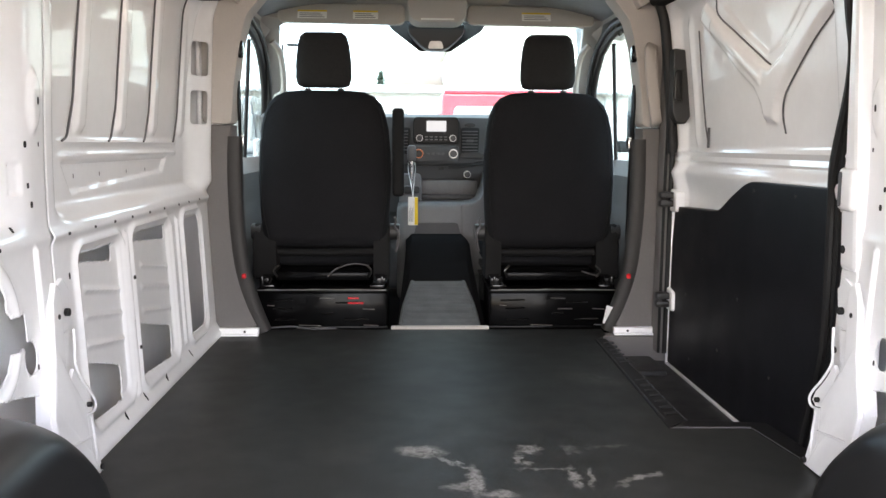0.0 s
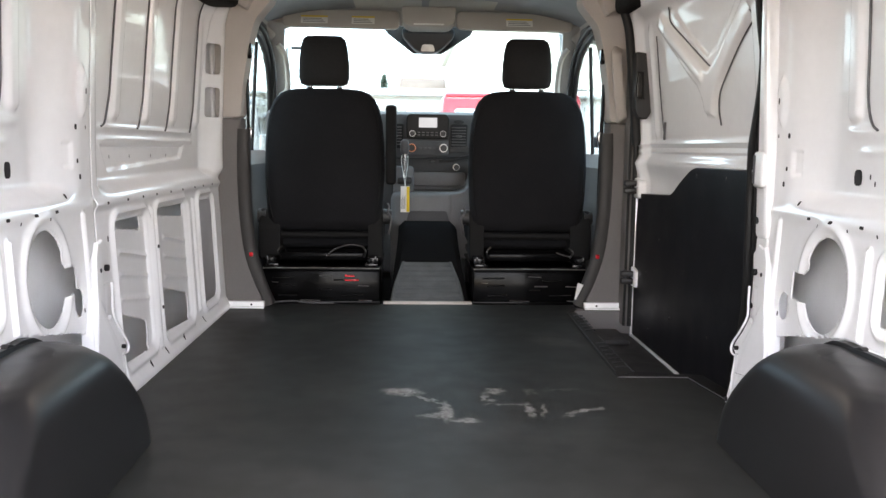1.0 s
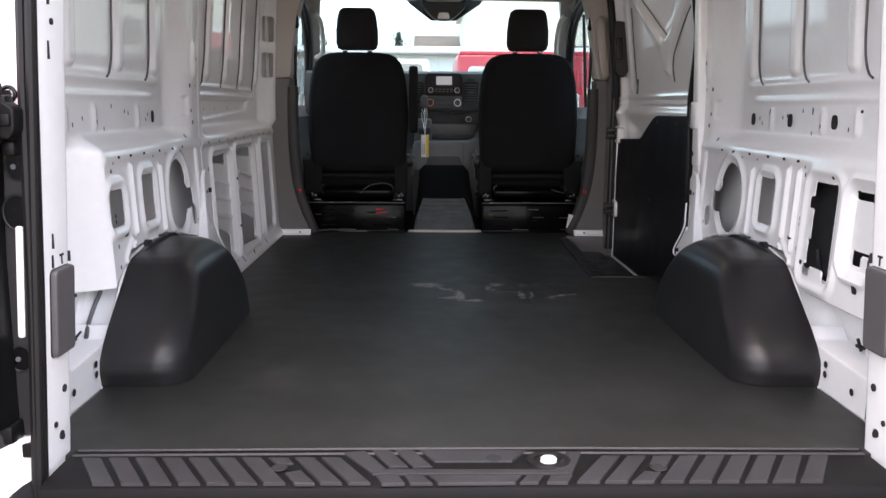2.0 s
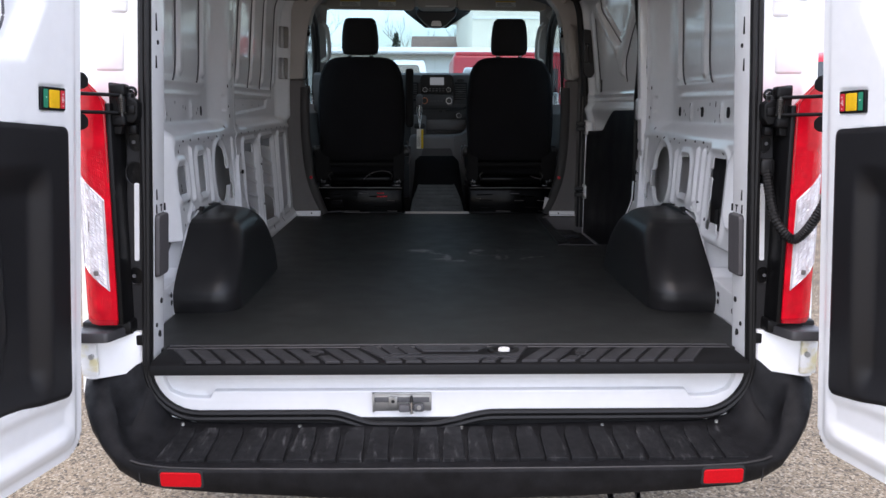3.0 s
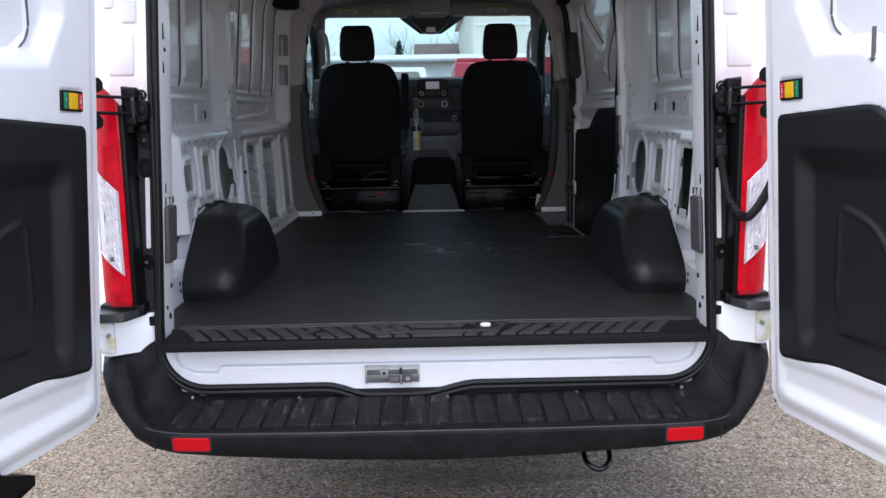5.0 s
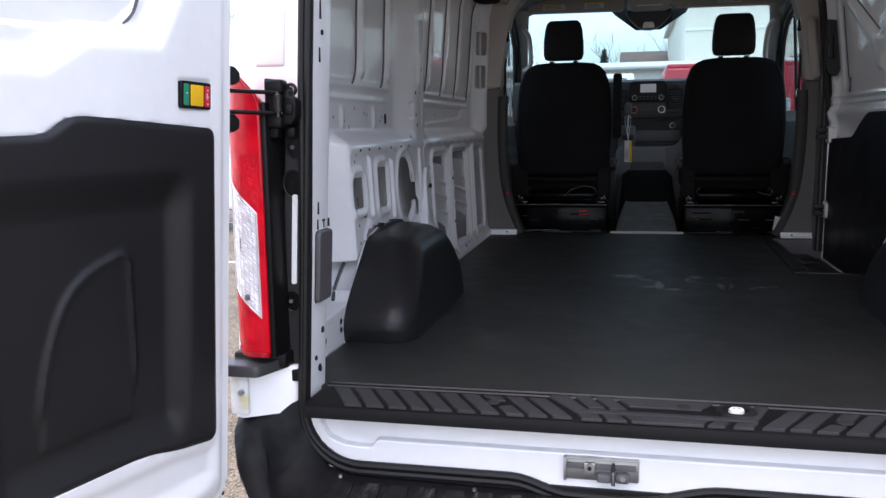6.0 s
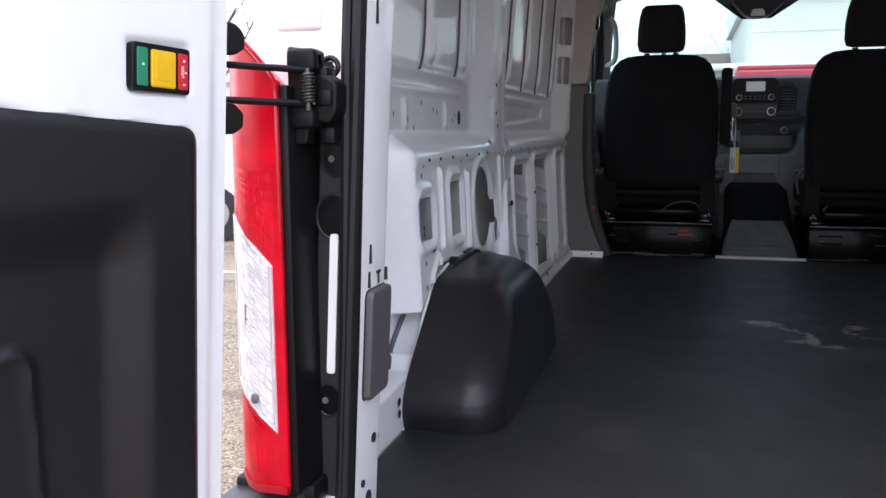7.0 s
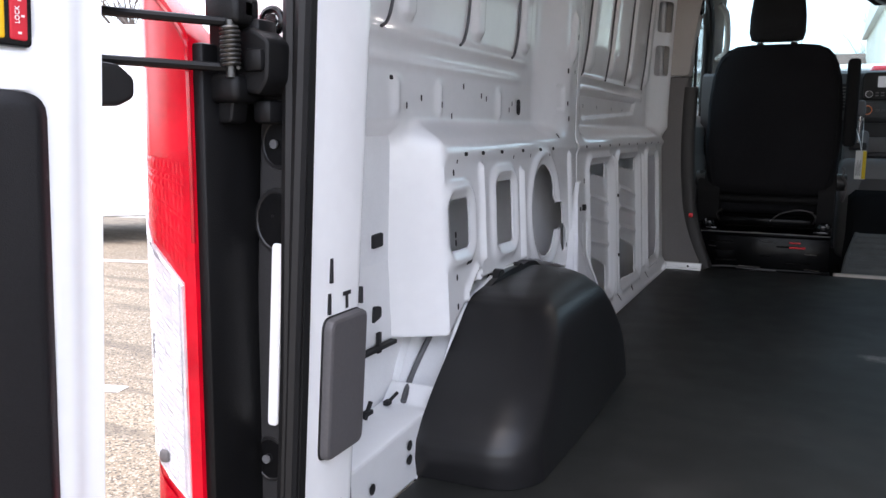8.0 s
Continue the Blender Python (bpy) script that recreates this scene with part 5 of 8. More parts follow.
# ---------------------------------------------------------------- tail lamps and hinges
def tail_lamp(s):
    f = s > 0
    t = thing("tail_lamp", (s * 0.9, 0.02, 0.83), "tall red and clear tail lamp cluster in a black housing", "tail lamp", "tail lamps")
    bow = lambda u: -0.020 + 4.5 * max(0.0, -u - 0.902) ** 1.5

    def lens(columns, proud, depth, drop=0.0):
        """A lens that wraps round the corner: (x, top, bottom) columns; the top falls back by drop."""
        return rings_mesh([[(u, bow(u) - proud, a), (u, bow(u) - proud, b), (u, bow(u) + depth, b), (u, bow(u) + depth, a - drop), (u, bow(u) - proud + 0.25 * depth, a - 0.2 * drop)] for u, a, b in columns])
    part("red_lens", lens([(-0.943, 1.478, 0.864), (-0.936, 1.477, 0.848), (-0.922, 1.472, 0.842), (-0.908, 1.463, 0.842), (-0.88, 1.434, 0.842), (-0.858, 1.408, 0.842), (-0.854, 1.400, 0.847)], 0.0, 0.08, 0.036), REDLENS, t, "glossy red lens", flip=f)
    part("lens_rim", tube(smooth_path([(-0.938, bow(-0.938) + 0.0, 1.468), (-0.922, bow(-0.922), 1.462), (-0.908, bow(-0.908), 1.453), (-0.88, -0.020, 1.425), (-0.862, -0.020, 1.404), (-0.856, -0.020, 1.385), (-0.855, -0.020, 1.34), (-0.855, -0.020, 1.20)], 4), 0.0024, 6), REDDEEP, t, "darker moulded rim", flip=f)
    part("clear_lens", lens([(-0.939, 1.226, 0.990), (-0.925, 1.214, 0.978), (-0.908, 1.197, 0.962), (-0.89, 1.180, 0.945), (-0.868, 1.158, 0.925)], 0.003, 0.006), CLEARLENS, t, "clear ribbed lens", flip=f)
    def prisms(top, low, u0, u1, nu, nv, proud, deep, rng):
        """A field of small moulded prisms on the lens: one shallow pyramid a cell; deep of them stand out at random."""
        bm = bmesh.new()
        rows_at = [(q + (rng.uniform(-0.35, 0.35) if 0 < q < nv else 0)) / nv for q in range(nv + 1)]
        for i in range(nu):
            for j in range(nv):
                ua, ub = u0 + (u1 - u0) * i / nu, u0 + (u1 - u0) * (i + 1) / nu
                zs = [low(u) + (top(u) - low(u)) * rows_at[q] for u, q in ((ua, j), (ub, j), (ub, j + 1), (ua, j + 1))]
                ring = [bm.verts.new((u, bow(u) - proud, z)) for u, z in zip((ua, ub, ub, ua), zs)]
                um, zm = ua + (ub - ua) * rng.uniform(0.3, 0.7), sum(zs) / 4
                tip = bm.verts.new((um, bow(um) - proud - deep * rng.uniform(0.3, 1.0), zm))
                for q in range(4):
                    bm.faces.new((ring[q], ring[(q + 1) % 4], tip))
        bmesh.ops.remove_doubles(bm, verts=list(bm.verts), dist=0.00002)
        return bm
    rng = random.Random(7)
    clear_top, clear_low = lambda u: 1.220 - 0.96 * (u + 0.939), lambda u: 0.998 - 0.92 * (u + 0.939)
    part("prism_field", prisms(clear_top, clear_low, -0.934, -0.873, 6, 34, 0.0036, 0.0015, rng), CLEARLENS, t, flip=f, smooth=False)
    loop = [(-0.938, 1.222), (-0.918, 1.204), (-0.893, 1.180), (-0.8695, 1.156), (-0.8695, 1.05), (-0.8695, 0.930), (-0.893, 0.951), (-0.918, 0.973), (-0.938, 0.992), (-0.938, 1.10)]
    part("lens_border", tube([(u, bow(u) - 0.003, z) for u, z in loop], 0.0022, 6, True), CLEARLENS, t, "clear moulded border", flip=f)
    part("bulb_cap", box((-0.913, -0.0205, 1.075), (-0.902, -0.012, 1.103), 0.002), DARKTRIM, t, "grey bulb shield", flip=f)
    part("bulb_cap", pillow((-0.905, -0.0275, 0.966), (-0.893, -0.02, 0.980), 0.6, 12, 8), DARKTRIM, t, "grey bulb shield", flip=f)
    part("facet_band", prisms(lambda u: 1.288 - 0.10 * (u + 0.939), lambda u: 1.236 - 0.96 * (u + 0.939), -0.935, -0.864, 14, 9, 0.0003, 0.0008, rng), REDLENS, t, "red prism band", flip=f, smooth=False)
    part("facet_band", prisms(lambda u: 0.975 - 0.92 * (u + 0.939), lambda u: 0.866, -0.932, -0.866, 15, 1, 0.0004, 0.0012, rng), REDLENS, t, "red ribbed band", flip=f, smooth=False)
    part("lens_foot", lens([(-0.938, 0.856, 0.846), (-0.92, 0.850, 0.839), (-0.90, 0.850, 0.838), (-0.855, 0.850, 0.838)], 0.004, 0.02), REDDEEP, t, "dark red moulded foot", flip=f)
    part("housing", join(box((-0.859, -0.014, 0.835), (-0.842, 0.09, 1.395), 0.004), box((-0.962, 0.02, 0.80), (-0.835, 0.10, 0.835), 0.006)), CHECKBLACK, t, "black housing side", flip=f)
    curve = smooth_path([(-0.862, 1.375, 0), (-0.861, 1.30, 0), (-0.868, 1.24, 0), (-0.885, 1.195, 0), (-0.905, 1.14, 0), (-0.915, 1.05, 0)], 5)
    shell = [(p.x, p.y) for p in curve] + [(-0.915, 0.81), (-0.836, 0.81), (-0.836, 1.375)]
    part("inner_shell", slab(shell, lambda u, v, w: (lean(u, v), w, v), 0.098, 0.084, 0.006), SATIN, t, "curved black inner shell", flip=f)
    part("ledge", slab(rounded([(-0.965, -0.045), (-0.875, -0.045), (-0.838, 0.055), (-0.838, 0.10), (-0.965, 0.10)], 0.012), lambda u, v, w: (u, v, w), 0.797, 0.823, 0.007), LEDGE, t, "satin grey ledge under the lamp", flip=f)
    # mounting plate
    part("mounting_plate", slab(rounded([(-0.846, 0.80), (-0.800, 0.80), (-0.800, 1.38), (-0.846, 1.38)], 0.006), lambda u, v, w: (lean(u, v), w, v), 0.088, 0.066, 0.003), LAMPPLATE, t, "charcoal mounting plate", flip=f)
    for z, r in ((1.297, 0.024), (1.216, 0.032), (0.948, 0.024)):
        part("recess", rings_mesh([[(lean(-0.822, z) + r * 0.8 * k * math.cos(a), y, z + r * k * math.sin(a)) for a in [2 * math.pi * i / 20 for i in range(20)]] for k, y in ((1.12, 0.067), (1.08, 0.0645), (0.98, 0.0642), (0.90, 0.0660))]), SATIN, t, flip=f)
        part("recess_floor", cyl((lean(-0.822, z), 0.0665, z), (lean(-0.822, z), 0.0652, z), r * 0.92, seg=18), GLOSSBLACK, t, flip=f)
        if r < 0.025:
            part("screw", cyl((lean(-0.826, z), 0.064, z), (lean(-0.826, z), 0.0615, z), 0.005, seg=8), SEALER, t, flip=f)
    part("painted_slot", slab(rounded([(-0.826, 0.988), (-0.813, 0.988), (-0.813, 1.192), (-0.826, 1.192)], 0.005), lambda u, v, w: (lean(u, v), w, v), 0.067, 0.0635, 0.001), WHITE, t, "slot that shows white body paint", flip=f)
    part("bolt_plate", box((-0.842, 0.052, 0.762), (-0.800, 0.08, 0.790), 0.003), CHECKBLACK, t, flip=f)
    part("print_mark", box((-0.816, 0.0508, 0.773), (-0.813, 0.0525, 0.778), 0.0), PRINT, t, flip=f)
    return t


def hinge(s):
    f = s > 0
    h = thing("door_check", (s * 0.82, 0.03, 1.33), "black door check with two rods and a steel spring", "door check", "door checks")
    part("upper_block", box((-0.848, -0.004, 1.412), (-0.808, 0.026, 1.442), 0.006, 3), CHECKBLACK, h, flip=f)
    part("back_web", box((-0.848, 0.020, 1.350), (-0.800, 0.052, 1.420), 0.005), CHECKBLACK, h, flip=f)
    part("lower_block", box((-0.849, -0.002, 1.338), (-0.812, 0.050, 1.366), 0.007, 3), CHECKBLACK, h, flip=f)
    part("hinge_knuckle", join(slab(rounded([(-0.838, 1.352), (-0.797, 1.345), (-0.786, 1.360), (-0.784, 1.398), (-0.806, 1.412), (-0.838, 1.404)], 0.006), lambda u, v, w: (u, w, v), 0.050, 0.014, 0.004), box((-0.812, 0.008, 1.368), (-0.790, 0.02, 1.390), 0.004)), CHECKBLACK, h, flip=f)
    part("side_plate", slab(rounded([(-0.852, 1.318), (-0.826, 1.318), (-0.822, 1.345), (-0.826, 1.41), (-0.808, 1.416), (-0.808, 1.440), (-0.852, 1.446)], 0.006), lambda u, v, w: (u, w, v), 0.030, 0.008, 0.003), CHECKBLACK, h, flip=f)
    part("lower_foot", box((-0.818, 0.030, 1.318), (-0.796, 0.062, 1.342), 0.005), CHECKBLACK, h, flip=f)
    coil = [(-0.818 + 0.0085 * math.cos(a), -0.002 + 0.0085 * math.sin(a), 1.371 + 0.038 * a / (18 * math.pi)) for a in np.linspace(0, 18 * math.pi, 150)]
    part("spring", tube(coil, 0.0020, 5), DARKSTEEL, h, "bare steel coil spring", flip=f)
    part("spring_pin", cyl((-0.818, -0.002, 1.362), (-0.818, -0.002, 1.416), 0.0045), DARKSTEEL, h, flip=f)
    for z in (1.414, 1.371):
        part("rod", tube([(-0.905, -0.10, z + 0.004), (-0.822, -0.002, z)], 0.0045, 8), CHECKBLACK, h, flip=f)
    eye = thing("pull_eyelet", (s * 0.828, 0.08, 1.42), "small bright bolted eyelet beside the seal", "eyelet", "eyelets")
    part("ring", rings_mesh([[(-0.814 + (0.012 + 0.004 * math.cos(b)) * math.cos(a), 0.062 + 0.004 * math.sin(b), 1.422 + (0.012 + 0.004 * math.cos(b)) * math.sin(a)) for b in [2 * math.pi * j / 8 for j in range(8)]] for a in [2 * math.pi * i / 16 for i in range(16)]], True, False, True), GLOSSBLACK, eye, flip=f)
    part("bolt", cyl((-0.814, 0.07, 1.422), (-0.814, 0.057, 1.422), 0.008, seg=6), CHROME, eye, flip=f)


for s in (-1, 1):
    tail_lamp(s)
    hinge(s)
    low = thing("corner_bracket", (s * 0.88, 0.05, 0.64), "white body corner with a wax-sprayed end bracket", "bracket", "body corners")
    part("corner_body", slab(rounded([(-0.955, 0.0), (-0.93, -0.01), (-0.82, 0.062), (-0.82, 0.12), (-0.955, 0.12)], 0.008), lambda u, v, w: (u, v, w), 0.690, 0.80, 0.004), WHITE, low, flip=s > 0)
    part("end_plate", box((-0.956, -0.020, 0.700), (-0.912, -0.006, 0.79), 0.006), WAX, low, "white paint under a yellowish wax film", flip=s > 0)
    part("bolt", cyl((-0.925, -0.022, 0.755), (-0.925, -0.03, 0.755), 0.007, seg=8), STEEL, low, flip=s > 0)

cable = thing("door_cable", (0.85, 0.05, 1.06), "black corrugated cable sleeve looping to the open door", "cable")
cp = smooth_path([(0.818, 0.058, 1.235), (0.822, 0.035, 1.17), (0.828, 0.0, 1.105), (0.86, -0.03, 1.06), (0.885, -0.05, 1.085), (0.905, -0.075, 1.14), (0.918, -0.10, 1.20)], 16)
rr = []
for i, p in enumerate(cp):
    d = (cp[min(i + 1, len(cp) - 1)] - cp[max(i - 1, 0)]).normalized()
    q = d.to_track_quat("Z", "X")
    r = 0.0135 if i % 2 else 0.0110
    rr.append([p + q @ Vector((r * math.cos(2 * math.pi * k / 10), r * math.sin(2 * math.pi * k / 10), 0)) for k in range(10)])
part("sleeve", rings_mesh(rr), RUBBER, cable, angle=15)
part("grommet", pillow((0.80, 0.045, 1.215), (0.838, 0.075, 1.26), 0.5, 16, 10), RUBBER, cable)


# ---------------------------------------------------------------- rear doors, both open
DOOR_ANGLE = radians(103.5)


def door_place(u, z, w):
    k = 0.075 * (z - 0.55) + w
    return (-0.93 + u * math.cos(DOOR_ANGLE) + k * math.sin(DOOR_ANGLE), -0.08 - u * math.sin(DOOR_ANGLE) + k * math.cos(DOOR_ANGLE), z)


TRIM = rounded([(0.056, 0.690), (0.066, 1.340), (0.375, 1.364), (0.41, 1.362), (0.455, 1.334), (0.574, 1.332), (0.582, 1.272), (0.620, 1.222), (0.602, 0.728), (0.24, 0.722), (0.17, 0.705)],
               [0.025, 0.02, 0.03, 0.02, 0.02, 0.01, 0.02, 0.03, 0.03, 0.06, 0.05], 4)


def door_relief(u, z):
    edge = sd_box(u, z, 0.385, 1.28, 0.385, 0.76, 0.07)
    h = -0.032 * ease(edge, -0.012, 0.0)
    h = h - 0.005 * ease(edge, -0.045, -0.030)
    # lower shoulder and recessed lower field
    h = h + raised(sd_poly(u, z, [(0.05, 0.60), (0.05, 0.685), (0.17, 0.70), (0.60, 0.715), (0.62, 0.60)]), -0.007, 0.03)
    h = h + 0.008 * np.exp(-((z - 0.585) / 0.018) ** 2) * ease(u, 0.04, 0.10)
    # upper field
    h = h + raised(sd_poly(u, z, [(0.20, 1.475), (0.36, 1.47), (0.45, 1.42), (0.70, 1.42), (0.70, 2.0), (0.16, 2.0), (0.13, 1.6)]), -0.028, 0.06)
    h = h + raised(sd_poly(u, z, [(0.235, 1.64), (0.232, 1.56), (0.30, 1.505), (0.66, 1.50), (0.68, 1.70)]), -0.010, 0.006)
    h = h + 0.012 * np.exp(-((z - 1.655 - 0.10 * (u - 0.23)) / 0.012) ** 2) * ease(u, 0.2, 0.25)
    h = h + raised(sd_box(u, z, 0.117, 1.404, 0.047, 0.031, 0.01), -0.008, 0.010)
    h = h + raised(sd_box(u, z, 0.70, 1.06, 0.035, 0.10, 0.02), -0.012, 0.012)
    h = h + raised(sd_box(u, z, 0.70, 0.80, 0.045, 0.10, 0.03), -0.014, 0.014)
    h = h + raised(sd_poly(u, z, TRIM), -0.026, 0.012)
    return h


SPEAKER = rounded([(0.47, 0.80), (0.455, 0.95), (0.40, 1.085), (0.272, 1.125), (0.258, 0.90), (0.262, 0.80)], [0.01, 0.10, 0.08, 0.03, 0.05, 0.01], 4)


def trim_relief(u, z):
    h = 0.006 + 0 * u
    h = h + raised(sd_poly(u, z, TRIM), 0.006, 0.010)
    h = h - 0.028 * ease(u, 0.128, 0.185) * (1 - ease(u, 0.53, 0.60)) * ease(z, 0.70, 0.80) * (1 - ease(z, 1.19, 1.27))
    c = sd_poly(u, z, SPEAKER)
    h = h + raised(c, 0.004, 0.012)
    h = h + 0.007 * np.exp(-(c / 0.007) ** 2) * ease(z, 0.84, 0.90)
    return h


def rear_door(s):
    f = s > 0
    d = thing("rear_door", (s * 0.93, -0.08, 0.52), "white rear van door, swung wide open, with a black lower trim panel", "door", "rear doors")
    pl = lambda u, z, h: (-0.93 + u * math.cos(DOOR_ANGLE) + (0.075 * (z - 0.55) + h) * math.sin(DOOR_ANGLE), -0.08 - u * math.sin(DOOR_ANGLE) + (0.075 * (z - 0.55) + h) * math.cos(DOOR_ANGLE), z)
    part("inner_panel", pressed(0.0, 0.77, 0.52, 2.04, 0.006, pl, door_relief, lambda u, z: -sd_box(u, z, 0.385, 1.28, 0.385, 0.76, 0.07)), WHITE, d, flip=f)
    part("outer_panel", slab(rounded([(-0.004, 0.516), (0.774, 0.516), (0.774, 2.044), (-0.004, 2.044)], 0.07, 6), door_place, -0.040, -0.085, 0.018), WHITE, d, flip=f)
    part("edge_seam", slab(rounded([(0.004, 0.524), (0.766, 0.524), (0.766, 2.036), (0.004, 2.036)], 0.07, 6), door_place, -0.036, -0.042, 0.0), WHITE, d, flip=f)
    part("trim_panel", thick_trim(pl), DOORTRIM, d, "black moulded trim panel with a pocket", flip=f)
    switch_place = lambda u, z, w: door_place(0.1175 + 0.875 * (u - 0.1175), 1.403 + 0.875 * (z - 1.403), w)
    sw = part("switch_frame", slab(rounded([(0.072, 1.372), (0.163, 1.376), (0.163, 1.434), (0.072, 1.430)], 0.006), switch_place, -0.008, 0.004, 0.002), GLOSSBLACK, d, "black switch frame", flip=f)
    part("paddle", slab(rounded([(0.098, 1.379), (0.136, 1.381), (0.136, 1.426), (0.098, 1.424)], 0.003), switch_place, 0.0, 0.0065, 0.0015), YELLOW, sw, "yellow paddle", flip=f)
    part("paddle_hollow", slab(rounded([(0.104, 1.387), (0.130, 1.389), (0.130, 1.420), (0.104, 1.418)], 0.003), switch_place, 0.003, 0.0070, 0.0006), YELLOW, sw, flip=f)
    part("red_end", slab(rounded([(0.077, 1.378), (0.093, 1.379), (0.093, 1.424), (0.077, 1.423)], 0.003), switch_place, 0.0, 0.0055, 0.001), REDPLASTIC, sw, "red end", flip=f)
    part("green_end", slab(rounded([(0.141, 1.381), (0.157, 1.382), (0.157, 1.428), (0.141, 1.427)], 0.003), switch_place, 0.0, 0.0055, 0.001), GREEN, sw, "green end", flip=f)
    for u, z0, z1, w in ((0.0845, 1.384, 1.3860, 0.0016), (0.0815, 1.399, 1.401, 0.0014), (0.0845, 1.413, 1.416, 0.0015), (0.149, 1.406, 1.409, 0.0015)):
        part("print_mark", slab([(u - w, z0), (u + w, z0), (u + w, z1), (u - w, z1)], switch_place, 0.0052, 0.0062, 0.0), PRINT, sw, flip=f)
    o = Vector(switch_place(0.0865, 1.401, 0.0059))
    ex = (Vector(switch_place(0.0865, 1.402, 0.0059)) - o).normalized()
    ez = (Vector(switch_place(0.0865, 1.401, 0.0069)) - o).normalized()
    if f:
        o.x, ex.x, ez.x = -o.x, -ex.x, -ez.x
    ey = ez.cross(ex).normalized()
    ez = ex.cross(ey)
    words("lettering", "LOCK", 0.0051, Matrix.Translation(o) @ Matrix((ex, ey, ez)).transposed().to_4x4(), PRINT, sw)
    for z in (1.447, 1.352):
        part("check_stop", slab(rounded([(-0.022, z - 0.012), (-0.006, z - 0.02), (0.02, z - 0.02), (0.02, z + 0.02), (-0.006, z + 0.018), (-0.022, z + 0.006)], 0.005), door_place, -0.040, -0.006, 0.004), RUBBER, d, "black rubber stop", flip=f)
    part("hole_plug", slab(rounded([(0.018, 0.545), (0.024, 0.545), (0.024, 0.556), (0.018, 0.556)], 0.002), door_place, -0.02, -0.008, 0.0), HOLE, d, flip=f)
    if f:
        lt = part("latch", join(slab(rounded([(0.580, 1.476), (0.603, 1.487), (0.650, 1.487), (0.653, 1.441), (0.696, 1.429), (0.698, 1.371), (0.693, 1.283), (0.626, 1.279), (0.622, 1.405), (0.607, 1.430), (0.584, 1.437)], 0.006), door_place, -0.01, 0.030, 0.003),
                               slab(rounded([(0.606, 1.285), (0.632, 1.283), (0.630, 1.398), (0.606, 1.400)], 0.004), door_place, -0.01, 0.016, 0.002)), CHECKBLACK, d, "black latch handle", flip=f)
        part("slot", slab(rounded([(0.601, 1.288), (0.605, 1.288), (0.605, 1.398), (0.601, 1.398)], 0.001), door_place, -0.01, 0.017, 0.0), STEEL, lt, flip=f)
        part("hook_pin", join(cyl((-0.958, -0.476, 1.455), (-0.957, -0.474, 1.530), 0.0048, seg=12), cyl((-0.958, -0.476, 1.460), (-0.958, -0.476, 1.463), 0.009, seg=12)), SEALER, d, "dark steel hook pin", flip=f)
        kb = part("plug_knob", rings_mesh([[door_place(0.665 + r * math.cos(a), 0.995 + 1.25 * r * math.sin(a), w) for a in [2 * math.pi * i / 20 for i in range(20)]] for r, w in ((0.020, -0.01), (0.020, 0.008), (0.016, 0.012), (0.003, 0.012))]), CHECKBLACK, d, "black round plug", flip=f)
    else:
        part("bottom_catch", slab(rounded([(0.300, 0.470), (0.360, 0.480), (0.360, 0.455), (0.470, 0.488), (0.470, 0.600), (0.430, 0.590), (0.412, 0.548), (0.300, 0.500)], 0.006), door_place, -0.05, 0.012, 0.004), CHECKBLACK, d, "black lower catch", flip=f)
    part("window_bead", tube([Vector(door_place(u, z, -0.028)) for u, z in smooth_uv([(0.236, 1.645), (0.232, 1.60), (0.232, 1.568), (0.25, 1.535), (0.29, 1.508)])], 0.003, 6), SEALER, d, "dark sealer bead", flip=f)
    part("window_bead", tube([Vector(door_place(u, 1.652 + 0.10 * (u - 0.23), -0.030)) for u in (0.236, 0.35, 0.5, 0.66)], 0.003, 6), SEALER, d, flip=f)


def smooth_uv(pts):
    return [(p.x, p.y) for p in smooth_path([(a, b, 0) for a, b in pts], 5)]


def thick_trim(pl):
    return pressed(0.05, 0.63, 0.68, 1.37, 0.005, lambda u, z, h: pl(u, z, h - 0.004), trim_relief, lambda u, z: -sd_poly(u, z, TRIM))


rear_door(-1)
rear_door(1)

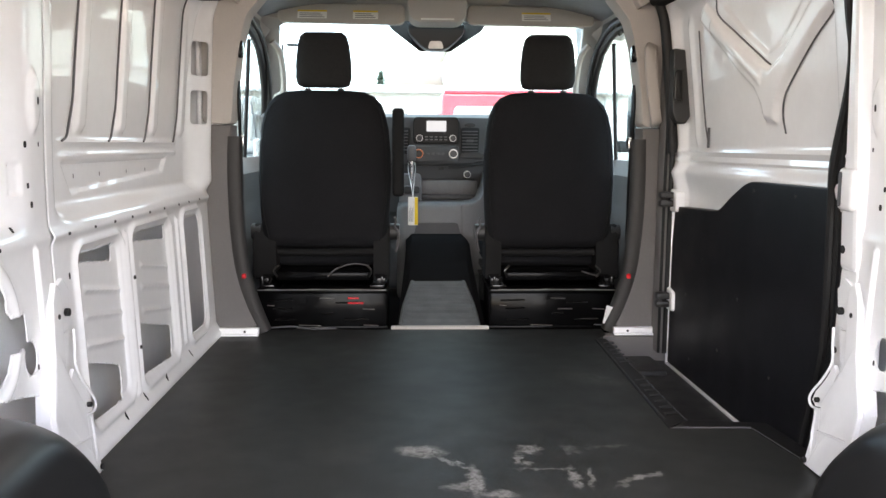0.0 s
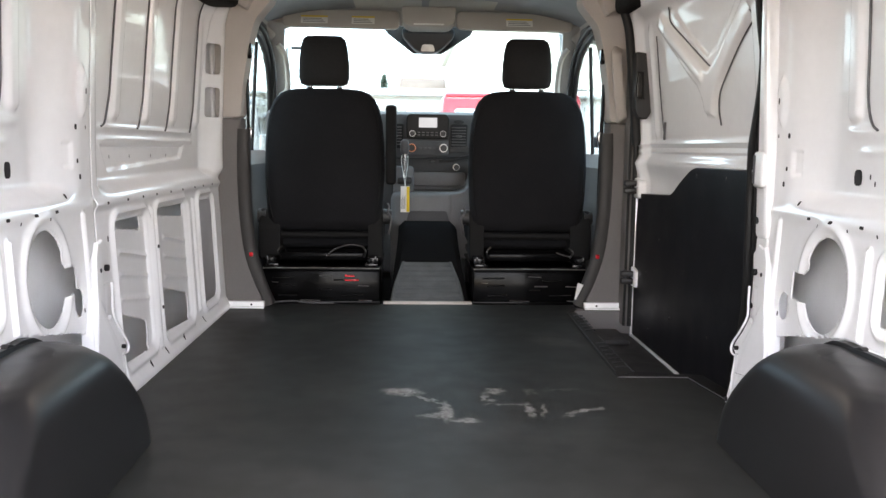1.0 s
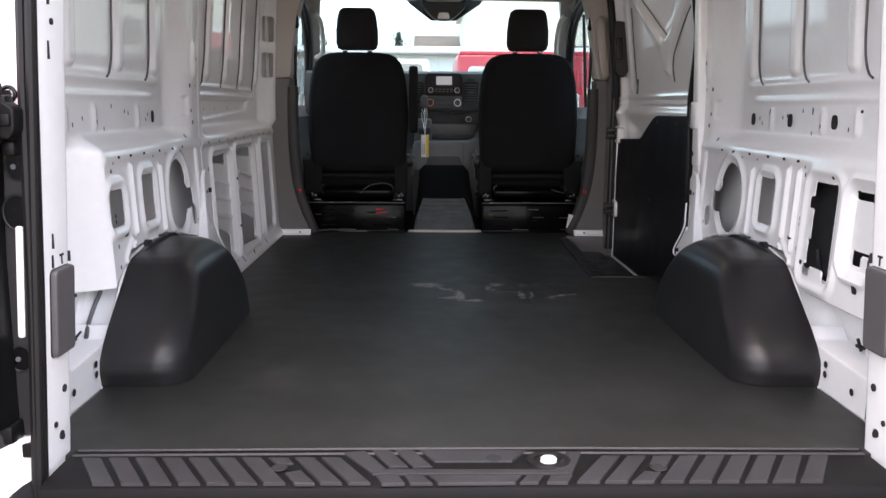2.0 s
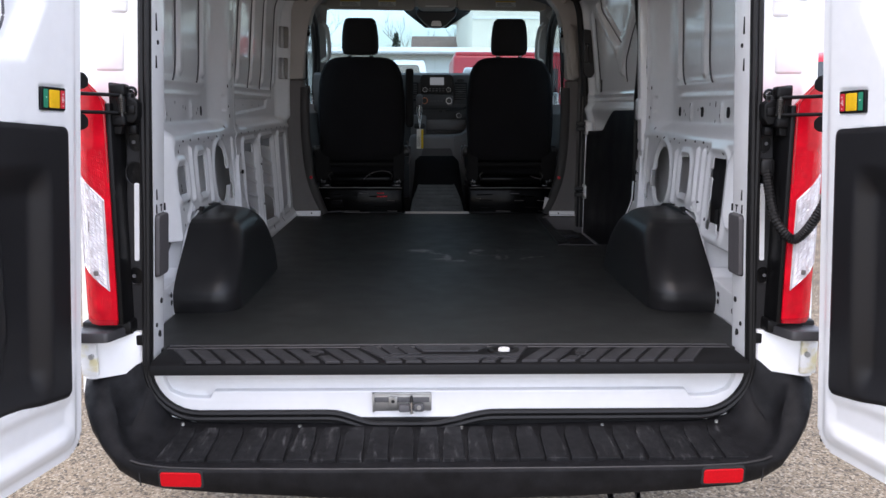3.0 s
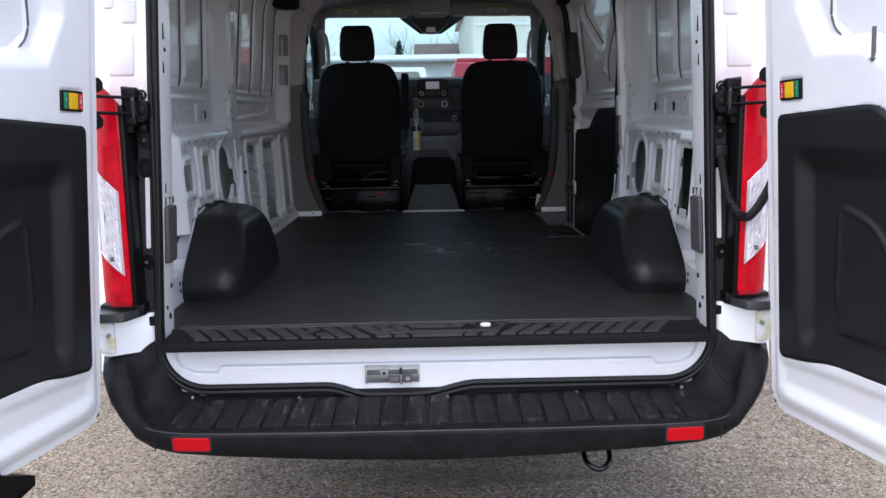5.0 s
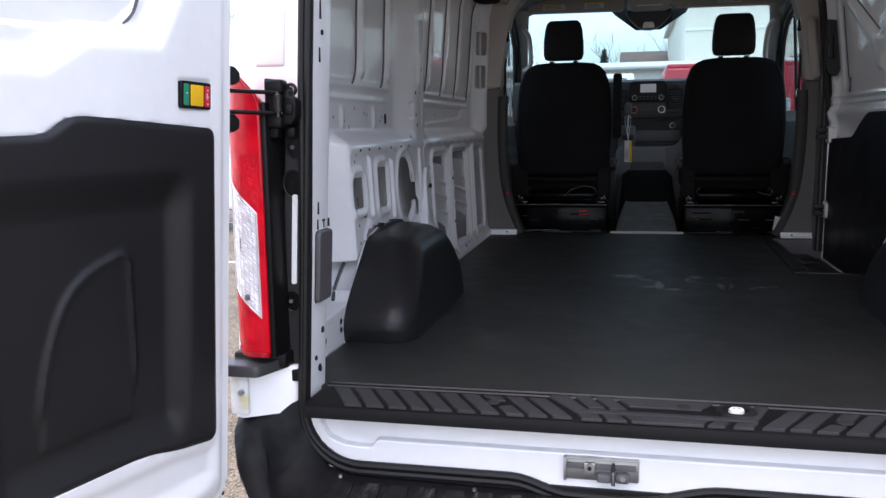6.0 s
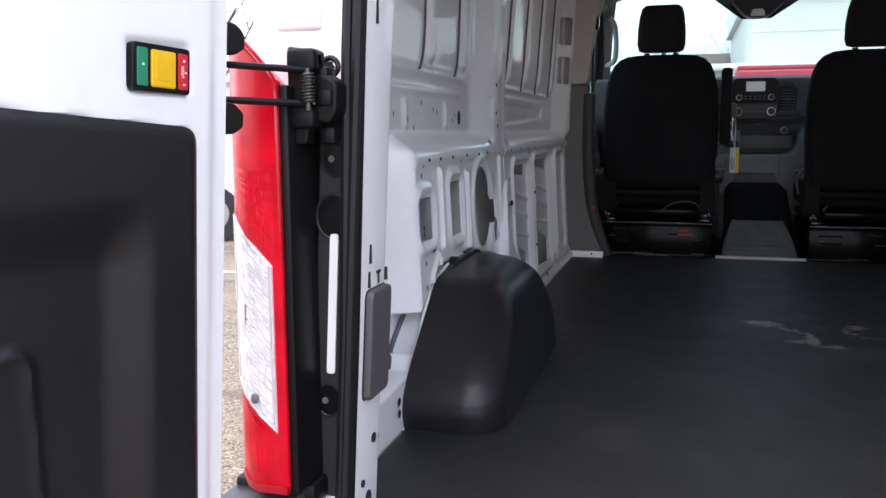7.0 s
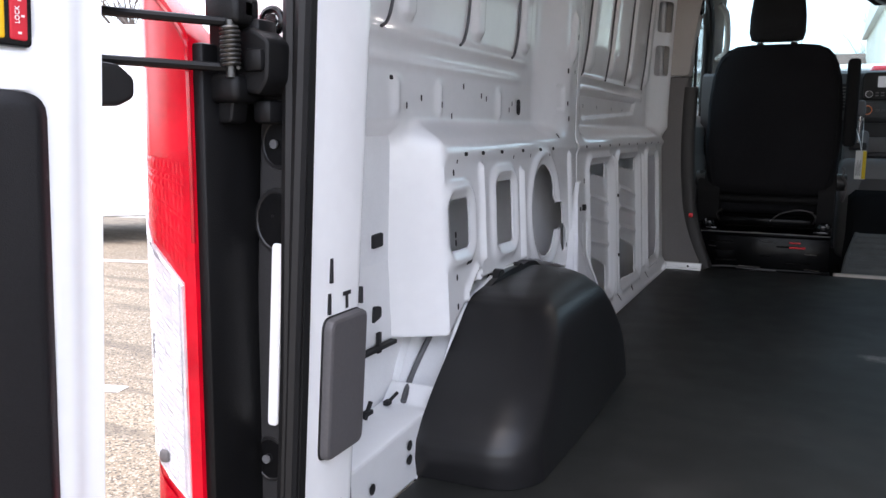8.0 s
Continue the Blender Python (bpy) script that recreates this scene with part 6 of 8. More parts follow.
# ---------------------------------------------------------------- wheel covers
def wheel_cover(s):
    f = s > 0
    c = thing("wheel_cover", (s * 0.8, 0.97, FLOOR), "satin black moulded plastic wheel arch cover", "wheel cover", "wheel covers")
    # rear and front ends of the plan at each height above the floor
    hz = [0.0, 0.035, 0.065, 0.095, 0.132, 0.180, 0.220, 0.248, 0.264, 0.274, 0.281, 0.286]
    rear = [0.566, 0.558, 0.562, 0.584, 0.624, 0.686, 0.738, 0.772, 0.795, 0.822, 0.880, 0.975]
    fore = [1.412, 1.410, 1.404, 1.392, 1.370, 1.332, 1.296, 1.266, 1.244, 1.218, 1.180, 1.130]
    rings = []
    for k in range(49):
        t = math.sin(math.pi / 2 * k / 48)
        z = 0.286 * t
        y0, y1 = float(np.interp(z, hz, rear)), float(np.interp(z, hz, fore))
        # inner flank leans and rounds over into the crown
        xin = -0.682 - 0.05 * z - 0.030 * max(0.0, (z - 0.10) / 0.186) ** 2 - 0.060 * max(0.0, (z - 0.17) / 0.116) ** 5
        r0 = min(0.085 - 0.06 * z, 0.45 * (y1 - y0), 0.85 * (0.888 + xin))
        r1 = min(0.095 + 0.15 * z, 0.45 * (y1 - y0), 0.85 * (0.888 + xin))
        ring = [(-0.888, y0, FLOOR + 0.002 + z)]
        for q in range(11):
            a = math.pi / 2 * q / 10
            ring.append((xin - r0 + r0 * math.sin(a), y0 + r0 - r0 * math.cos(a), FLOOR + 0.002 + z))
        for q in range(1, 6):
            ring.append((xin + 0.004 * math.sin(math.pi * q / 6), y0 + r0 + (y1 - r1 - y0 - r0) * q / 6, FLOOR + 0.002 + z))
        for q in range(11):
            a = math.pi / 2 * q / 10
            ring.append((xin - r1 + r1 * math.cos(a), y1 - r1 + r1 * math.sin(a), FLOOR + 0.002 + z))
        ring.append((-0.888, y1, FLOOR + 0.002 + z))
        rings.append(ring)
    bm = rings_mesh(rings, closed=False, caps=False)
    bm.verts.ensure_lookup_table()
    m = len(rings[0])
    bm.faces.new([bm.verts[(len(rings) - 1) * m + q] for q in range(m)])
    bmesh.ops.recalc_face_normals(bm, faces=list(bm.faces))
    part("cover", bm, SATIN, c, flip=f, angle=60)
    fy = np.array([0.575, 0.60, 0.66, 0.712, 0.795, 0.928, 1.05, 1.18, 1.30, 1.39, 1.45])
    fh = np.array([0.705, 0.735, 0.815, 0.891, 0.962, 0.998, 1.004, 0.985, 0.93, 0.84, 0.73])
    fl = smooth_path([(-0.886, float(a), float(b)) for a, b in zip(fy, fh)], 5)
    fl = [tuple(p) for p in fl]
    part("flange", sweep(fl, [(-0.014, -0.008), (0.014, -0.008), (0.014, 0.012), (0.004, 0.018), (-0.014, 0.012)], up=(1, 0, 0)), SATIN, c, flip=f)
    part("white_lip", tube([(x - 0.006, 1.0 + (y - 1.0) * 1.028, z + 0.012) for x, y, z in fl], 0.0055, 6), WHITE, c, "white body flange edge", flip=f)
    # two dark tabs with a pale notch between them
    for tab in ([(0.845, 0.985), (0.875, 0.996), (0.915, 1.006), (0.944, 1.026), (0.962, 1.026), (0.975, 1.004), (0.985, 0.980)],
                [(1.030, 0.975), (1.040, 0.996), (1.052, 1.016), (1.075, 1.024), (1.095, 1.016), (1.130, 1.019), (1.185, 1.012), (1.225, 0.996), (1.245, 0.965)]):
        part("tab", slab(rounded(tab, 0.006, 3), lambda u, v, w: (w, u, v), -0.900, -0.876, 0.002), SATIN, c, "black moulded tab", flip=f)


wheel_cover(-1)
wheel_cover(1)

# ---------------------------------------------------------------- sliding door, closed
def slide_out(y, z):
    return 0.945 - 0.13 * np.maximum(0, z - 1.42) ** 1.25 - 0.9 * np.maximum(0, z - 1.93) ** 1.6


def slide_relief(y, z):
    h = 0 * y
    frame_d = sd_box(y, z, 2.34, 1.32, 0.60, 0.68, 0.10)
    h = h + 0.030 * ease(frame_d, -0.05, 0.0)
    rib = sd_poly(y, z, [(2.70, 1.905), (2.376, 1.693), (2.277, 1.640), (2.236, 1.591), (2.220, 1.545), (2.136, 1.535), (2.110, 1.594), (2.062, 1.646), (1.896, 1.752), (1.68, 1.862), (1.80, 1.915), (2.093, 1.730), (2.159, 1.706), (2.206, 1.722), (2.399, 1.822), (2.560, 1.912), (2.62, 1.96)])
    h = h + raised(rib, 0.016, 0.020)
    h = h + raised(sd_line(y, z, (2.56, 1.865), (2.22, 1.675), 0.022), 0.006, 0.012)
    h = h + raised(sd_poly(y, z, [(2.50, 1.925), (2.36, 1.83), (2.19, 1.735), (2.10, 1.755), (1.86, 1.92), (2.0, 2.01), (2.4, 2.01)]), -0.006, 0.012)
    h = h + 0.008 * np.exp(-((z - 1.455) / 0.010) ** 2) + 0.006 * np.exp(-((z - 1.425) / 0.008) ** 2)
    h = h + 0.024 * ease(1.42 - z, 0, 0.05) * ease(z, 1.28, 1.40)
    h = h + 0.012 * np.exp(-((y - 2.80) / 0.018) ** 2) * ease(z, 1.45, 1.52) * (1 - ease(z, 1.88, 1.95))
    return h


sd = thing("sliding_door", (0.95, 2.35, 0.58), "white sliding side door, closed, with a black lower trim board", "door")
sdp = part("inner_panel", pressed(1.66, 2.99, 0.585, 2.03, 0.008, lambda y, z, h: (-(slide_out(y, z) - h), y, z), slide_relief), WHITE, sd, flip=True)
part("outer_panel", box((0.985, 1.64, 0.40), (1.005, 3.02, 1.45), 0.006), WHITE, sd)
BOARD = rounded([(2.965, 0.625), (2.965, 1.10), (2.94, 1.245), (2.50, 1.262), (2.40, 1.315), (2.29, 1.362), (2.24, 1.372), (1.70, 1.376), (1.70, 0.625)], [0.01, 0.01, 0.02, 0.04, 0.03, 0.04, 0.02, 0.01, 0.01], 4)
part("trim_board", slab(BOARD, lambda u, v, w: (w, u, v), 0.955, 0.908, 0.004), TRIMBOARD, sd, "black trim board", angle=30)
for y, z in ((2.62, 1.08), (2.30, 1.0), (2.78, 0.93), (2.45, 0.80), (2.05, 0.82), (2.72, 0.70), (1.95, 1.345), (2.22, 1.345), (2.88, 1.22)):
    part("fastener", cyl((0.909, y, z), (0.9055, y, z), 0.007, 0.005, seg=10), PLASTIC, sd)
part("bottom_edge", box((0.903, 1.72, 0.614), (0.95, 2.98, 0.625), 0.003), WHITE, sd)
part("front_edge", box((0.903, 2.962, 0.60), (0.95, 2.985, 1.30), 0.008), WHITE, sd)
for z in (1.27, 0.885):
    part("roller_tab", slab(rounded([(2.90, z - 0.045), (2.985, z - 0.045), (2.985, z + 0.045), (2.90, z + 0.03)], 0.015), lambda u, v, w: (w, u, v), 0.93, 0.895, 0.006), WHITE, sd)
V = [(2.531, 1.955), (2.530, 1.902), (2.397, 1.828), (2.204, 1.727), (2.165, 1.709)]
W = [(2.705, 1.50), (2.719, 1.563), (2.726, 1.711), (2.718, 1.875)]
ARM = [(1.75, 1.822), (1.896, 1.750), (2.051, 1.646), (2.091, 1.605), (2.102, 1.560), (2.088, 1.512)]
for line in (V, W, ARM):
    pts = [(float(slide_out(np.array([a]), np.array([b]))[0] - slide_relief(np.array([a]), np.array([b]))[0]) - 0.003, a, b) for a, b in smooth_uv(line)]
    part("sealer_bead", tube(pts, 0.0026, 6), SEALER, sd, "dark sealer bead")
part("drain_slot", box((0.928, 2.68, 1.47), (0.936, 2.688, 1.54), 0.002), SEALER, sd)
hnd = part("grab_latch", slab(rounded([(0.860, 1.835), (0.915, 1.828), (0.940, 1.770), (0.945, 1.605), (0.915, 1.556), (0.880, 1.565), (0.865, 1.60)], 0.010), lambda u, v, w: (u, w, v), 2.955, 2.885, 0.005), PLASTIC, sd, "black door latch housing")
part("pull", slab(rounded([(0.868, 1.645), (0.893, 1.645), (0.893, 1.752), (0.868, 1.752)], 0.006), lambda u, v, w: (u, w, v), 2.90, 2.878, 0.002), GLOSSBLACK, hnd, "glossy inset pull")
part("pull_frame", tube([(0.864, 2.884, 1.64), (0.898, 2.884, 1.64), (0.898, 2.884, 1.757), (0.864, 2.884, 1.757)], 0.003, 6, True), PLASTIC, hnd)

sseal = thing("side_door_seal", (0.9, 1.75, 0.62), "black rubber seal along the rear edge of the sliding door", "seal")
SIDE_SEAL = [(0.905, 1.850, 0.64), (0.904, 1.800, 0.80), (0.902, 1.752, 0.95), (0.900, 1.738, 1.05), (0.896, 1.732, 1.22), (0.894, 1.734, 1.38), (0.892, 1.728, 1.44), (0.890, 1.706, 1.51), (0.886, 1.680, 1.57), (0.880, 1.655, 1.63), (0.872, 1.640, 1.70), (0.862, 1.650, 1.80), (0.845, 1.670, 2.02)]
part("lip", tube(smooth_path(SIDE_SEAL, 5), 0.011, 8), RUBBER, sseal)
part("carrier", tube(smooth_path([(x + 0.013, y - 0.010, z) for x, y, z in SIDE_SEAL], 5), 0.009, 8), RUBBER, sseal)

# front door post of the sliding door: channel and seal
bpost = part("channel_post", box((0.866, 2.978, 0.66), (0.915, 3.05, 2.08), 0.006), DARKTRIM)
part("upper_seal", tube(smooth_path([(0.893, 2.955, 1.45), (0.884, 2.955, 1.56), (0.862, 2.955, 1.78), (0.843, 2.955, 1.94), (0.80, 2.955, 2.06)], 8), 0.020, 10), RUBBER, bpost, "black upper seal")
tagged(bpost, "dark grey channel beside the sliding door", "post", kind="structure")
part("seal_strip", tube([(0.874, 2.976, 0.66), (0.874, 2.976, 1.2), (0.876, 2.976, 1.6), (0.880, 2.976, 2.06)], 0.006, 8), RUBBER, bpost, "black seal strip")
part("seal_strip", tube([(0.897, 2.972, 0.66), (0.897, 2.972, 1.2), (0.897, 2.972, 1.6), (0.900, 2.972, 2.06)], 0.010, 8), RUBBER, bpost, "black seal strip")
for z in (1.272, 0.880):
    part("clip", join(box((0.845, 2.925, z - 0.028), (0.91, 2.965, z - 0.004), 0.006), box((0.845, 2.925, z + 0.004), (0.91, 2.965, z + 0.028), 0.006), box((0.855, 2.935, z - 0.03), (0.875, 2.962, z + 0.03), 0.004)), PLASTIC, bpost, "black roller clip")


# ---------------------------------------------------------------- cab
cabfloor = part("cab_floor", box((-0.95, 3.10, 0.60), (0.95, 5.05, 0.665), 0.004), VINYL)
tagged(cabfloor, "black cab floor covering", "floor", kind="structure")
for s in (-1, 1):
    right = s > 0
    side = "right" if right else "left"
    inner = [(p.x, p.y) for p in smooth_path([(-0.722, 0.755, 0), (-0.752, 0.83, 0), (-0.785, 0.95, 0), (-0.802, 1.10, 0), (-0.808, 1.35, 0), (-0.802, 1.545, 0)], 6)]
    low = [(-0.912, 0.735), (-0.735, 0.735)] + inner + [(-0.912, 1.545)]
    upr = [(-0.912, 1.548), (-0.802, 1.548), (-0.790, 1.68), (-0.765, 1.85), (-0.735, 1.96), (-0.66, 2.05), (-0.66, 2.13), (-0.905, 2.13)]
    bp_ = part("cab_pillar_" + side, slab(low, lambda u, v, w: (u, w, v), 3.17, 3.058, 0.008), DARKTRIM, flip=right)
    tagged(bp_, "dark and warm grey plastic trim of the cab door pillar", "pillar", kind="structure")
    part("upper_trim", slab(rounded(upr, 0.020, 4), lambda u, v, w: (u, w, v), 3.17, 3.056, 0.005), GREIGE, bp_, "warm grey upper trim", flip=right)
    part("edge_trim", sweep(smooth_path([(-0.700, 3.10, 0.725), (-0.735, 3.09, 0.82), (-0.772, 3.085, 0.95), (-0.790, 3.08, 1.12), (-0.797, 3.08, 1.30), (-0.797, 3.085, 1.50)], 10), [(0.030 * math.copysign(abs(math.cos(a)) ** 0.7, math.cos(a)), 0.032 * math.copysign(abs(math.sin(a)) ** 0.7, math.sin(a))) for a in [2 * math.pi * i / 16 for i in range(16)]], up=(0, 1, 0)), EDGETRIM, bp_, "charcoal edge trim", flip=right)
    part("corner_gusset", slab(rounded([(-0.838, 2.042), (-0.764, 1.995), (-0.676, 2.165), (-0.735, 2.165)], 0.012, 3), lambda u, v, w: (u, w, v), 3.07, 3.004, 0.010), GREIGE, bp_, "warm grey corner gusset", flip=right)
    part("overhead_corner", join(slab(rounded([(-0.925, 2.165), (-0.925, 1.985), (-0.842, 2.030), (-0.745, 2.165)], 0.015, 3), lambda u, v, w: (u, w, v), 3.05, 2.985, 0.012), box((-0.93, 2.74, 1.995), (-0.785, 3.0, 2.165), 0.03, 3)), VINYL, bp_, "charcoal corner cover under the roof", flip=right)
    part("release_lamp", pillow((-0.775, 3.045, 0.945), (-0.757, 3.065, 0.965), 0.6, 12, 8), REDTAB, bp_, "small red tab", flip=right)
    # front door with its window
    opening = [(3.16, 1.375), (3.14, 1.75), (3.25, 1.97), (3.45, 2.015), (3.72, 2.02), (3.92, 1.995), (4.10, 1.945), (4.25, 1.86), (4.36, 1.755), (4.43, 1.62), (4.47, 1.48), (4.47, 1.375)]
    fd = part("door_front_" + side, pressed(3.08, 4.60, 0.55, 2.14, 0.02, lambda y, z, h: (-(0.935 - 0.10 * np.maximum(0, z - 1.4) - h), y, z), lambda y, z: 0.05 * ease(1.38 - z, 0, 0.06) + 0.012 * ease(y, 3.3, 3.4) * ease(1.2 - z, 0, 0.05),
              lambda y, z: sd_poly(y, z, opening)), DARKTRIM, flip=right)
    thicken(fd, 0.03, 1)
    tagged(fd, "grey trimmed front cab door with a black window frame", "door", kind="structure")
    fr = [(-(0.925 - 0.10 * max(0, z - 1.4)), y, z) for y, z in opening]
    part("window_frame", tube([Vector(p) for p in fr], 0.020, 8, True), RUBBER, fd, "black window frame", flip=right)
    part("inner_seal", tube([Vector((x + 0.03, y * 1.0 - 0.02, z + (0.02 if z > 1.5 else 0))) for x, y, z in fr[1:11]], 0.014, 8), RUBBER, fd, "black door seal", flip=right)
    part("window_pane", slab(opening, lambda u, v, w: (w - (-0.10) * max(0, v - 1.4), u, v), -0.945, -0.941), GLASS, fd, "clear side glass", flip=right).visible_shadow = False
    part("quarter_bar", tube([(-0.932, 3.98, 1.38), (-0.882, 3.90, 1.97)], 0.010, 8), RUBBER, fd, flip=right)
    # A pillar
    ap = part("windscreen_pillar_" + side, sweep(smooth_path([(-0.80, 3.95, 2.12), (-0.83, 4.15, 2.02), (-0.875, 4.50, 1.78), (-0.925, 4.95, 1.45)], 6), [(-0.055, -0.04), (0.055, -0.05), (0.055, 0.04), (0.0, 0.05), (-0.055, 0.03)]), HEADLINE, flip=right)
    tagged(ap, "warm grey windscreen pillar trim", "pillar", kind="structure")
    gh = part("grab_handle", tube(smooth_path([(-0.80, 4.08, 1.98), (-0.765, 4.12, 1.92), (-0.775, 4.28, 1.76), (-0.83, 4.36, 1.72)], 6), 0.016, 8), GREIGE, ap, "warm grey grab handle", flip=right)
    # seat belt
    belt = thing("seat_belt", (s * 0.80, 3.16, 0.8), "black seat belt hanging from the cab door pillar", "seat belt", "seat belts")
    part("anchor", pillow((-0.80, 3.06, 1.80), (-0.755, 3.12, 1.87), 0.5, 16, 10), GLOSSBLACK, belt, flip=right)
    part("webbing", sweep(smooth_path([(-0.785, 3.13, 1.83), (-0.79, 3.16, 1.60), (-0.795, 3.20, 1.30), (-0.80, 3.22, 0.90)], 5), [(-0.003, -0.022), (0.003, -0.022), (0.003, 0.022), (-0.003, 0.022)], up=(0, 1, 0)), VINYL, belt, flip=right)
    part("buckle_tongue", box((-0.80, 3.16, 1.46), (-0.775, 3.20, 1.51), 0.005), CHROME, belt, "bright metal tongue", flip=right)
    # outside mirror
    om = thing("door_mirror", (s * 1.12, 4.05, 1.45), "grey and black outside door mirror", "mirror", "door mirrors")
    part("mirror_shell", pillow((-1.20, 4.02, 1.42), (-1.02, 4.16, 1.78), 0.4, 24, 16), PLASTIC, om, flip=right)
    part("mirror_glass", slab(rounded([(-1.185, 1.52), (-1.04, 1.52), (-1.04, 1.76), (-1.185, 1.76)], 0.02), lambda u, v, w: (u, w, v), 4.03, 4.012), STEEL, om, flip=right)
    part("mirror_glass", slab(rounded([(-1.185, 1.44), (-1.04, 1.44), (-1.04, 1.505), (-1.185, 1.505)], 0.015), lambda u, v, w: (u, w, v), 4.03, 4.012), STEEL, om, flip=right)
    part("mirror_arm", box((-1.04, 4.06, 1.44), (-0.95, 4.12, 1.50), 0.012), PLASTIC, om, flip=right)

gh = thing("pillar_handle", (0.83, 3.03, 1.6), "long warm grey grab handle on the cab pillar", "grab handle")
part("bar", sweep(smooth_path([(0.825, 3.05, 1.86), (0.81, 3.015, 1.82), (0.822, 3.005, 1.68), (0.842, 3.02, 1.58), (0.85, 3.05, 1.56)], 6), rounded([(-0.022, -0.012), (0.022, -0.012), (0.022, 0.012), (-0.022, 0.012)], 0.008, 2), up=(0, 1, 0)), GREIGE, gh)

# headliner with visors and console
hl = part("headliner", pressed(-0.86, 0.86, 3.02, 4.06, 0.02, lambda x, y, h: (x, y, 2.160 - 0.13 * np.abs(x / 0.86) ** 12 - h),
                              lambda x, y: 0.028 * (1 - ease(y, 3.02, 3.10)) + 0.075 * ease(y, 3.95, 4.05) + 0.02 * raised(sd_box(x, y, 0, 3.45, 0.5, 0.25, 0.1), -1.0, 0.1)), HEADLINE)
thicken(hl, 0.012, 1)
tagged(hl, "warm grey moulded cab headliner", "headliner", kind="structure")
ov = part("overhead_panel", box((-0.86, 3.0, 2.10), (0.86, 3.035, 2.165), 0.008), HEADLINE)
tagged(ov, "warm grey rear edge of the headliner", "trim", kind="structure")
for x0, x1, stickers in ((-0.745, -0.135, ((-0.65, -0.51), (-0.385, -0.265))), (0.165, 0.785, ((0.43, 0.57),))):
    vs = thing("sun_visor", ((x0 + x1) / 2, 4.0, 2.06), "warm grey sun visor with printed warning labels, folded up", "visor", "sun visors")
    blade = part("blade", slab(rounded([(x0, 2.049), (x1, 2.043), (x1, 2.148), (x0, 2.150)], 0.035, 5), lambda u, v, w: (u, w + 0.5 * (v - 2.05), v), 3.915, 3.885, 0.010), GREIGE, vs)
    for a, b in stickers:
        big = (b - a) > 0.13
        lab = part("warning_label", slab([(a, 2.070), (b, 2.070), (b, 2.112), (a, 2.112)], lambda u, v, w: (u, w + 0.5 * (v - 2.05), v), 3.890, 3.8835), PRINT, blade, "pale printed label with a yellow head")
        part("label_head", slab([(a, 2.104), (b, 2.104), (b, 2.112), (a, 2.112)], lambda u, v, w: (u, w + 0.5 * (v - 2.05), v), 3.884, 3.8825), PRINTYELLOW, vs)
        for k in range(3):
            part("text_bar", slab([(a + 0.01, 2.076 + 0.009 * k), (b - 0.012 - 0.01 * k, 2.076 + 0.009 * k), (b - 0.012 - 0.01 * k, 2.079 + 0.009 * k), (a + 0.01, 2.079 + 0.009 * k)], lambda u, v, w: (u, w + 0.5 * (v - 2.05), v), 3.884, 3.8828), PAD, vs)
con = thing("overhead_console", (0.02, 3.95, 2.05), "warm grey overhead console between the visors", "console")
part("shell", slab(rounded([(-0.125, 2.16), (0.165, 2.16), (0.155, 2.075), (0.12, 2.055), (-0.08, 2.055), (-0.115, 2.075)], 0.02), lambda u, v, w: (u, w, v), 4.05, 3.86, 0.008), HEADLINE, con)
part("lens", box((-0.06, 3.856, 2.065), (0.10, 3.865, 2.073), 0.003), PRINT, con)
mir = thing("interior_mirror", (0.02, 4.2, 1.95), "black mirror and sensor housing at the windscreen top", "mirror")
part("housing", slab(rounded([(-0.125, 2.085), (0.17, 2.085), (0.165, 2.035), (0.09, 1.965), (0.055, 1.950), (-0.015, 1.950), (-0.05, 1.965), (-0.12, 2.035)], 0.02), lambda u, v, w: (u, w, v), 4.20, 4.11, 0.012), PLASTIC, mir)
part("sensor_lens", slab(rounded([(-0.02, 1.958), (0.06, 1.958), (0.05, 1.995), (-0.01, 1.995)], 0.01), lambda u, v, w: (u, w, v), 4.115, 4.105), STEEL, mir)
part("dark_frit", slab([(-0.27, 2.14), (0.31, 2.14), (0.26, 2.06), (0.10, 1.955), (-0.06, 1.955), (-0.20, 2.06)], lambda u, v, w: (u, w + 0.0, v), 4.22, 4.205), HOLE, mir)

ws = part("windscreen", slab([(-0.80, 0.0), (0.80, 0.0), (0.88, 1.0), (-0.88, 1.0)], lambda u, v, w: (u, 4.06 + 0.95 * v + w, 2.085 - 0.585 * v + w), 0.0, 0.005), GLASS, smooth=False)
ws.visible_shadow = False
tagged(ws, "clear windscreen glass", "window", kind="structure")
cowl = part("front_body", join(box((-1.0, 4.98, 0.30), (1.0, 5.04, 1.50), 0.02), box((-0.95, 5.0, 1.30), (0.95, 5.7, 1.42), 0.05, 3), box((-1.0, 4.58, 0.40), (-0.96, 5.1, 1.50), 0.02), box((0.96, 4.58, 0.40), (1.0, 5.1, 1.50), 0.02), box((-0.95, 5.62, 0.4), (0.95, 5.72, 1.38), 0.04, 3)), WHITE)
tagged(cowl, "white painted front of the van", "body", kind="structure")
under = part("underbody", box((-0.88, 0.14, 0.44), (0.88, 1.86, 0.50), 0.01), HOLE)
tagged(under, "dark underside of the van", "underbody", kind="structure")
part("underbody_front", box((-0.98, 1.86, 0.40), (0.98, 5.0, 0.49), 0.01), HOLE, under)

# the dashboard and what stands by it, drawn in towards the seats
CAB_FIT = Matrix.Translation((-0.0048, -0.072, 0.0852)) @ Matrix.Diagonal((0.94, 0.94, 0.94, 1))


def fitted(ob):
    ob.matrix_basis = CAB_FIT @ ob.matrix_basis


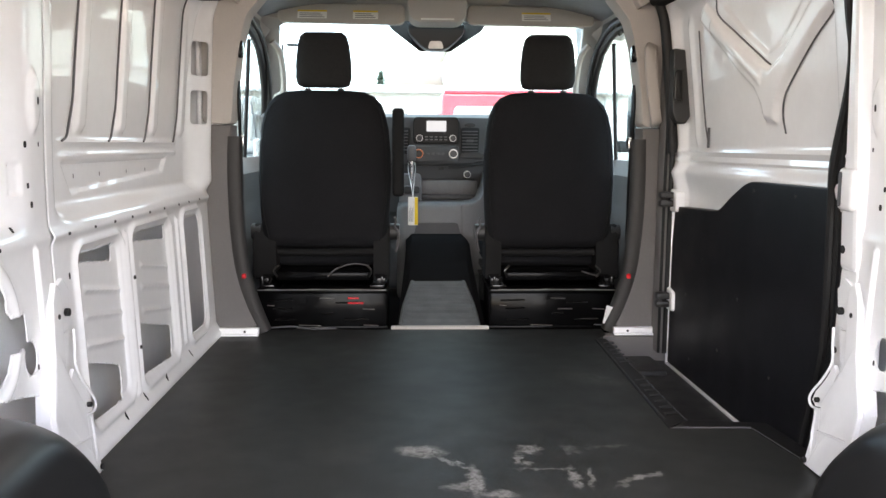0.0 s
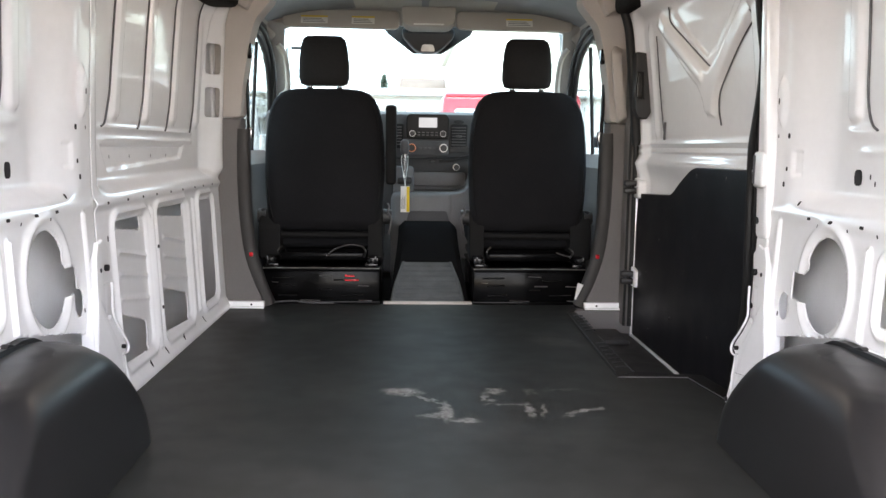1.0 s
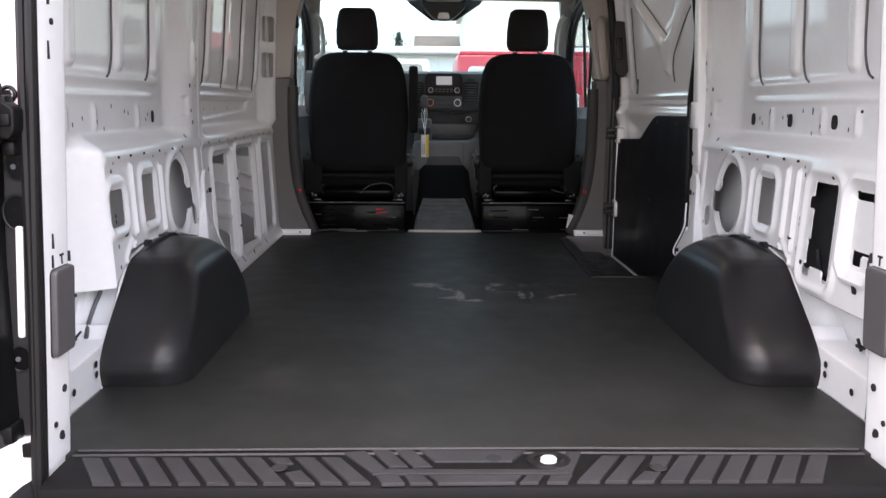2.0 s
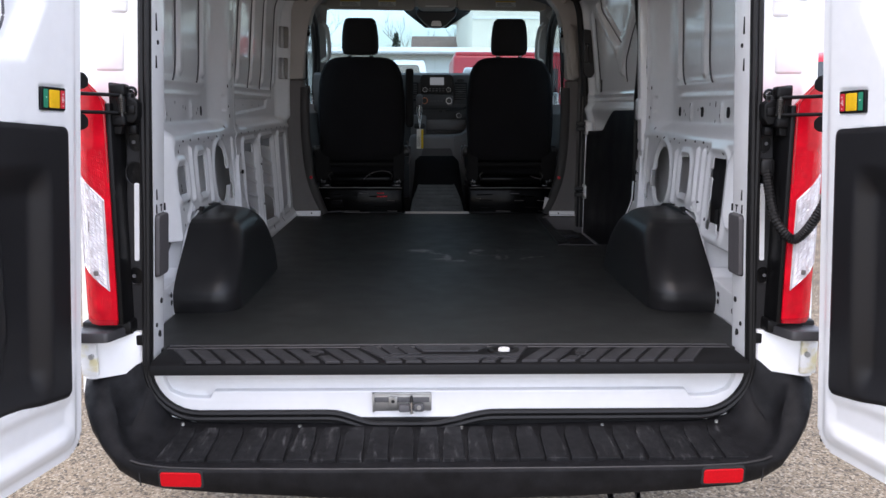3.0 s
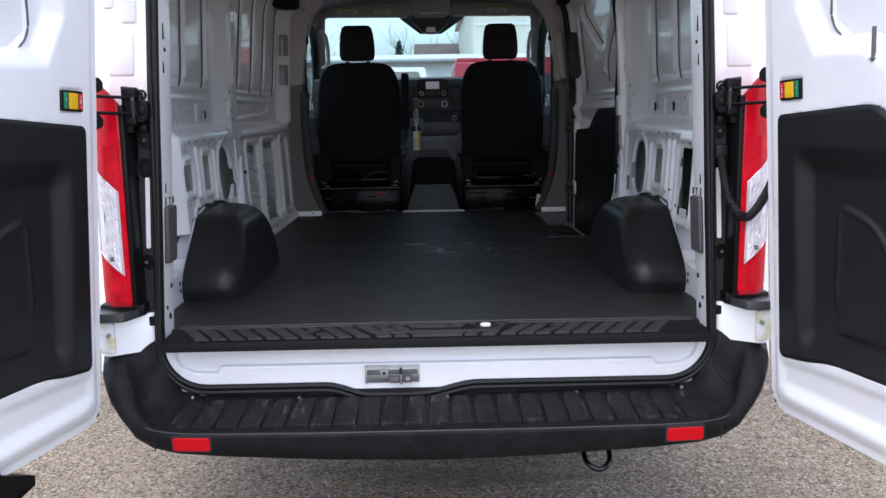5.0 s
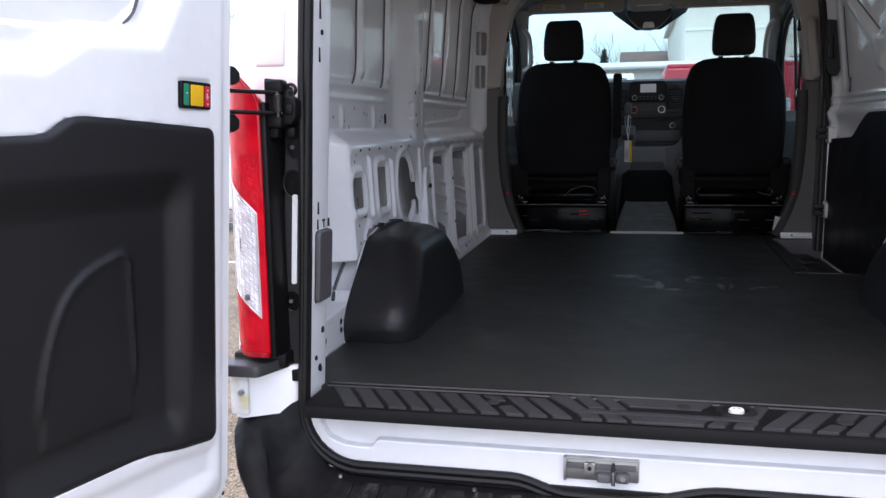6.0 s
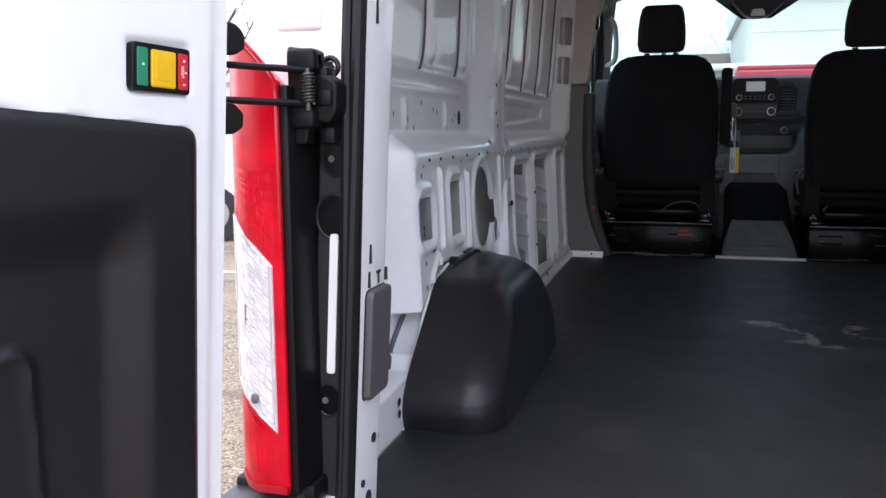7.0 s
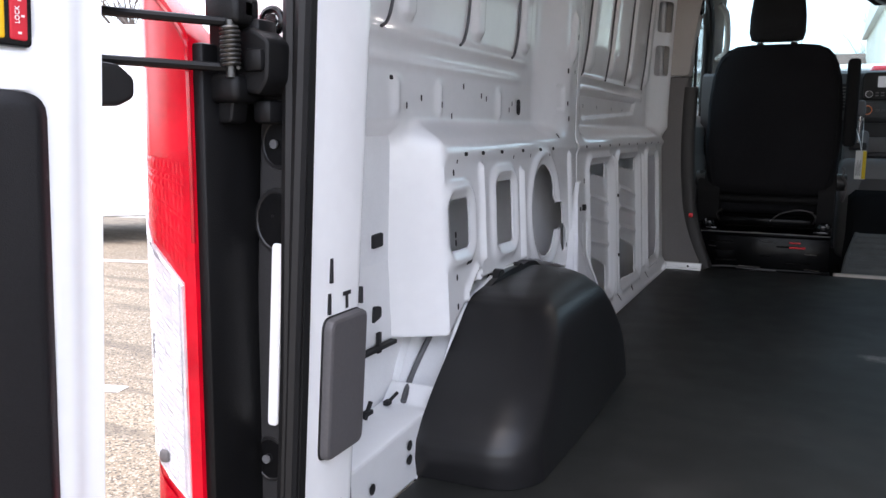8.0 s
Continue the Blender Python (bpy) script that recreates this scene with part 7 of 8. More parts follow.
# dashboard
dash = thing("dashboard", (0, 4.5, 0.67), "dark grey moulded dashboard with radio, climate knobs and air vents", "dashboard")
prof = [(4.50, 1.10), (4.50, 1.28), (4.46, 1.34), (4.445, 1.42), (4.445, 1.58), (4.47, 1.625), (4.55, 1.645), (4.75, 1.62), (5.02, 1.53), (5.02, 1.10)]
part("body", rings_mesh([[(x, y + 0.05 * abs(x) ** 2, z) for y, z in prof] for x in np.linspace(-0.93, 0.93, 25)]), DASH, dash, angle=30)
part("lower_body", box((-0.93, 4.52, 0.66), (0.93, 5.0, 1.11), 0.03), DASH, dash)
radio = part("radio_panel", slab(rounded([(-0.094, 1.482), (0.156, 1.482), (0.160, 1.60), (0.145, 1.628), (-0.085, 1.628), (-0.098, 1.60)], 0.018), lambda u, v, w: (u, w, v), 4.46, 4.425, 0.006), CHECKBLACK, dash, "black radio panel")
part("display", slab(rounded([(-0.022, 1.548), (0.086, 1.548), (0.086, 1.606), (-0.022, 1.606)], 0.004), lambda u, v, w: (u, w, v), 4.43, 4.4235), SCREEN, radio, "lit pale display")
for x in (-0.060, 0.122):
    part("knob", cyl((x, 4.43, 1.512), (x, 4.400, 1.512), 0.0166, 0.0155, 20), PLASTIC, radio, "round knob")
    part("knob_ring", cyl((x, 4.428, 1.512), (x, 4.408, 1.512), 0.0185, 0.0176, 20), STEEL, radio, "bright ring")
for i in range(5):
    for z in (1.519, 1.504):
        part("button", box((-0.030 + 0.026 * i, 4.42, z - 0.003), (-0.014 + 0.026 * i, 4.4235, z + 0.003), 0.001), PAD, radio)
clim = part("climate_panel", slab(rounded([(-0.094, 1.385), (0.156, 1.385), (0.156, 1.470), (-0.094, 1.470)], 0.012), lambda u, v, w: (u, w, v), 4.46, 4.428, 0.005), DASH, dash, "climate control panel")
for x, m in ((-0.064, material("amber_ring", (0.55, 0.16, 0.05), 0.35, metal=0.4)), (0.125, STEEL)):
    part("knob", cyl((x, 4.43, 1.428), (x, 4.395, 1.428), 0.0215, 0.0195, 20), PLASTIC, clim)
    part("knob_ring", cyl((x, 4.428, 1.428), (x, 4.402, 1.428), 0.0252, 0.0236, 24), m, clim, "bright knob ring")
for i in range(4):
    part("button", box((-0.022 + 0.027 * i, 4.422, 1.420), (-0.004 + 0.027 * i, 4.4265, 1.432), 0.001), PAD, clim)
for x0, x1 in ((0.168, 0.264), (-0.212, -0.117)):
    vent = part("air_vent", slab(rounded([(x0, 1.425), (x1, 1.425), (x1 + 0.005, 1.57), (x0, 1.57)], 0.012), lambda u, v, w: (u, w, v), 4.46, 4.436, 0.004), HOLE, dash, "black air vent")
    for k in range(7):
        part("slat", box((x0 + 0.006, 4.420, 1.445 + 0.017 * k), (x1 - 0.006, 4.438, 1.4505 + 0.017 * k), 0.001, 1), PAD, vent)
    part("vent_tab", box((x0 + 0.03, 4.412, 1.492), (x1 - 0.03, 4.425, 1.505), 0.003), PAD, vent)
part("speaker_cap", rings_mesh([[(0.216 + r * math.cos(a), y, 1.583 + 0.42 * r * math.sin(a)) for a in [2 * math.pi * i / 20 for i in range(20)]] for r, y in ((0.030, 4.45), (0.030, 4.436), (0.024, 4.434), (0.004, 4.436))]), PLASTIC, dash, "small dark oval cap")
part("lower_pocket", slab(rounded([(0.160, 1.432), (0.262, 1.440), (0.300, 1.425), (0.290, 1.400), (0.160, 1.405)], 0.008), lambda u, v, w: (u, w, v), 4.45, 4.434, 0.003), PLASTIC, dash, "dark pocket under the vent")
part("brow", tube(smooth_path([(0.10, 4.44, 1.352), (0.20, 4.436, 1.362), (0.30, 4.446, 1.386), (0.45, 4.46, 1.40)], 5), 0.010, 8), PLASTIC, dash, "dark brow line")
part("switch_tab", box((0.045, 4.43, 1.338), (0.075, 4.442, 1.356), 0.003), PLASTIC, dash)
part("bin", box((-0.06, 4.452, 1.20), (0.26, 4.50, 1.285), 0.015), CONSOLE, dash, "grey storage bin")
part("bin_shelf", box((-0.07, 4.40, 1.175), (0.30, 4.52, 1.205), 0.012), DASH, dash)
part("socket", join(cyl((0.204, 4.47, 1.315), (0.204, 4.425, 1.315), 0.020, 0.019, 20)), STEEL, dash, "round power socket")
part("socket_cap", cyl((0.204, 4.43, 1.315), (0.204, 4.420, 1.315), 0.0165, seg=16), PLASTIC, dash)
part("console_column", join(box((-0.18, 4.15, 0.66), (0.26, 4.55, 1.175), 0.04, 3), box((-0.17, 4.30, 1.15), (-0.05, 4.5, 1.32), 0.02)), CONSOLE, dash, "charcoal console below the radio")
part("console_wing", slab(rounded([(0.15, 0.80), (0.34, 0.80), (0.34, 1.33), (0.290, 1.33), (0.272, 1.245), (0.248, 1.200), (0.215, 1.180), (0.15, 1.172)], 0.012, 3), lambda u, v, w: (u, w, v), 4.50, 4.145, 0.014), CONSOLE, dash, "curved side of the console")
part("console_recess", slab(rounded([(-0.10, 0.985), (0.16, 0.985), (0.135, 1.075), (-0.075, 1.075)], 0.015), lambda u, v, w: (u, w, v), 4.16, 4.143, 0.003), DASH, dash, "dark cup recess")
part("hood_line", tube([(-0.6, 4.455, 1.372), (0.0, 4.43, 1.365), (0.3, 4.44, 1.372), (0.65, 4.47, 1.39)], 0.008, 6), PLASTIC, dash)
wheel = thing("steering_wheel", (-0.47, 4.1, 1.45), "black steering wheel behind the seat", "steering wheel")
part("rim", rings_mesh([[Vector((-0.47, 4.12, 1.50)) + Vector(((0.185 + 0.016 * math.cos(b)) * math.cos(a), (0.185 + 0.016 * math.cos(b)) * math.sin(a) * 0.45 + 0.016 * math.sin(b), (0.185 + 0.016 * math.cos(b)) * math.sin(a) * 0.89)) for b in [2 * math.pi * j / 8 for j in range(8)]] for a in [2 * math.pi * i / 32 for i in range(32)]], True, False, True), VINYL, wheel)
part("hub", pillow((-0.54, 4.08, 1.42), (-0.40, 4.18, 1.55), 0.5, 20, 12), VINYL, wheel)
part("column", cyl((-0.47, 4.14, 1.48), (-0.47, 4.5, 1.36), 0.05, seg=16), VINYL, wheel)
for a in (0, math.pi, -math.pi / 2):
    part("spoke", tube([(-0.47, 4.12, 1.49), (-0.47 + 0.18 * math.cos(a), 4.12 + 0.08 * math.sin(a), 1.50 + 0.16 * math.sin(a))], 0.016, 8), VINYL, wheel)
shift = thing("gear_selector", (-0.10, 4.25, 1.2), "grey gear selector with a bright collar, a tag tied to it", "gear lever")
part("knob", pillow((-0.128, 4.20, 1.385), (-0.078, 4.25, 1.475), 0.6, 20, 14), PAD, shift, "grey knob")
part("collar", cyl((-0.103, 4.225, 1.37), (-0.103, 4.225, 1.395), 0.018, 0.020), CHROME, shift, "bright collar")
part("stem", cyl((-0.103, 4.24, 1.25), (-0.103, 4.226, 1.38), 0.014, 0.012), CHROME, shift)
part("gate", box((-0.145, 4.22, 1.22), (-0.06, 4.34, 1.26), 0.012), PLASTIC, shift)
tag = thing("hang_tag", (-0.098, 3.93, 1.05), "white and yellow printed card tag hung on a loop of string", "tag")
part("card", box((-0.122, 3.938, 1.082), (-0.074, 3.941, 1.222), 0.0008), PRINT, tag, "white printed card")
part("yellow_band", box((-0.090, 3.9355, 1.084), (-0.074, 3.938, 1.220), 0.0004), PRINTYELLOW, tag, "yellow band")
for k in range(6):
    part("text_bar", box((-0.118 + 0.004 * k, 3.9360, 1.10), (-0.1165 + 0.004 * k, 3.938, 1.10 + 0.055 + 0.01 * (k % 3)), 0.0), PAD, tag)
for dx in (-0.018, 0.018):
    part("string", tube(smooth_path([(-0.098, 3.94, 1.215), (-0.100 + dx * 0.3, 4.0, 1.27), (-0.103 + dx, 4.19, 1.34), (-0.103 + dx, 4.22, 1.385)], 4), 0.0016, 5), PRINT, tag)

for ob in (dash, wheel, shift, tag):
    fitted(ob)

# tunnel between the seats
tun = thing("engine_tunnel", (0.02, 3.4, 0.66), "grey ribbed rubber mat on a charcoal tunnel step between the seats", "tunnel")
part("housing", rings_mesh([[(0.02 - w, y, 0.66), (0.02 - w, y, z - 0.03), (0.02 - w + 0.03, y, z), (0.02 + w - 0.03, y, z), (0.02 + w, y, z - 0.03), (0.02 + w, y, 0.66)] for y, w, z in ((3.155, 0.195, 0.70), (3.20, 0.19, 0.72), (3.50, 0.16, 0.925), (3.56, 0.155, 0.965), (3.62, 0.15, 1.02), (3.66, 0.15, 1.04), (4.4, 0.15, 1.05))]), TUNNEL, tun)
mat_edge = lambda y: float(np.interp(y, [3.165, 3.28, 3.42], [1.0, 0.905, 0.665]))
rise = lambda y: 0.705 + (y - 3.165) * 0.655
# base far darker than the ribs, so the grooves look shaded
part("mat", slab(rounded([(-0.165, 3.165), (0.190, 3.165), (0.172, 3.28), (0.128, 3.42), (-0.108, 3.42), (-0.148, 3.28)], 0.018), lambda u, v, w: (u, v, rise(v) + w), -0.01, 0.003, 0.003), RUBBER, tun, "base of the mat, coloured dark to shade its grooves")
for k in range(8):
    y = 3.172 + 0.0305 * k
    wd = 0.168 * mat_edge(y + 0.01)
    part("mat_rib", slab(rounded([(0.012 - wd, y), (0.012 + wd, y), (0.012 + wd, y + 0.0195), (0.012 - wd, y + 0.0195)], 0.004, 2), lambda u, v, w: (u, v, rise(v) + w), 0.0, 0.0165, 0.003), GREYMAT, tun)
for sx in (-1, 1):
    edge_line = [(0.012 + sx * 0.164 * mat_edge(y), y, rise(y) + 0.008) for y in np.linspace(3.172, 3.41, 9)]
    part("mat_border", tube(edge_line, 0.0095, 8), GREYMAT, tun)
part("front_lip", box((-0.190, 3.142, 0.69), (0.215, 3.170, 0.730), 0.004), GREIGE, tun, "grey metal edge")


# ---------------------------------------------------------------- seats
def seat(cx, driver):
    st = thing("cab_seat", (cx, 3.4, 0.665), "black fabric cab seat on a black steel pedestal, seen from behind", "seat", "cab seats")
    x0 = cx
    # backrest
    rings = []
    for z, w, d, yc in ((1.035, 0.215, 0.040, 3.370), (1.05, 0.252, 0.062, 3.366), (1.09, 0.266, 0.072, 3.365), (1.20, 0.274, 0.078, 3.366), (1.32, 0.279, 0.080, 3.372), (1.44, 0.277, 0.080, 3.38),
                        (1.54, 0.268, 0.078, 3.39), (1.60, 0.255, 0.074, 3.396), (1.645, 0.236, 0.068, 3.40), (1.675, 0.208, 0.058, 3.404), (1.692, 0.170, 0.044, 3.407), (1.699, 0.11, 0.025, 3.408)):
        rings.append(superring(x0, yc, z, w, d, 4.5, 44))
    part("backrest", rings_mesh(rings), FABRIC, st, "black fabric backrest", angle=70)
    seam = [(x0 + sx * (w - 0.018), yc - d * 0.86, z) for sx in (1,) for z, w, d, yc in ((1.06, 0.25, 0.066, 3.366), (1.2, 0.274, 0.078, 3.366), (1.44, 0.277, 0.080, 3.38), (1.60, 0.255, 0.074, 3.396), (1.67, 0.20, 0.058, 3.404))]
    part("seam", tube(smooth_path(seam, 5), 0.003, 5), VINYL, st)
    part("seam", tube(smooth_path([(2 * x0 - a, b, c) for a, b, c in seam], 5), 0.003, 5), VINYL, st)
    # headrest
    rings = []
    for z, w, d in ((1.712, 0.088, 0.030), (1.720, 0.108, 0.045), (1.75, 0.117, 0.052), (1.82, 0.116, 0.053), (1.89, 0.108, 0.050), (1.925, 0.098, 0.043), (1.940, 0.080, 0.030)):
        rings.append(superring(x0 - 0.006, 3.405, z, w, d, 4.0, 36))
    part("headrest", rings_mesh(rings), HEADREST, st, "black fabric headrest", angle=60)
    for dx in (-0.075, 0.065):
        part("headrest_post", cyl((x0 + dx, 3.405, 1.66), (x0 + dx, 3.405, 1.72), 0.007), CHROME, st)
        part("post_guide", cyl((x0 + dx, 3.405, 1.688), (x0 + dx, 3.405, 1.708), 0.016, 0.014), PLASTIC, st)
    part("cushion", pillow((x0 - 0.27, 3.38, 0.94), (x0 + 0.27, 3.90, 1.10), 0.3, 36, 14), FABRIC, st, "black fabric cushion")
    # frame and recliners
    part("back_tube", cyl((x0 - 0.23, 3.345, 1.015), (x0 + 0.23, 3.345, 1.015), 0.018, seg=14), VINYL, st, "padded lower tube")
    for sx in (-1, 1):
        part("side_bracket", slab(rounded([(3.30, 0.90), (3.42, 0.90), (3.44, 1.02), (3.40, 1.13), (3.34, 1.14), (3.30, 1.05)], 0.02), lambda u, v, w: (x0 + sx * w, u, v), 0.205, 0.305 if sx * (1 if driver else -1) < 0 else 0.275, 0.012), VINYL, st, "charcoal side cover")
        part("recliner", cyl((x0 + sx * 0.275, 3.36, 1.10), (x0 + sx * 0.315, 3.36, 1.10), 0.038, 0.034, 20), PLASTIC, st, "round recliner cover")
        part("rail", box((x0 + sx * 0.235 - 0.025, 3.20, 0.895), (x0 + sx * 0.235 + 0.025, 3.80, 0.925), 0.005), GLOSSBLACK, st, "black seat rail")
        part("rail_catch", join(box((x0 + sx * 0.225 - 0.03, 3.17, 0.885), (x0 + sx * 0.225 + 0.03, 3.22, 0.90), 0.003), cyl((x0 + sx * 0.215, 3.165, 0.905), (x0 + sx * 0.215, 3.20, 0.925), 0.008, seg=8), box((x0 + sx * 0.24, 3.17, 0.90), (x0 + sx * 0.25, 3.19, 0.935), 0.002)), GLOSSBLACK, st)
    part("under_pan", box((x0 - 0.20, 3.24, 0.905), (x0 + 0.20, 3.80, 0.945), 0.01), PEDESTAL, st)
    # pedestal
    ped = part("pedestal", box((x0 - 0.265, 3.17, 0.67), (x0 + 0.265, 3.72, 0.869), 0.008), PEDESTAL, st, "gloss black steel pedestal")
    part("top_plate", box((x0 - 0.27, 3.155, 0.869), (x0 + 0.27, 3.73, 0.881), 0.004), PEDESTAL, ped)
    part("foot_flange", box((x0 - 0.27, 3.150, 0.715), (x0 + 0.27, 3.169, 0.732), 0.004), PEDESTAL, ped)
    for dx, z, w in ((-0.17, 0.835, 0.10), (-0.16, 0.80, 0.08), (0.10, 0.825, 0.09), (-0.15, 0.755, 0.09), (0.14, 0.755, 0.10), (0.02, 0.78, 0.05)):
        part("pressed_rib", tube([(x0 + dx - w / 2, 3.168, z), (x0 + dx + w / 2, 3.168, z + 0.002)], 0.004, 6), GLINT, ped)
    # thin bright steel lines stand in for glints on the gloss enamel
    for dx, z, w in ((-0.20, 0.884, 0.06), (-0.02, 0.885, 0.05), (0.14, 0.884, 0.10), (-0.21, 0.815, 0.03), (0.19, 0.80, 0.05), (0.02, 0.845, 0.06), (-0.05, 0.735, 0.09), (0.20, 0.735, 0.06)):
        part("worn_edge", tube([(x0 + dx - w / 2, 3.153 if z > 0.87 or z < 0.74 else 3.168, z), (x0 + dx + w / 2, 3.153 if z > 0.87 or z < 0.74 else 3.168, z - 0.002)], 0.0016, 5), STEEL, ped, "bright line painted as a glint on the enamel")
    part("bright_edge", tube([(x0 - 0.262, 3.1535, 0.881), (x0, 3.153, 0.8825), (x0 + 0.262, 3.1535, 0.881)], 0.0022, 6), STEEL, ped, "bright line painted as a glint along the top edge")
    inner = 1 if driver else -1
    lev = [(x0 + inner * 0.293, 3.33, 1.165), (x0 + inner * 0.302, 3.32, 1.150), (x0 + inner * 0.296, 3.31, 1.128), (x0 + inner * 0.312, 3.31, 1.100), (x0 + inner * 0.308, 3.31, 1.055), (x0 + inner * 0.300, 3.315, 1.020)]
    part("tilt_lever", tube(smooth_path(lev, 4), 0.0055, 6), PAD, st, "pale grey tilt lever")
    if driver:
        for z, w in ((0.842, 0.045), (0.822, 0.065)):
            part("red_strap", box((x0 + 0.105, 3.158, z), (x0 + 0.105 + w, 3.168, z + 0.007), 0.002), REDTAB, ped, "red strap")
        part("wire_loop", tube(smooth_path([(x0 + 0.02, 3.20, 0.93), (x0 + 0.06, 3.19, 0.965), (x0 + 0.13, 3.19, 0.985), (x0 + 0.19, 3.20, 0.975)], 6), 0.003, 6), PAD, st, "grey cable")
        part("floor_cable", tube(smooth_path([(x0 - 0.24, 3.14, 0.725), (x0 - 0.12, 3.13, 0.735), (x0 - 0.05, 3.12, 0.728), (x0 + 0.06, 3.13, 0.726)], 6), 0.004, 6), SEALER, st, "black cable on the floor")
        part("floor_cable", tube(smooth_path([(x0 - 0.10, 3.135, 0.728), (x0 - 0.04, 3.115, 0.732), (x0 + 0.03, 3.13, 0.728)], 6), 0.003, 6), PAD, st)
        arm = part("armrest", box((x0 + 0.285, 3.30, 1.255), (x0 + 0.335, 3.40, 1.625), 0.016, 3), VINYL, st, "charcoal armrest, folded up")
    else:
        part("wire_loop", tube(smooth_path([(x0 + 0.12, 3.19, 0.955), (x0 + 0.15, 3.18, 0.945), (x0 + 0.19, 3.19, 0.935)], 6), 0.003, 6), PAD, st)
        part("floor_cable", tube(smooth_path([(x0 + 0.02, 3.165, 0.80), (x0 + 0.08, 3.165, 0.80)], 3), 0.003, 5), PAD, st)
        part("paper_tag", slab(rounded([(x0 + 0.19, 0.755), (x0 + 0.215, 0.758), (x0 + 0.265, 0.825), (x0 + 0.245, 0.845), (x0 + 0.225, 0.825), (x0 + 0.200, 0.835)], 0.004), lambda u, v, w: (u, w - 0.2 * (v - 0.8), v), 3.075, 3.073), PRINT, st, "crumpled pale paper tag")
    for k, (dx, z) in enumerate(((-0.19, 0.955), (0.19, 0.955))):
        part("bare_bracket", tube(smooth_path([(x0 + dx, 3.22, z - 0.03), (x0 + dx * 1.05, 3.20, z), (x0 + dx * 0.95, 3.21, z + 0.02)], 4), 0.0045, 6), DARKSTEEL, st, "bare metal lever")
    return st


seat(-0.472, True)
seat(0.484, False)

# ---------------------------------------------------------------- outside
ground = part("ground", pressed(-400, 400, -400, 400, 80, lambda x, y, h: (x, y, h), lambda x, y: 0 * x), ASPHALT, smooth=False)
tagged(ground, "worn brownish grey asphalt car park", "ground", kind="structure")
for x0, y0, x1, y1 in ((-12.0, 4.2, -3.4, 6.2), (-12.0, 8.0, -3.4, 10.0), (-12.0, 0.4, -3.4, 2.4)):
    d = Vector((x1 - x0, y1 - y0, 0)).normalized() * 1.0
    nrm = Vector((-d.y, d.x, 0)) * 0.05
    a, b = Vector((x0, y0, 0.004)), Vector((x1, y1, 0.004))
    bm = bmesh.new()
    bm.faces.new([bm.verts.new(p) for p in (a + nrm, a - nrm, b - nrm, b + nrm)])
    ln = part("bay_line", bm, LINEPAINT, ground, "worn white parking line", smooth=False)


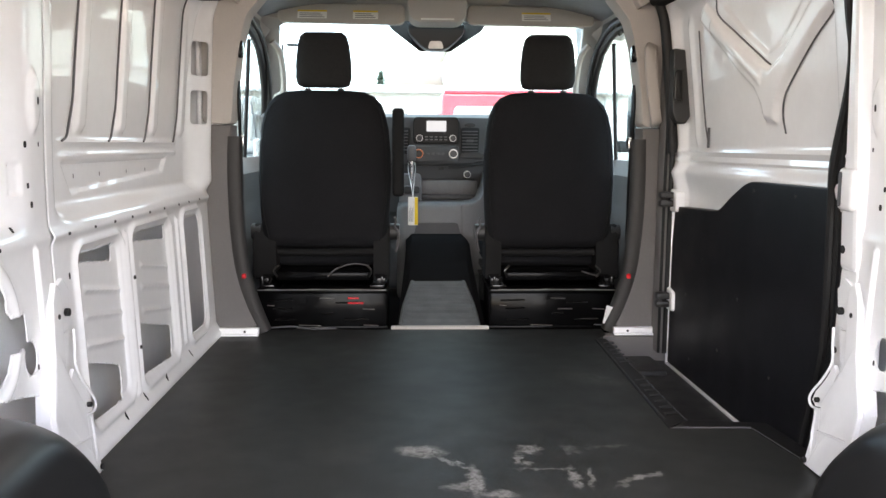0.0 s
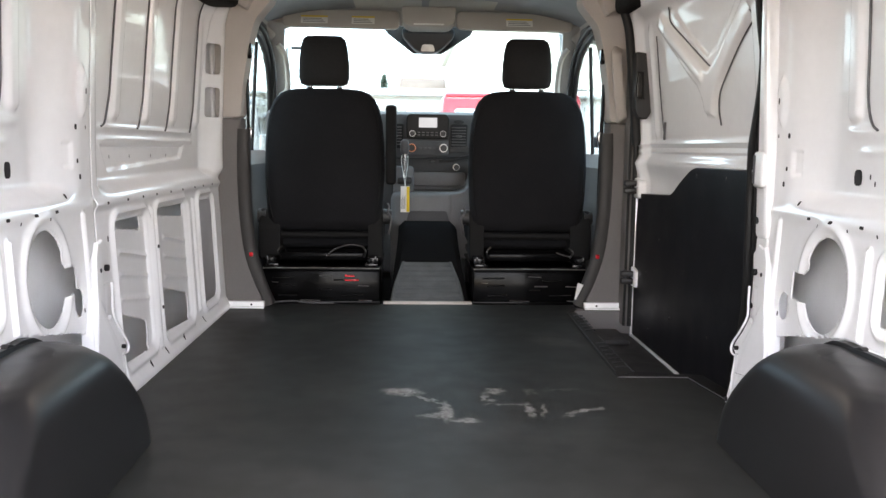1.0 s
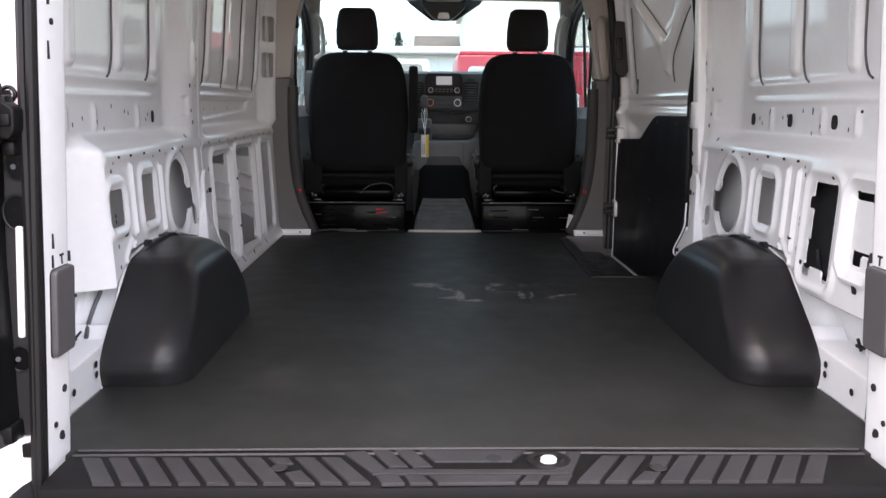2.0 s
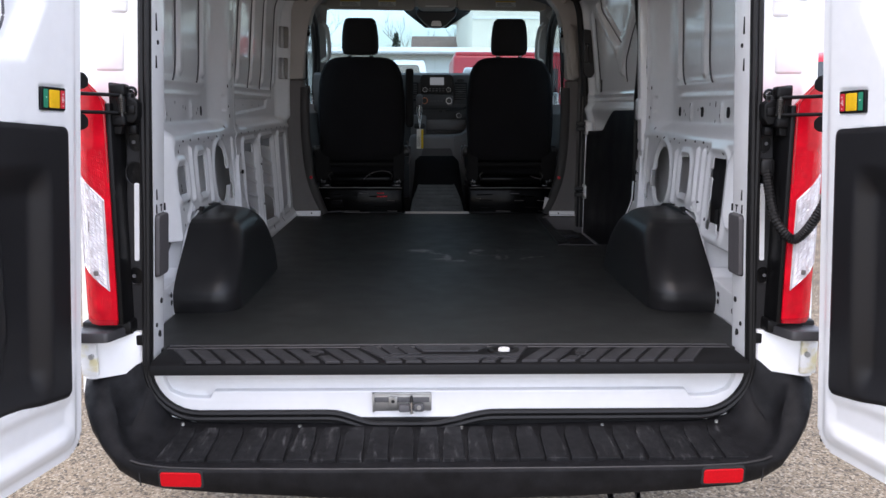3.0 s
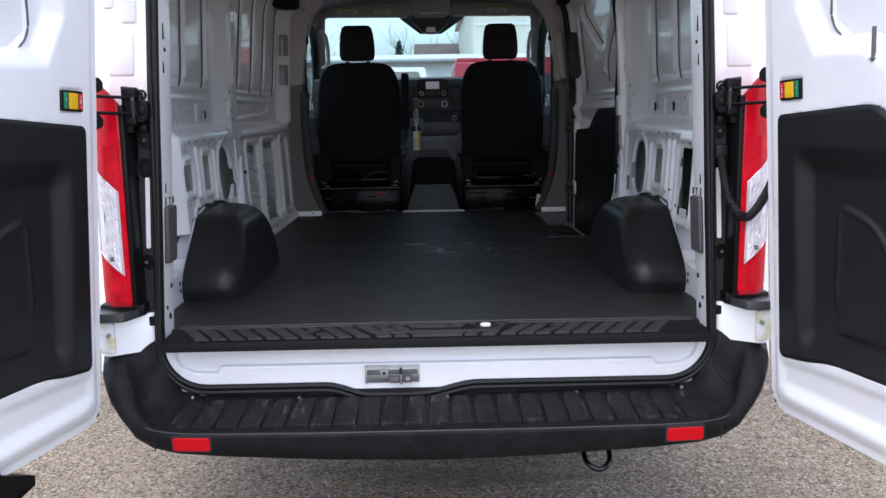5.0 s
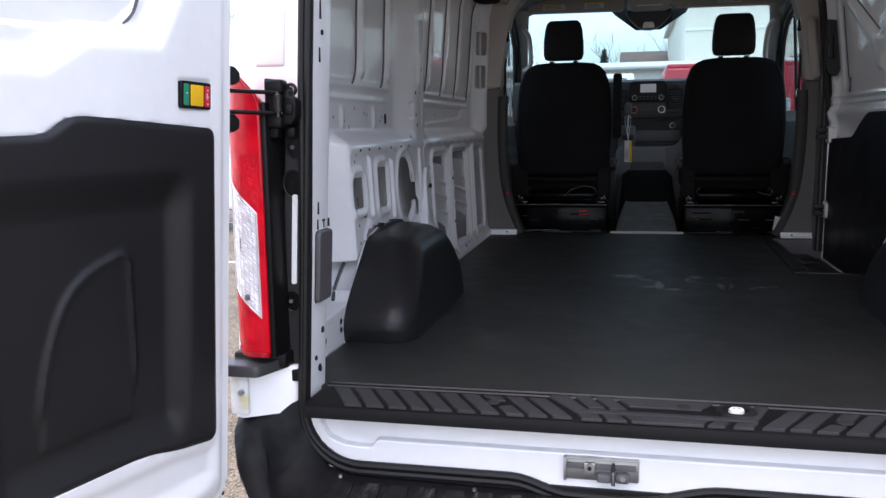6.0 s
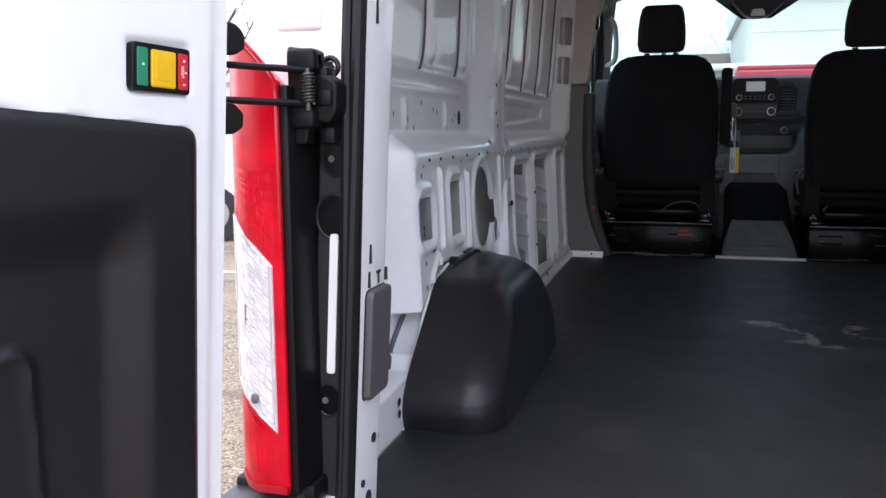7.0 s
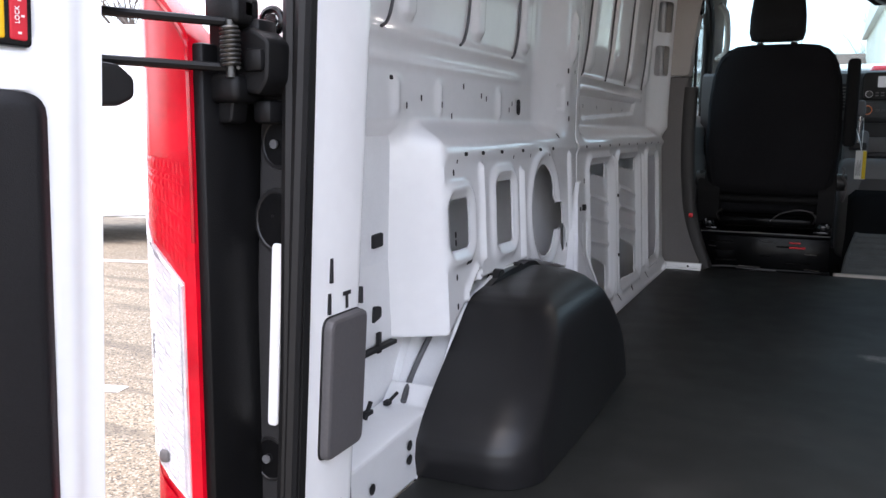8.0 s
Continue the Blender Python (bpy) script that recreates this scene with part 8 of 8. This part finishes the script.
def car(x, y, turn, length, width, height, paint, label, group="parked vehicles", hood=0.28, van=False):
    """A parked vehicle: body, glass band, wheels, lamps. Length along local y."""
    m = Matrix.Translation((x, y, 0)) @ Matrix.Rotation(radians(turn), 4, "Z")
    c = thing("parked_van" if van else "parked_car", (x, y, 0), label, "van" if van else "car", group)
    def put(name, bm, mat, parent=c, lab=""):
        bmesh.ops.transform(bm, matrix=m, verts=list(bm.verts))
        return part(name, bm, mat, parent, lab)
    L, W_, H = length, width, height
    belt = H * 0.58
    lower = [(-L / 2, 0.30), (-L / 2, belt * 0.93), (-L / 2 + 0.06, belt), (L / 2 - L * hood, belt), (L / 2 - 0.15, belt * 0.82), (L / 2, belt * 0.62), (L / 2, 0.30)]
    put("body", slab(rounded(lower, 0.08, 4), lambda u, v, w: (w * (1 - 0.06 * max(0, v - 0.6 * belt) / belt), u, v), -W_ / 2, W_ / 2, 0.05), paint)
    rear = -L / 2 + (0.05 if van else 0.35)
    cabin = [(-L / 2 + 0.06, belt - 0.02), (rear + 0.12, H - 0.06), (rear + 0.3, H), (L / 2 - L * hood - 0.75, H), (L / 2 - L * hood - 0.45, H - 0.08), (L / 2 - L * hood + 0.15, belt - 0.02)]
    put("cabin", slab(rounded(cabin, 0.10, 4), lambda u, v, w: (w * (1 - 0.16 * (v - belt) / max(0.1, H - belt)), u, v), -W_ / 2 + 0.04, W_ / 2 - 0.04, 0.06), paint)
    cz = (H + belt) / 2 - 0.03
    front_end = L / 2 - L * hood
    for k, (a, b) in enumerate(((rear + 0.30, -0.15), (-0.05, front_end - 0.55))):
        if van and k == 0:
            continue
        for sx in (-1, 1):
            put("side_window", slab(rounded([(a, belt + 0.03), (b + 0.15, belt + 0.03), (b, H - 0.12), (a + 0.08, H - 0.12)], 0.05), lambda u, v, w: (sx * (W_ / 2 - 0.035 - 0.16 * (v - belt) / (H - belt) * (W_ / 2 - 0.04) + w), u, v), -0.01, 0.006), DARKGLASS)
    dy = 0.60 / max(0.1, H - belt)
    put("windscreen", slab(rounded([(-W_ / 2 + 0.18, belt + 0.04), (W_ / 2 - 0.18, belt + 0.04), (W_ / 2 - 0.30, H - 0.10), (-W_ / 2 + 0.30, H - 0.10)], 0.06), lambda u, v, w: (u, front_end + 0.17 - dy * (v - belt) + w, v), -0.02, 0.015), DARKGLASS)
    put("rear_window", slab(rounded([(-W_ / 2 + 0.22, belt + 0.06), (W_ / 2 - 0.22, belt + 0.06), (W_ / 2 - 0.32, H - 0.14), (-W_ / 2 + 0.32, H - 0.14)], 0.06), lambda u, v, w: (u, -L / 2 + 0.05 + (rear + 0.07 + L / 2) * (v - belt) / (H - belt) - w, v), -0.02, 0.015), DARKGLASS)
    for sx in (-1, 1):
        for yy in (-L * 0.30, L * 0.31):
            wl = put("wheel", cyl((sx * (W_ / 2 - 0.20), yy, 0.34), (sx * (W_ / 2 + 0.01), yy, 0.34), 0.34, seg=24), TYRE)
            put("rim", cyl((sx * (W_ / 2 + 0.0), yy, 0.34), (sx * (W_ / 2 + 0.02), yy, 0.34), 0.21, 0.19, 20), STEEL, wl)
        put("headlamp", pillow((sx * W_ * 0.36 - 0.16, L / 2 - 0.16, belt * 0.60), (sx * W_ * 0.36 + 0.16, L / 2 + 0.01, belt * 0.76), 0.5, 14, 8), CLEARLENS)
        put("tail_lamp", box((sx * W_ * 0.42 - 0.07, -L / 2 - 0.01, belt * 0.70), (sx * W_ * 0.42 + 0.07, -L / 2 + 0.05, belt * 0.95), 0.02), REDLENS)
        put("door_mirror", pillow((sx * (W_ / 2 + 0.08) - 0.10, front_end - 0.12, belt - 0.02), (sx * (W_ / 2 + 0.08) + 0.10, front_end + 0.02, belt + 0.15), 0.5, 12, 8), paint)
    put("grille", box((-W_ * 0.26, L / 2 - 0.03, belt * 0.45), (W_ * 0.26, L / 2 + 0.012, belt * 0.66), 0.02), PLASTIC)
    put("front_bumper", box((-W_ * 0.46, L / 2 - 0.12, 0.30), (W_ * 0.46, L / 2 + 0.05, 0.55), 0.06, 3), PLASTIC)
    return c


car(-7.7, 7.5, -50, 5.4, 2.0, 2.45, CARWHITE, "white parked panel van on the asphalt lot", van=True, hood=0.18)
car(-0.9, 14.6, 182, 5.2, 2.0, 2.22, CARWHITE, "white parked van facing the open van", van=True, hood=0.18)
car(1.6, 16.6, 178, 4.9, 1.95, 2.2, CARGREY, "grey parked van facing the open van", van=True, hood=0.2)
car(-3.6, 15.4, 180, 5.2, 2.0, 2.28, CARGREY, "grey parked van facing the open van", van=True, hood=0.18)
car(-6.6, 15.3, 180, 4.8, 1.9, 2.1, CARWHITE, "white parked van facing the open van", van=True, hood=0.2)
car(6.6, 5.5, -70, 5.2, 2.0, 2.3, CARWHITE, "white parked van beside the red truck", van=True, hood=0.16)
car(7.2, 9.8, -75, 5.2, 2.0, 2.1, CARRED, "red parked van on the asphalt lot", van=True, hood=0.16)

# red truck with a painted script on its flank
tr = thing("red_truck", (2.9, 23.0, 0), "red delivery truck with pale script on its flank", "truck", "parked vehicles")
part("box_body", box((0.75, 21.0, 0.7), (4.3, 25.0, 2.76), 0.10, 3), CARRED, tr)
part("roof_rail", box((0.80, 21.02, 2.70), (4.25, 24.9, 2.84), 0.05), CARRED, tr)
for k in range(5):
    part("script_mark", slab(rounded([(0.98 + 0.20 * k, 1.80 + 0.1 * (k % 2)), (1.10 + 0.20 * k, 1.80), (1.13 + 0.20 * k, 2.22 + 0.12 * ((k + 1) % 2)), (1.03 + 0.20 * k, 2.24)], 0.04), lambda u, v, w: (u, w, v), 21.0, 20.985), PRINT, tr, "pale script stroke")
part("side_window", slab(rounded([(2.3, 1.7), (3.6, 1.7), (3.6, 2.4), (2.3, 2.4)], 0.06), lambda u, v, w: (u, w, v), 21.0, 20.985), DARKGLASS, tr)
for x in (1.6, 3.5):
    tw = part("wheel", cyl((x, 20.98, 0.48), (x, 21.3, 0.48), 0.48, seg=24), TYRE, tr)
    part("rim", cyl((x, 20.96, 0.48), (x, 21.0, 0.48), 0.26, seg=20), STEEL, tw)
part("chassis", box((0.9, 21.2, 0.45), (4.2, 24.8, 0.75), 0.03), PLASTIC, tr)

# long white shed and houses beyond
shed = thing("white_shed", (-6, 34, 0), "long low white metal-clad shed across the lot", "building")
part("wall", box((-26, 33.0, 0), (9, 43, 3.55), 0.02), SIDING, shed)
part("roof", slab([(32.6, 3.5), (43.4, 3.5), (38.0, 4.1)], lambda u, v, w: (w, u, v), -26.3, 9.3), SIDING, shed)
part("gutter", box((-26.3, 32.5, 3.42), (9.3, 32.7, 3.56), 0.02), STEEL, shed)
for k in range(34):
    part("wall_rib", box((-25.6 + k * 1.0, 32.96, 0.1), (-25.55 + k * 1.0, 33.0, 3.45), 0.0), SIDING, shed)
for x in (-20, -12, -4.2, 3.5):
    part("door", box((x, 32.95, 0.0), (x + 2.6, 33.02, 2.7), 0.02), PRIMER, shed, "grey roller door")

hall = thing("cream_building", (12, 40, 0), "tall cream-coloured metal building with a low pitched roof", "building")
part("wall", box((2.35, 40, 0), (24, 60, 7.3), 0.03), CREAM, hall)
part("roof", slab([(39.6, 7.2), (60.4, 7.2), (50, 8.8)], lambda u, v, w: (w, u, v), 2.05, 24.3), SIDING, hall)
part("fascia", box((2.25, 39.85, 7.05), (24.1, 40.05, 7.35), 0.02), SIDING, hall)
part("belt_band", box((2.33, 39.94, 5.6), (24.02, 40.0, 5.72), 0.0), SIDING, hall)
for x in (7, 12, 17):
    part("window", box((x, 39.93, 3.2), (x + 1.6, 40.02, 4.3), 0.02), DARKGLASS, hall)

house = thing("brown_house", (-1.5, 62, 0), "brown brick building with a low brown shingle roof", "building")
part("wall", box((-0.6, 58, 0), (9.0, 66, 5.5), 0.02), BRICKWALL, house)
part("roof", slab([(57.4, 5.4), (66.6, 5.4), (62, 6.5)], lambda u, v, w: (w, u, v), -0.9, 9.4), ROOFBROWN, house)
for k in range(4):
    part("window", box((0.2 + 2.4 * k, 57.93, 3.4), (1.4 + 2.4 * k, 58.02, 4.7), 0.02), DARKGLASS, house)
h2 = thing("pale_house", (-10, 66, 0), "pale grey building with a flat roof far off", "building")
part("wall", box((-16, 64, 0), (-5.0, 74, 5.6), 0.02), SIDING, h2)
part("roof_edge", box((-16.2, 63.8, 5.5), (-4.8, 74.2, 5.9), 0.02), PRIMER, h2)

pole = thing("lamp_post", (-7.4, 50, 0), "dark parking lot lamp post with a double head", "lamp post")
part("pole", cyl((-7.4, 50, 0), (-7.4, 50, 7.2), 0.10, 0.06), HOLE, pole)
for sx in (-1, 1):
    part("lamp_head", box((-7.4 + sx * 0.55 - 0.3, 49.8, 7.1), (-7.4 + sx * 0.55 + 0.3, 50.2, 7.25), 0.03), HOLE, pole)


def bare_tree(x, y, h, seed):
    rnd = random.Random(seed)
    t = thing("bare_tree", (x, y, 0), "bare leafless winter tree with fine twigs", "tree", "bare trees")
    trunk, twigs = [], []

    def grow(p, d, length, r, level):
        n = 3
        pts = [p]
        for k in range(n):
            d = (d + Vector((rnd.uniform(-1, 1), rnd.uniform(-1, 1), rnd.uniform(-0.3, 0.6))) * 0.16).normalized()
            pts.append(pts[-1] + d * length / n)
        (trunk if level < 2 else twigs).append((pts, r))
        if level < 5:
            for k in range(3 if level else 5):
                q = pts[rnd.randint(1, n)] if level else p + (pts[-1] - p) * rnd.uniform(0.45, 1.0)
                nd = (d + Vector((rnd.uniform(-1, 1), rnd.uniform(-1, 1), rnd.uniform(-0.1, 0.7))) * 0.85).normalized()
                grow(q, nd, length * rnd.uniform(0.55, 0.75), r * 0.5, level + 1)

    def mesh(list_, seg):
        V_, F_ = [], []
        for pts, r in list_:
            base = len(V_)
            for i, p in enumerate(pts):
                rr_ = r * (1 - 0.5 * i / (len(pts) - 1))
                for k in range(seg):
                    a = 2 * math.pi * k / seg
                    V_.append((p.x + rr_ * math.cos(a), p.y + rr_ * math.sin(a), p.z + 0.3 * rr_ * math.sin(a + 1)))
            for i in range(len(pts) - 1):
                for k in range(seg):
                    j = (k + 1) % seg
                    F_.append((base + i * seg + k, base + i * seg + j, base + (i + 1) * seg + j, base + (i + 1) * seg + k))
        me = bpy.data.meshes.new("tree")
        me.from_pydata(V_, [], F_)
        return me

    grow(Vector((x, y, 0)), Vector((0, 0, 1)), h * 0.42, h * 0.022, 0)
    part("trunk", mesh(trunk, 6), BARK, t)
    tagged(part("crown", mesh(twigs, 3), BARK, t), kind="stuff")


for i, (x, y, h) in enumerate(((-16, 52, 11), (-13.2, 55, 10), (-19, 58, 12), (-9.5, 72, 10), (-2.5, 74, 10), (3.5, 76, 11), (9, 70, 9), (-22, 34, 12), (-27, 28, 11), (-18.5, 24, 8))):
    bare_tree(x, y, h, 30 + i)


def conifer(x, y, h, seed):
    rnd = random.Random(seed)
    t = thing("conifer", (x, y, 0), "small dark conifer by the far buildings", "tree", "conifers")
    part("trunk", cyl((x, y, 0), (x, y, h), 0.14, 0.03, 8), BARK, t)
    V_, F_ = [], []
    for k in range(900):
        f = rnd.random() ** 0.8
        z = h * (0.12 + 0.88 * f)
        r = h * 0.24 * (1 - f) * rnd.uniform(0.4, 1.05) + 0.05
        a = rnd.uniform(0, 2 * math.pi)
        c = Vector((x + r * math.cos(a), y + r * math.sin(a), z))
        w = rnd.uniform(0.10, 0.22)
        b = len(V_)
        for _ in range(3):
            V_.append(tuple(c + Vector((rnd.uniform(-w, w), rnd.uniform(-w, w), rnd.uniform(-w, w)))))
        F_.append((b, b + 1, b + 2))
    me = bpy.data.meshes.new("needles")
    me.from_pydata(V_, [], F_)
    tagged(part("needles", me, CONIFER, t), kind="stuff")


conifer(-2.2, 66, 7.0, 5)
conifer(-0.2, 70, 6.6, 6)
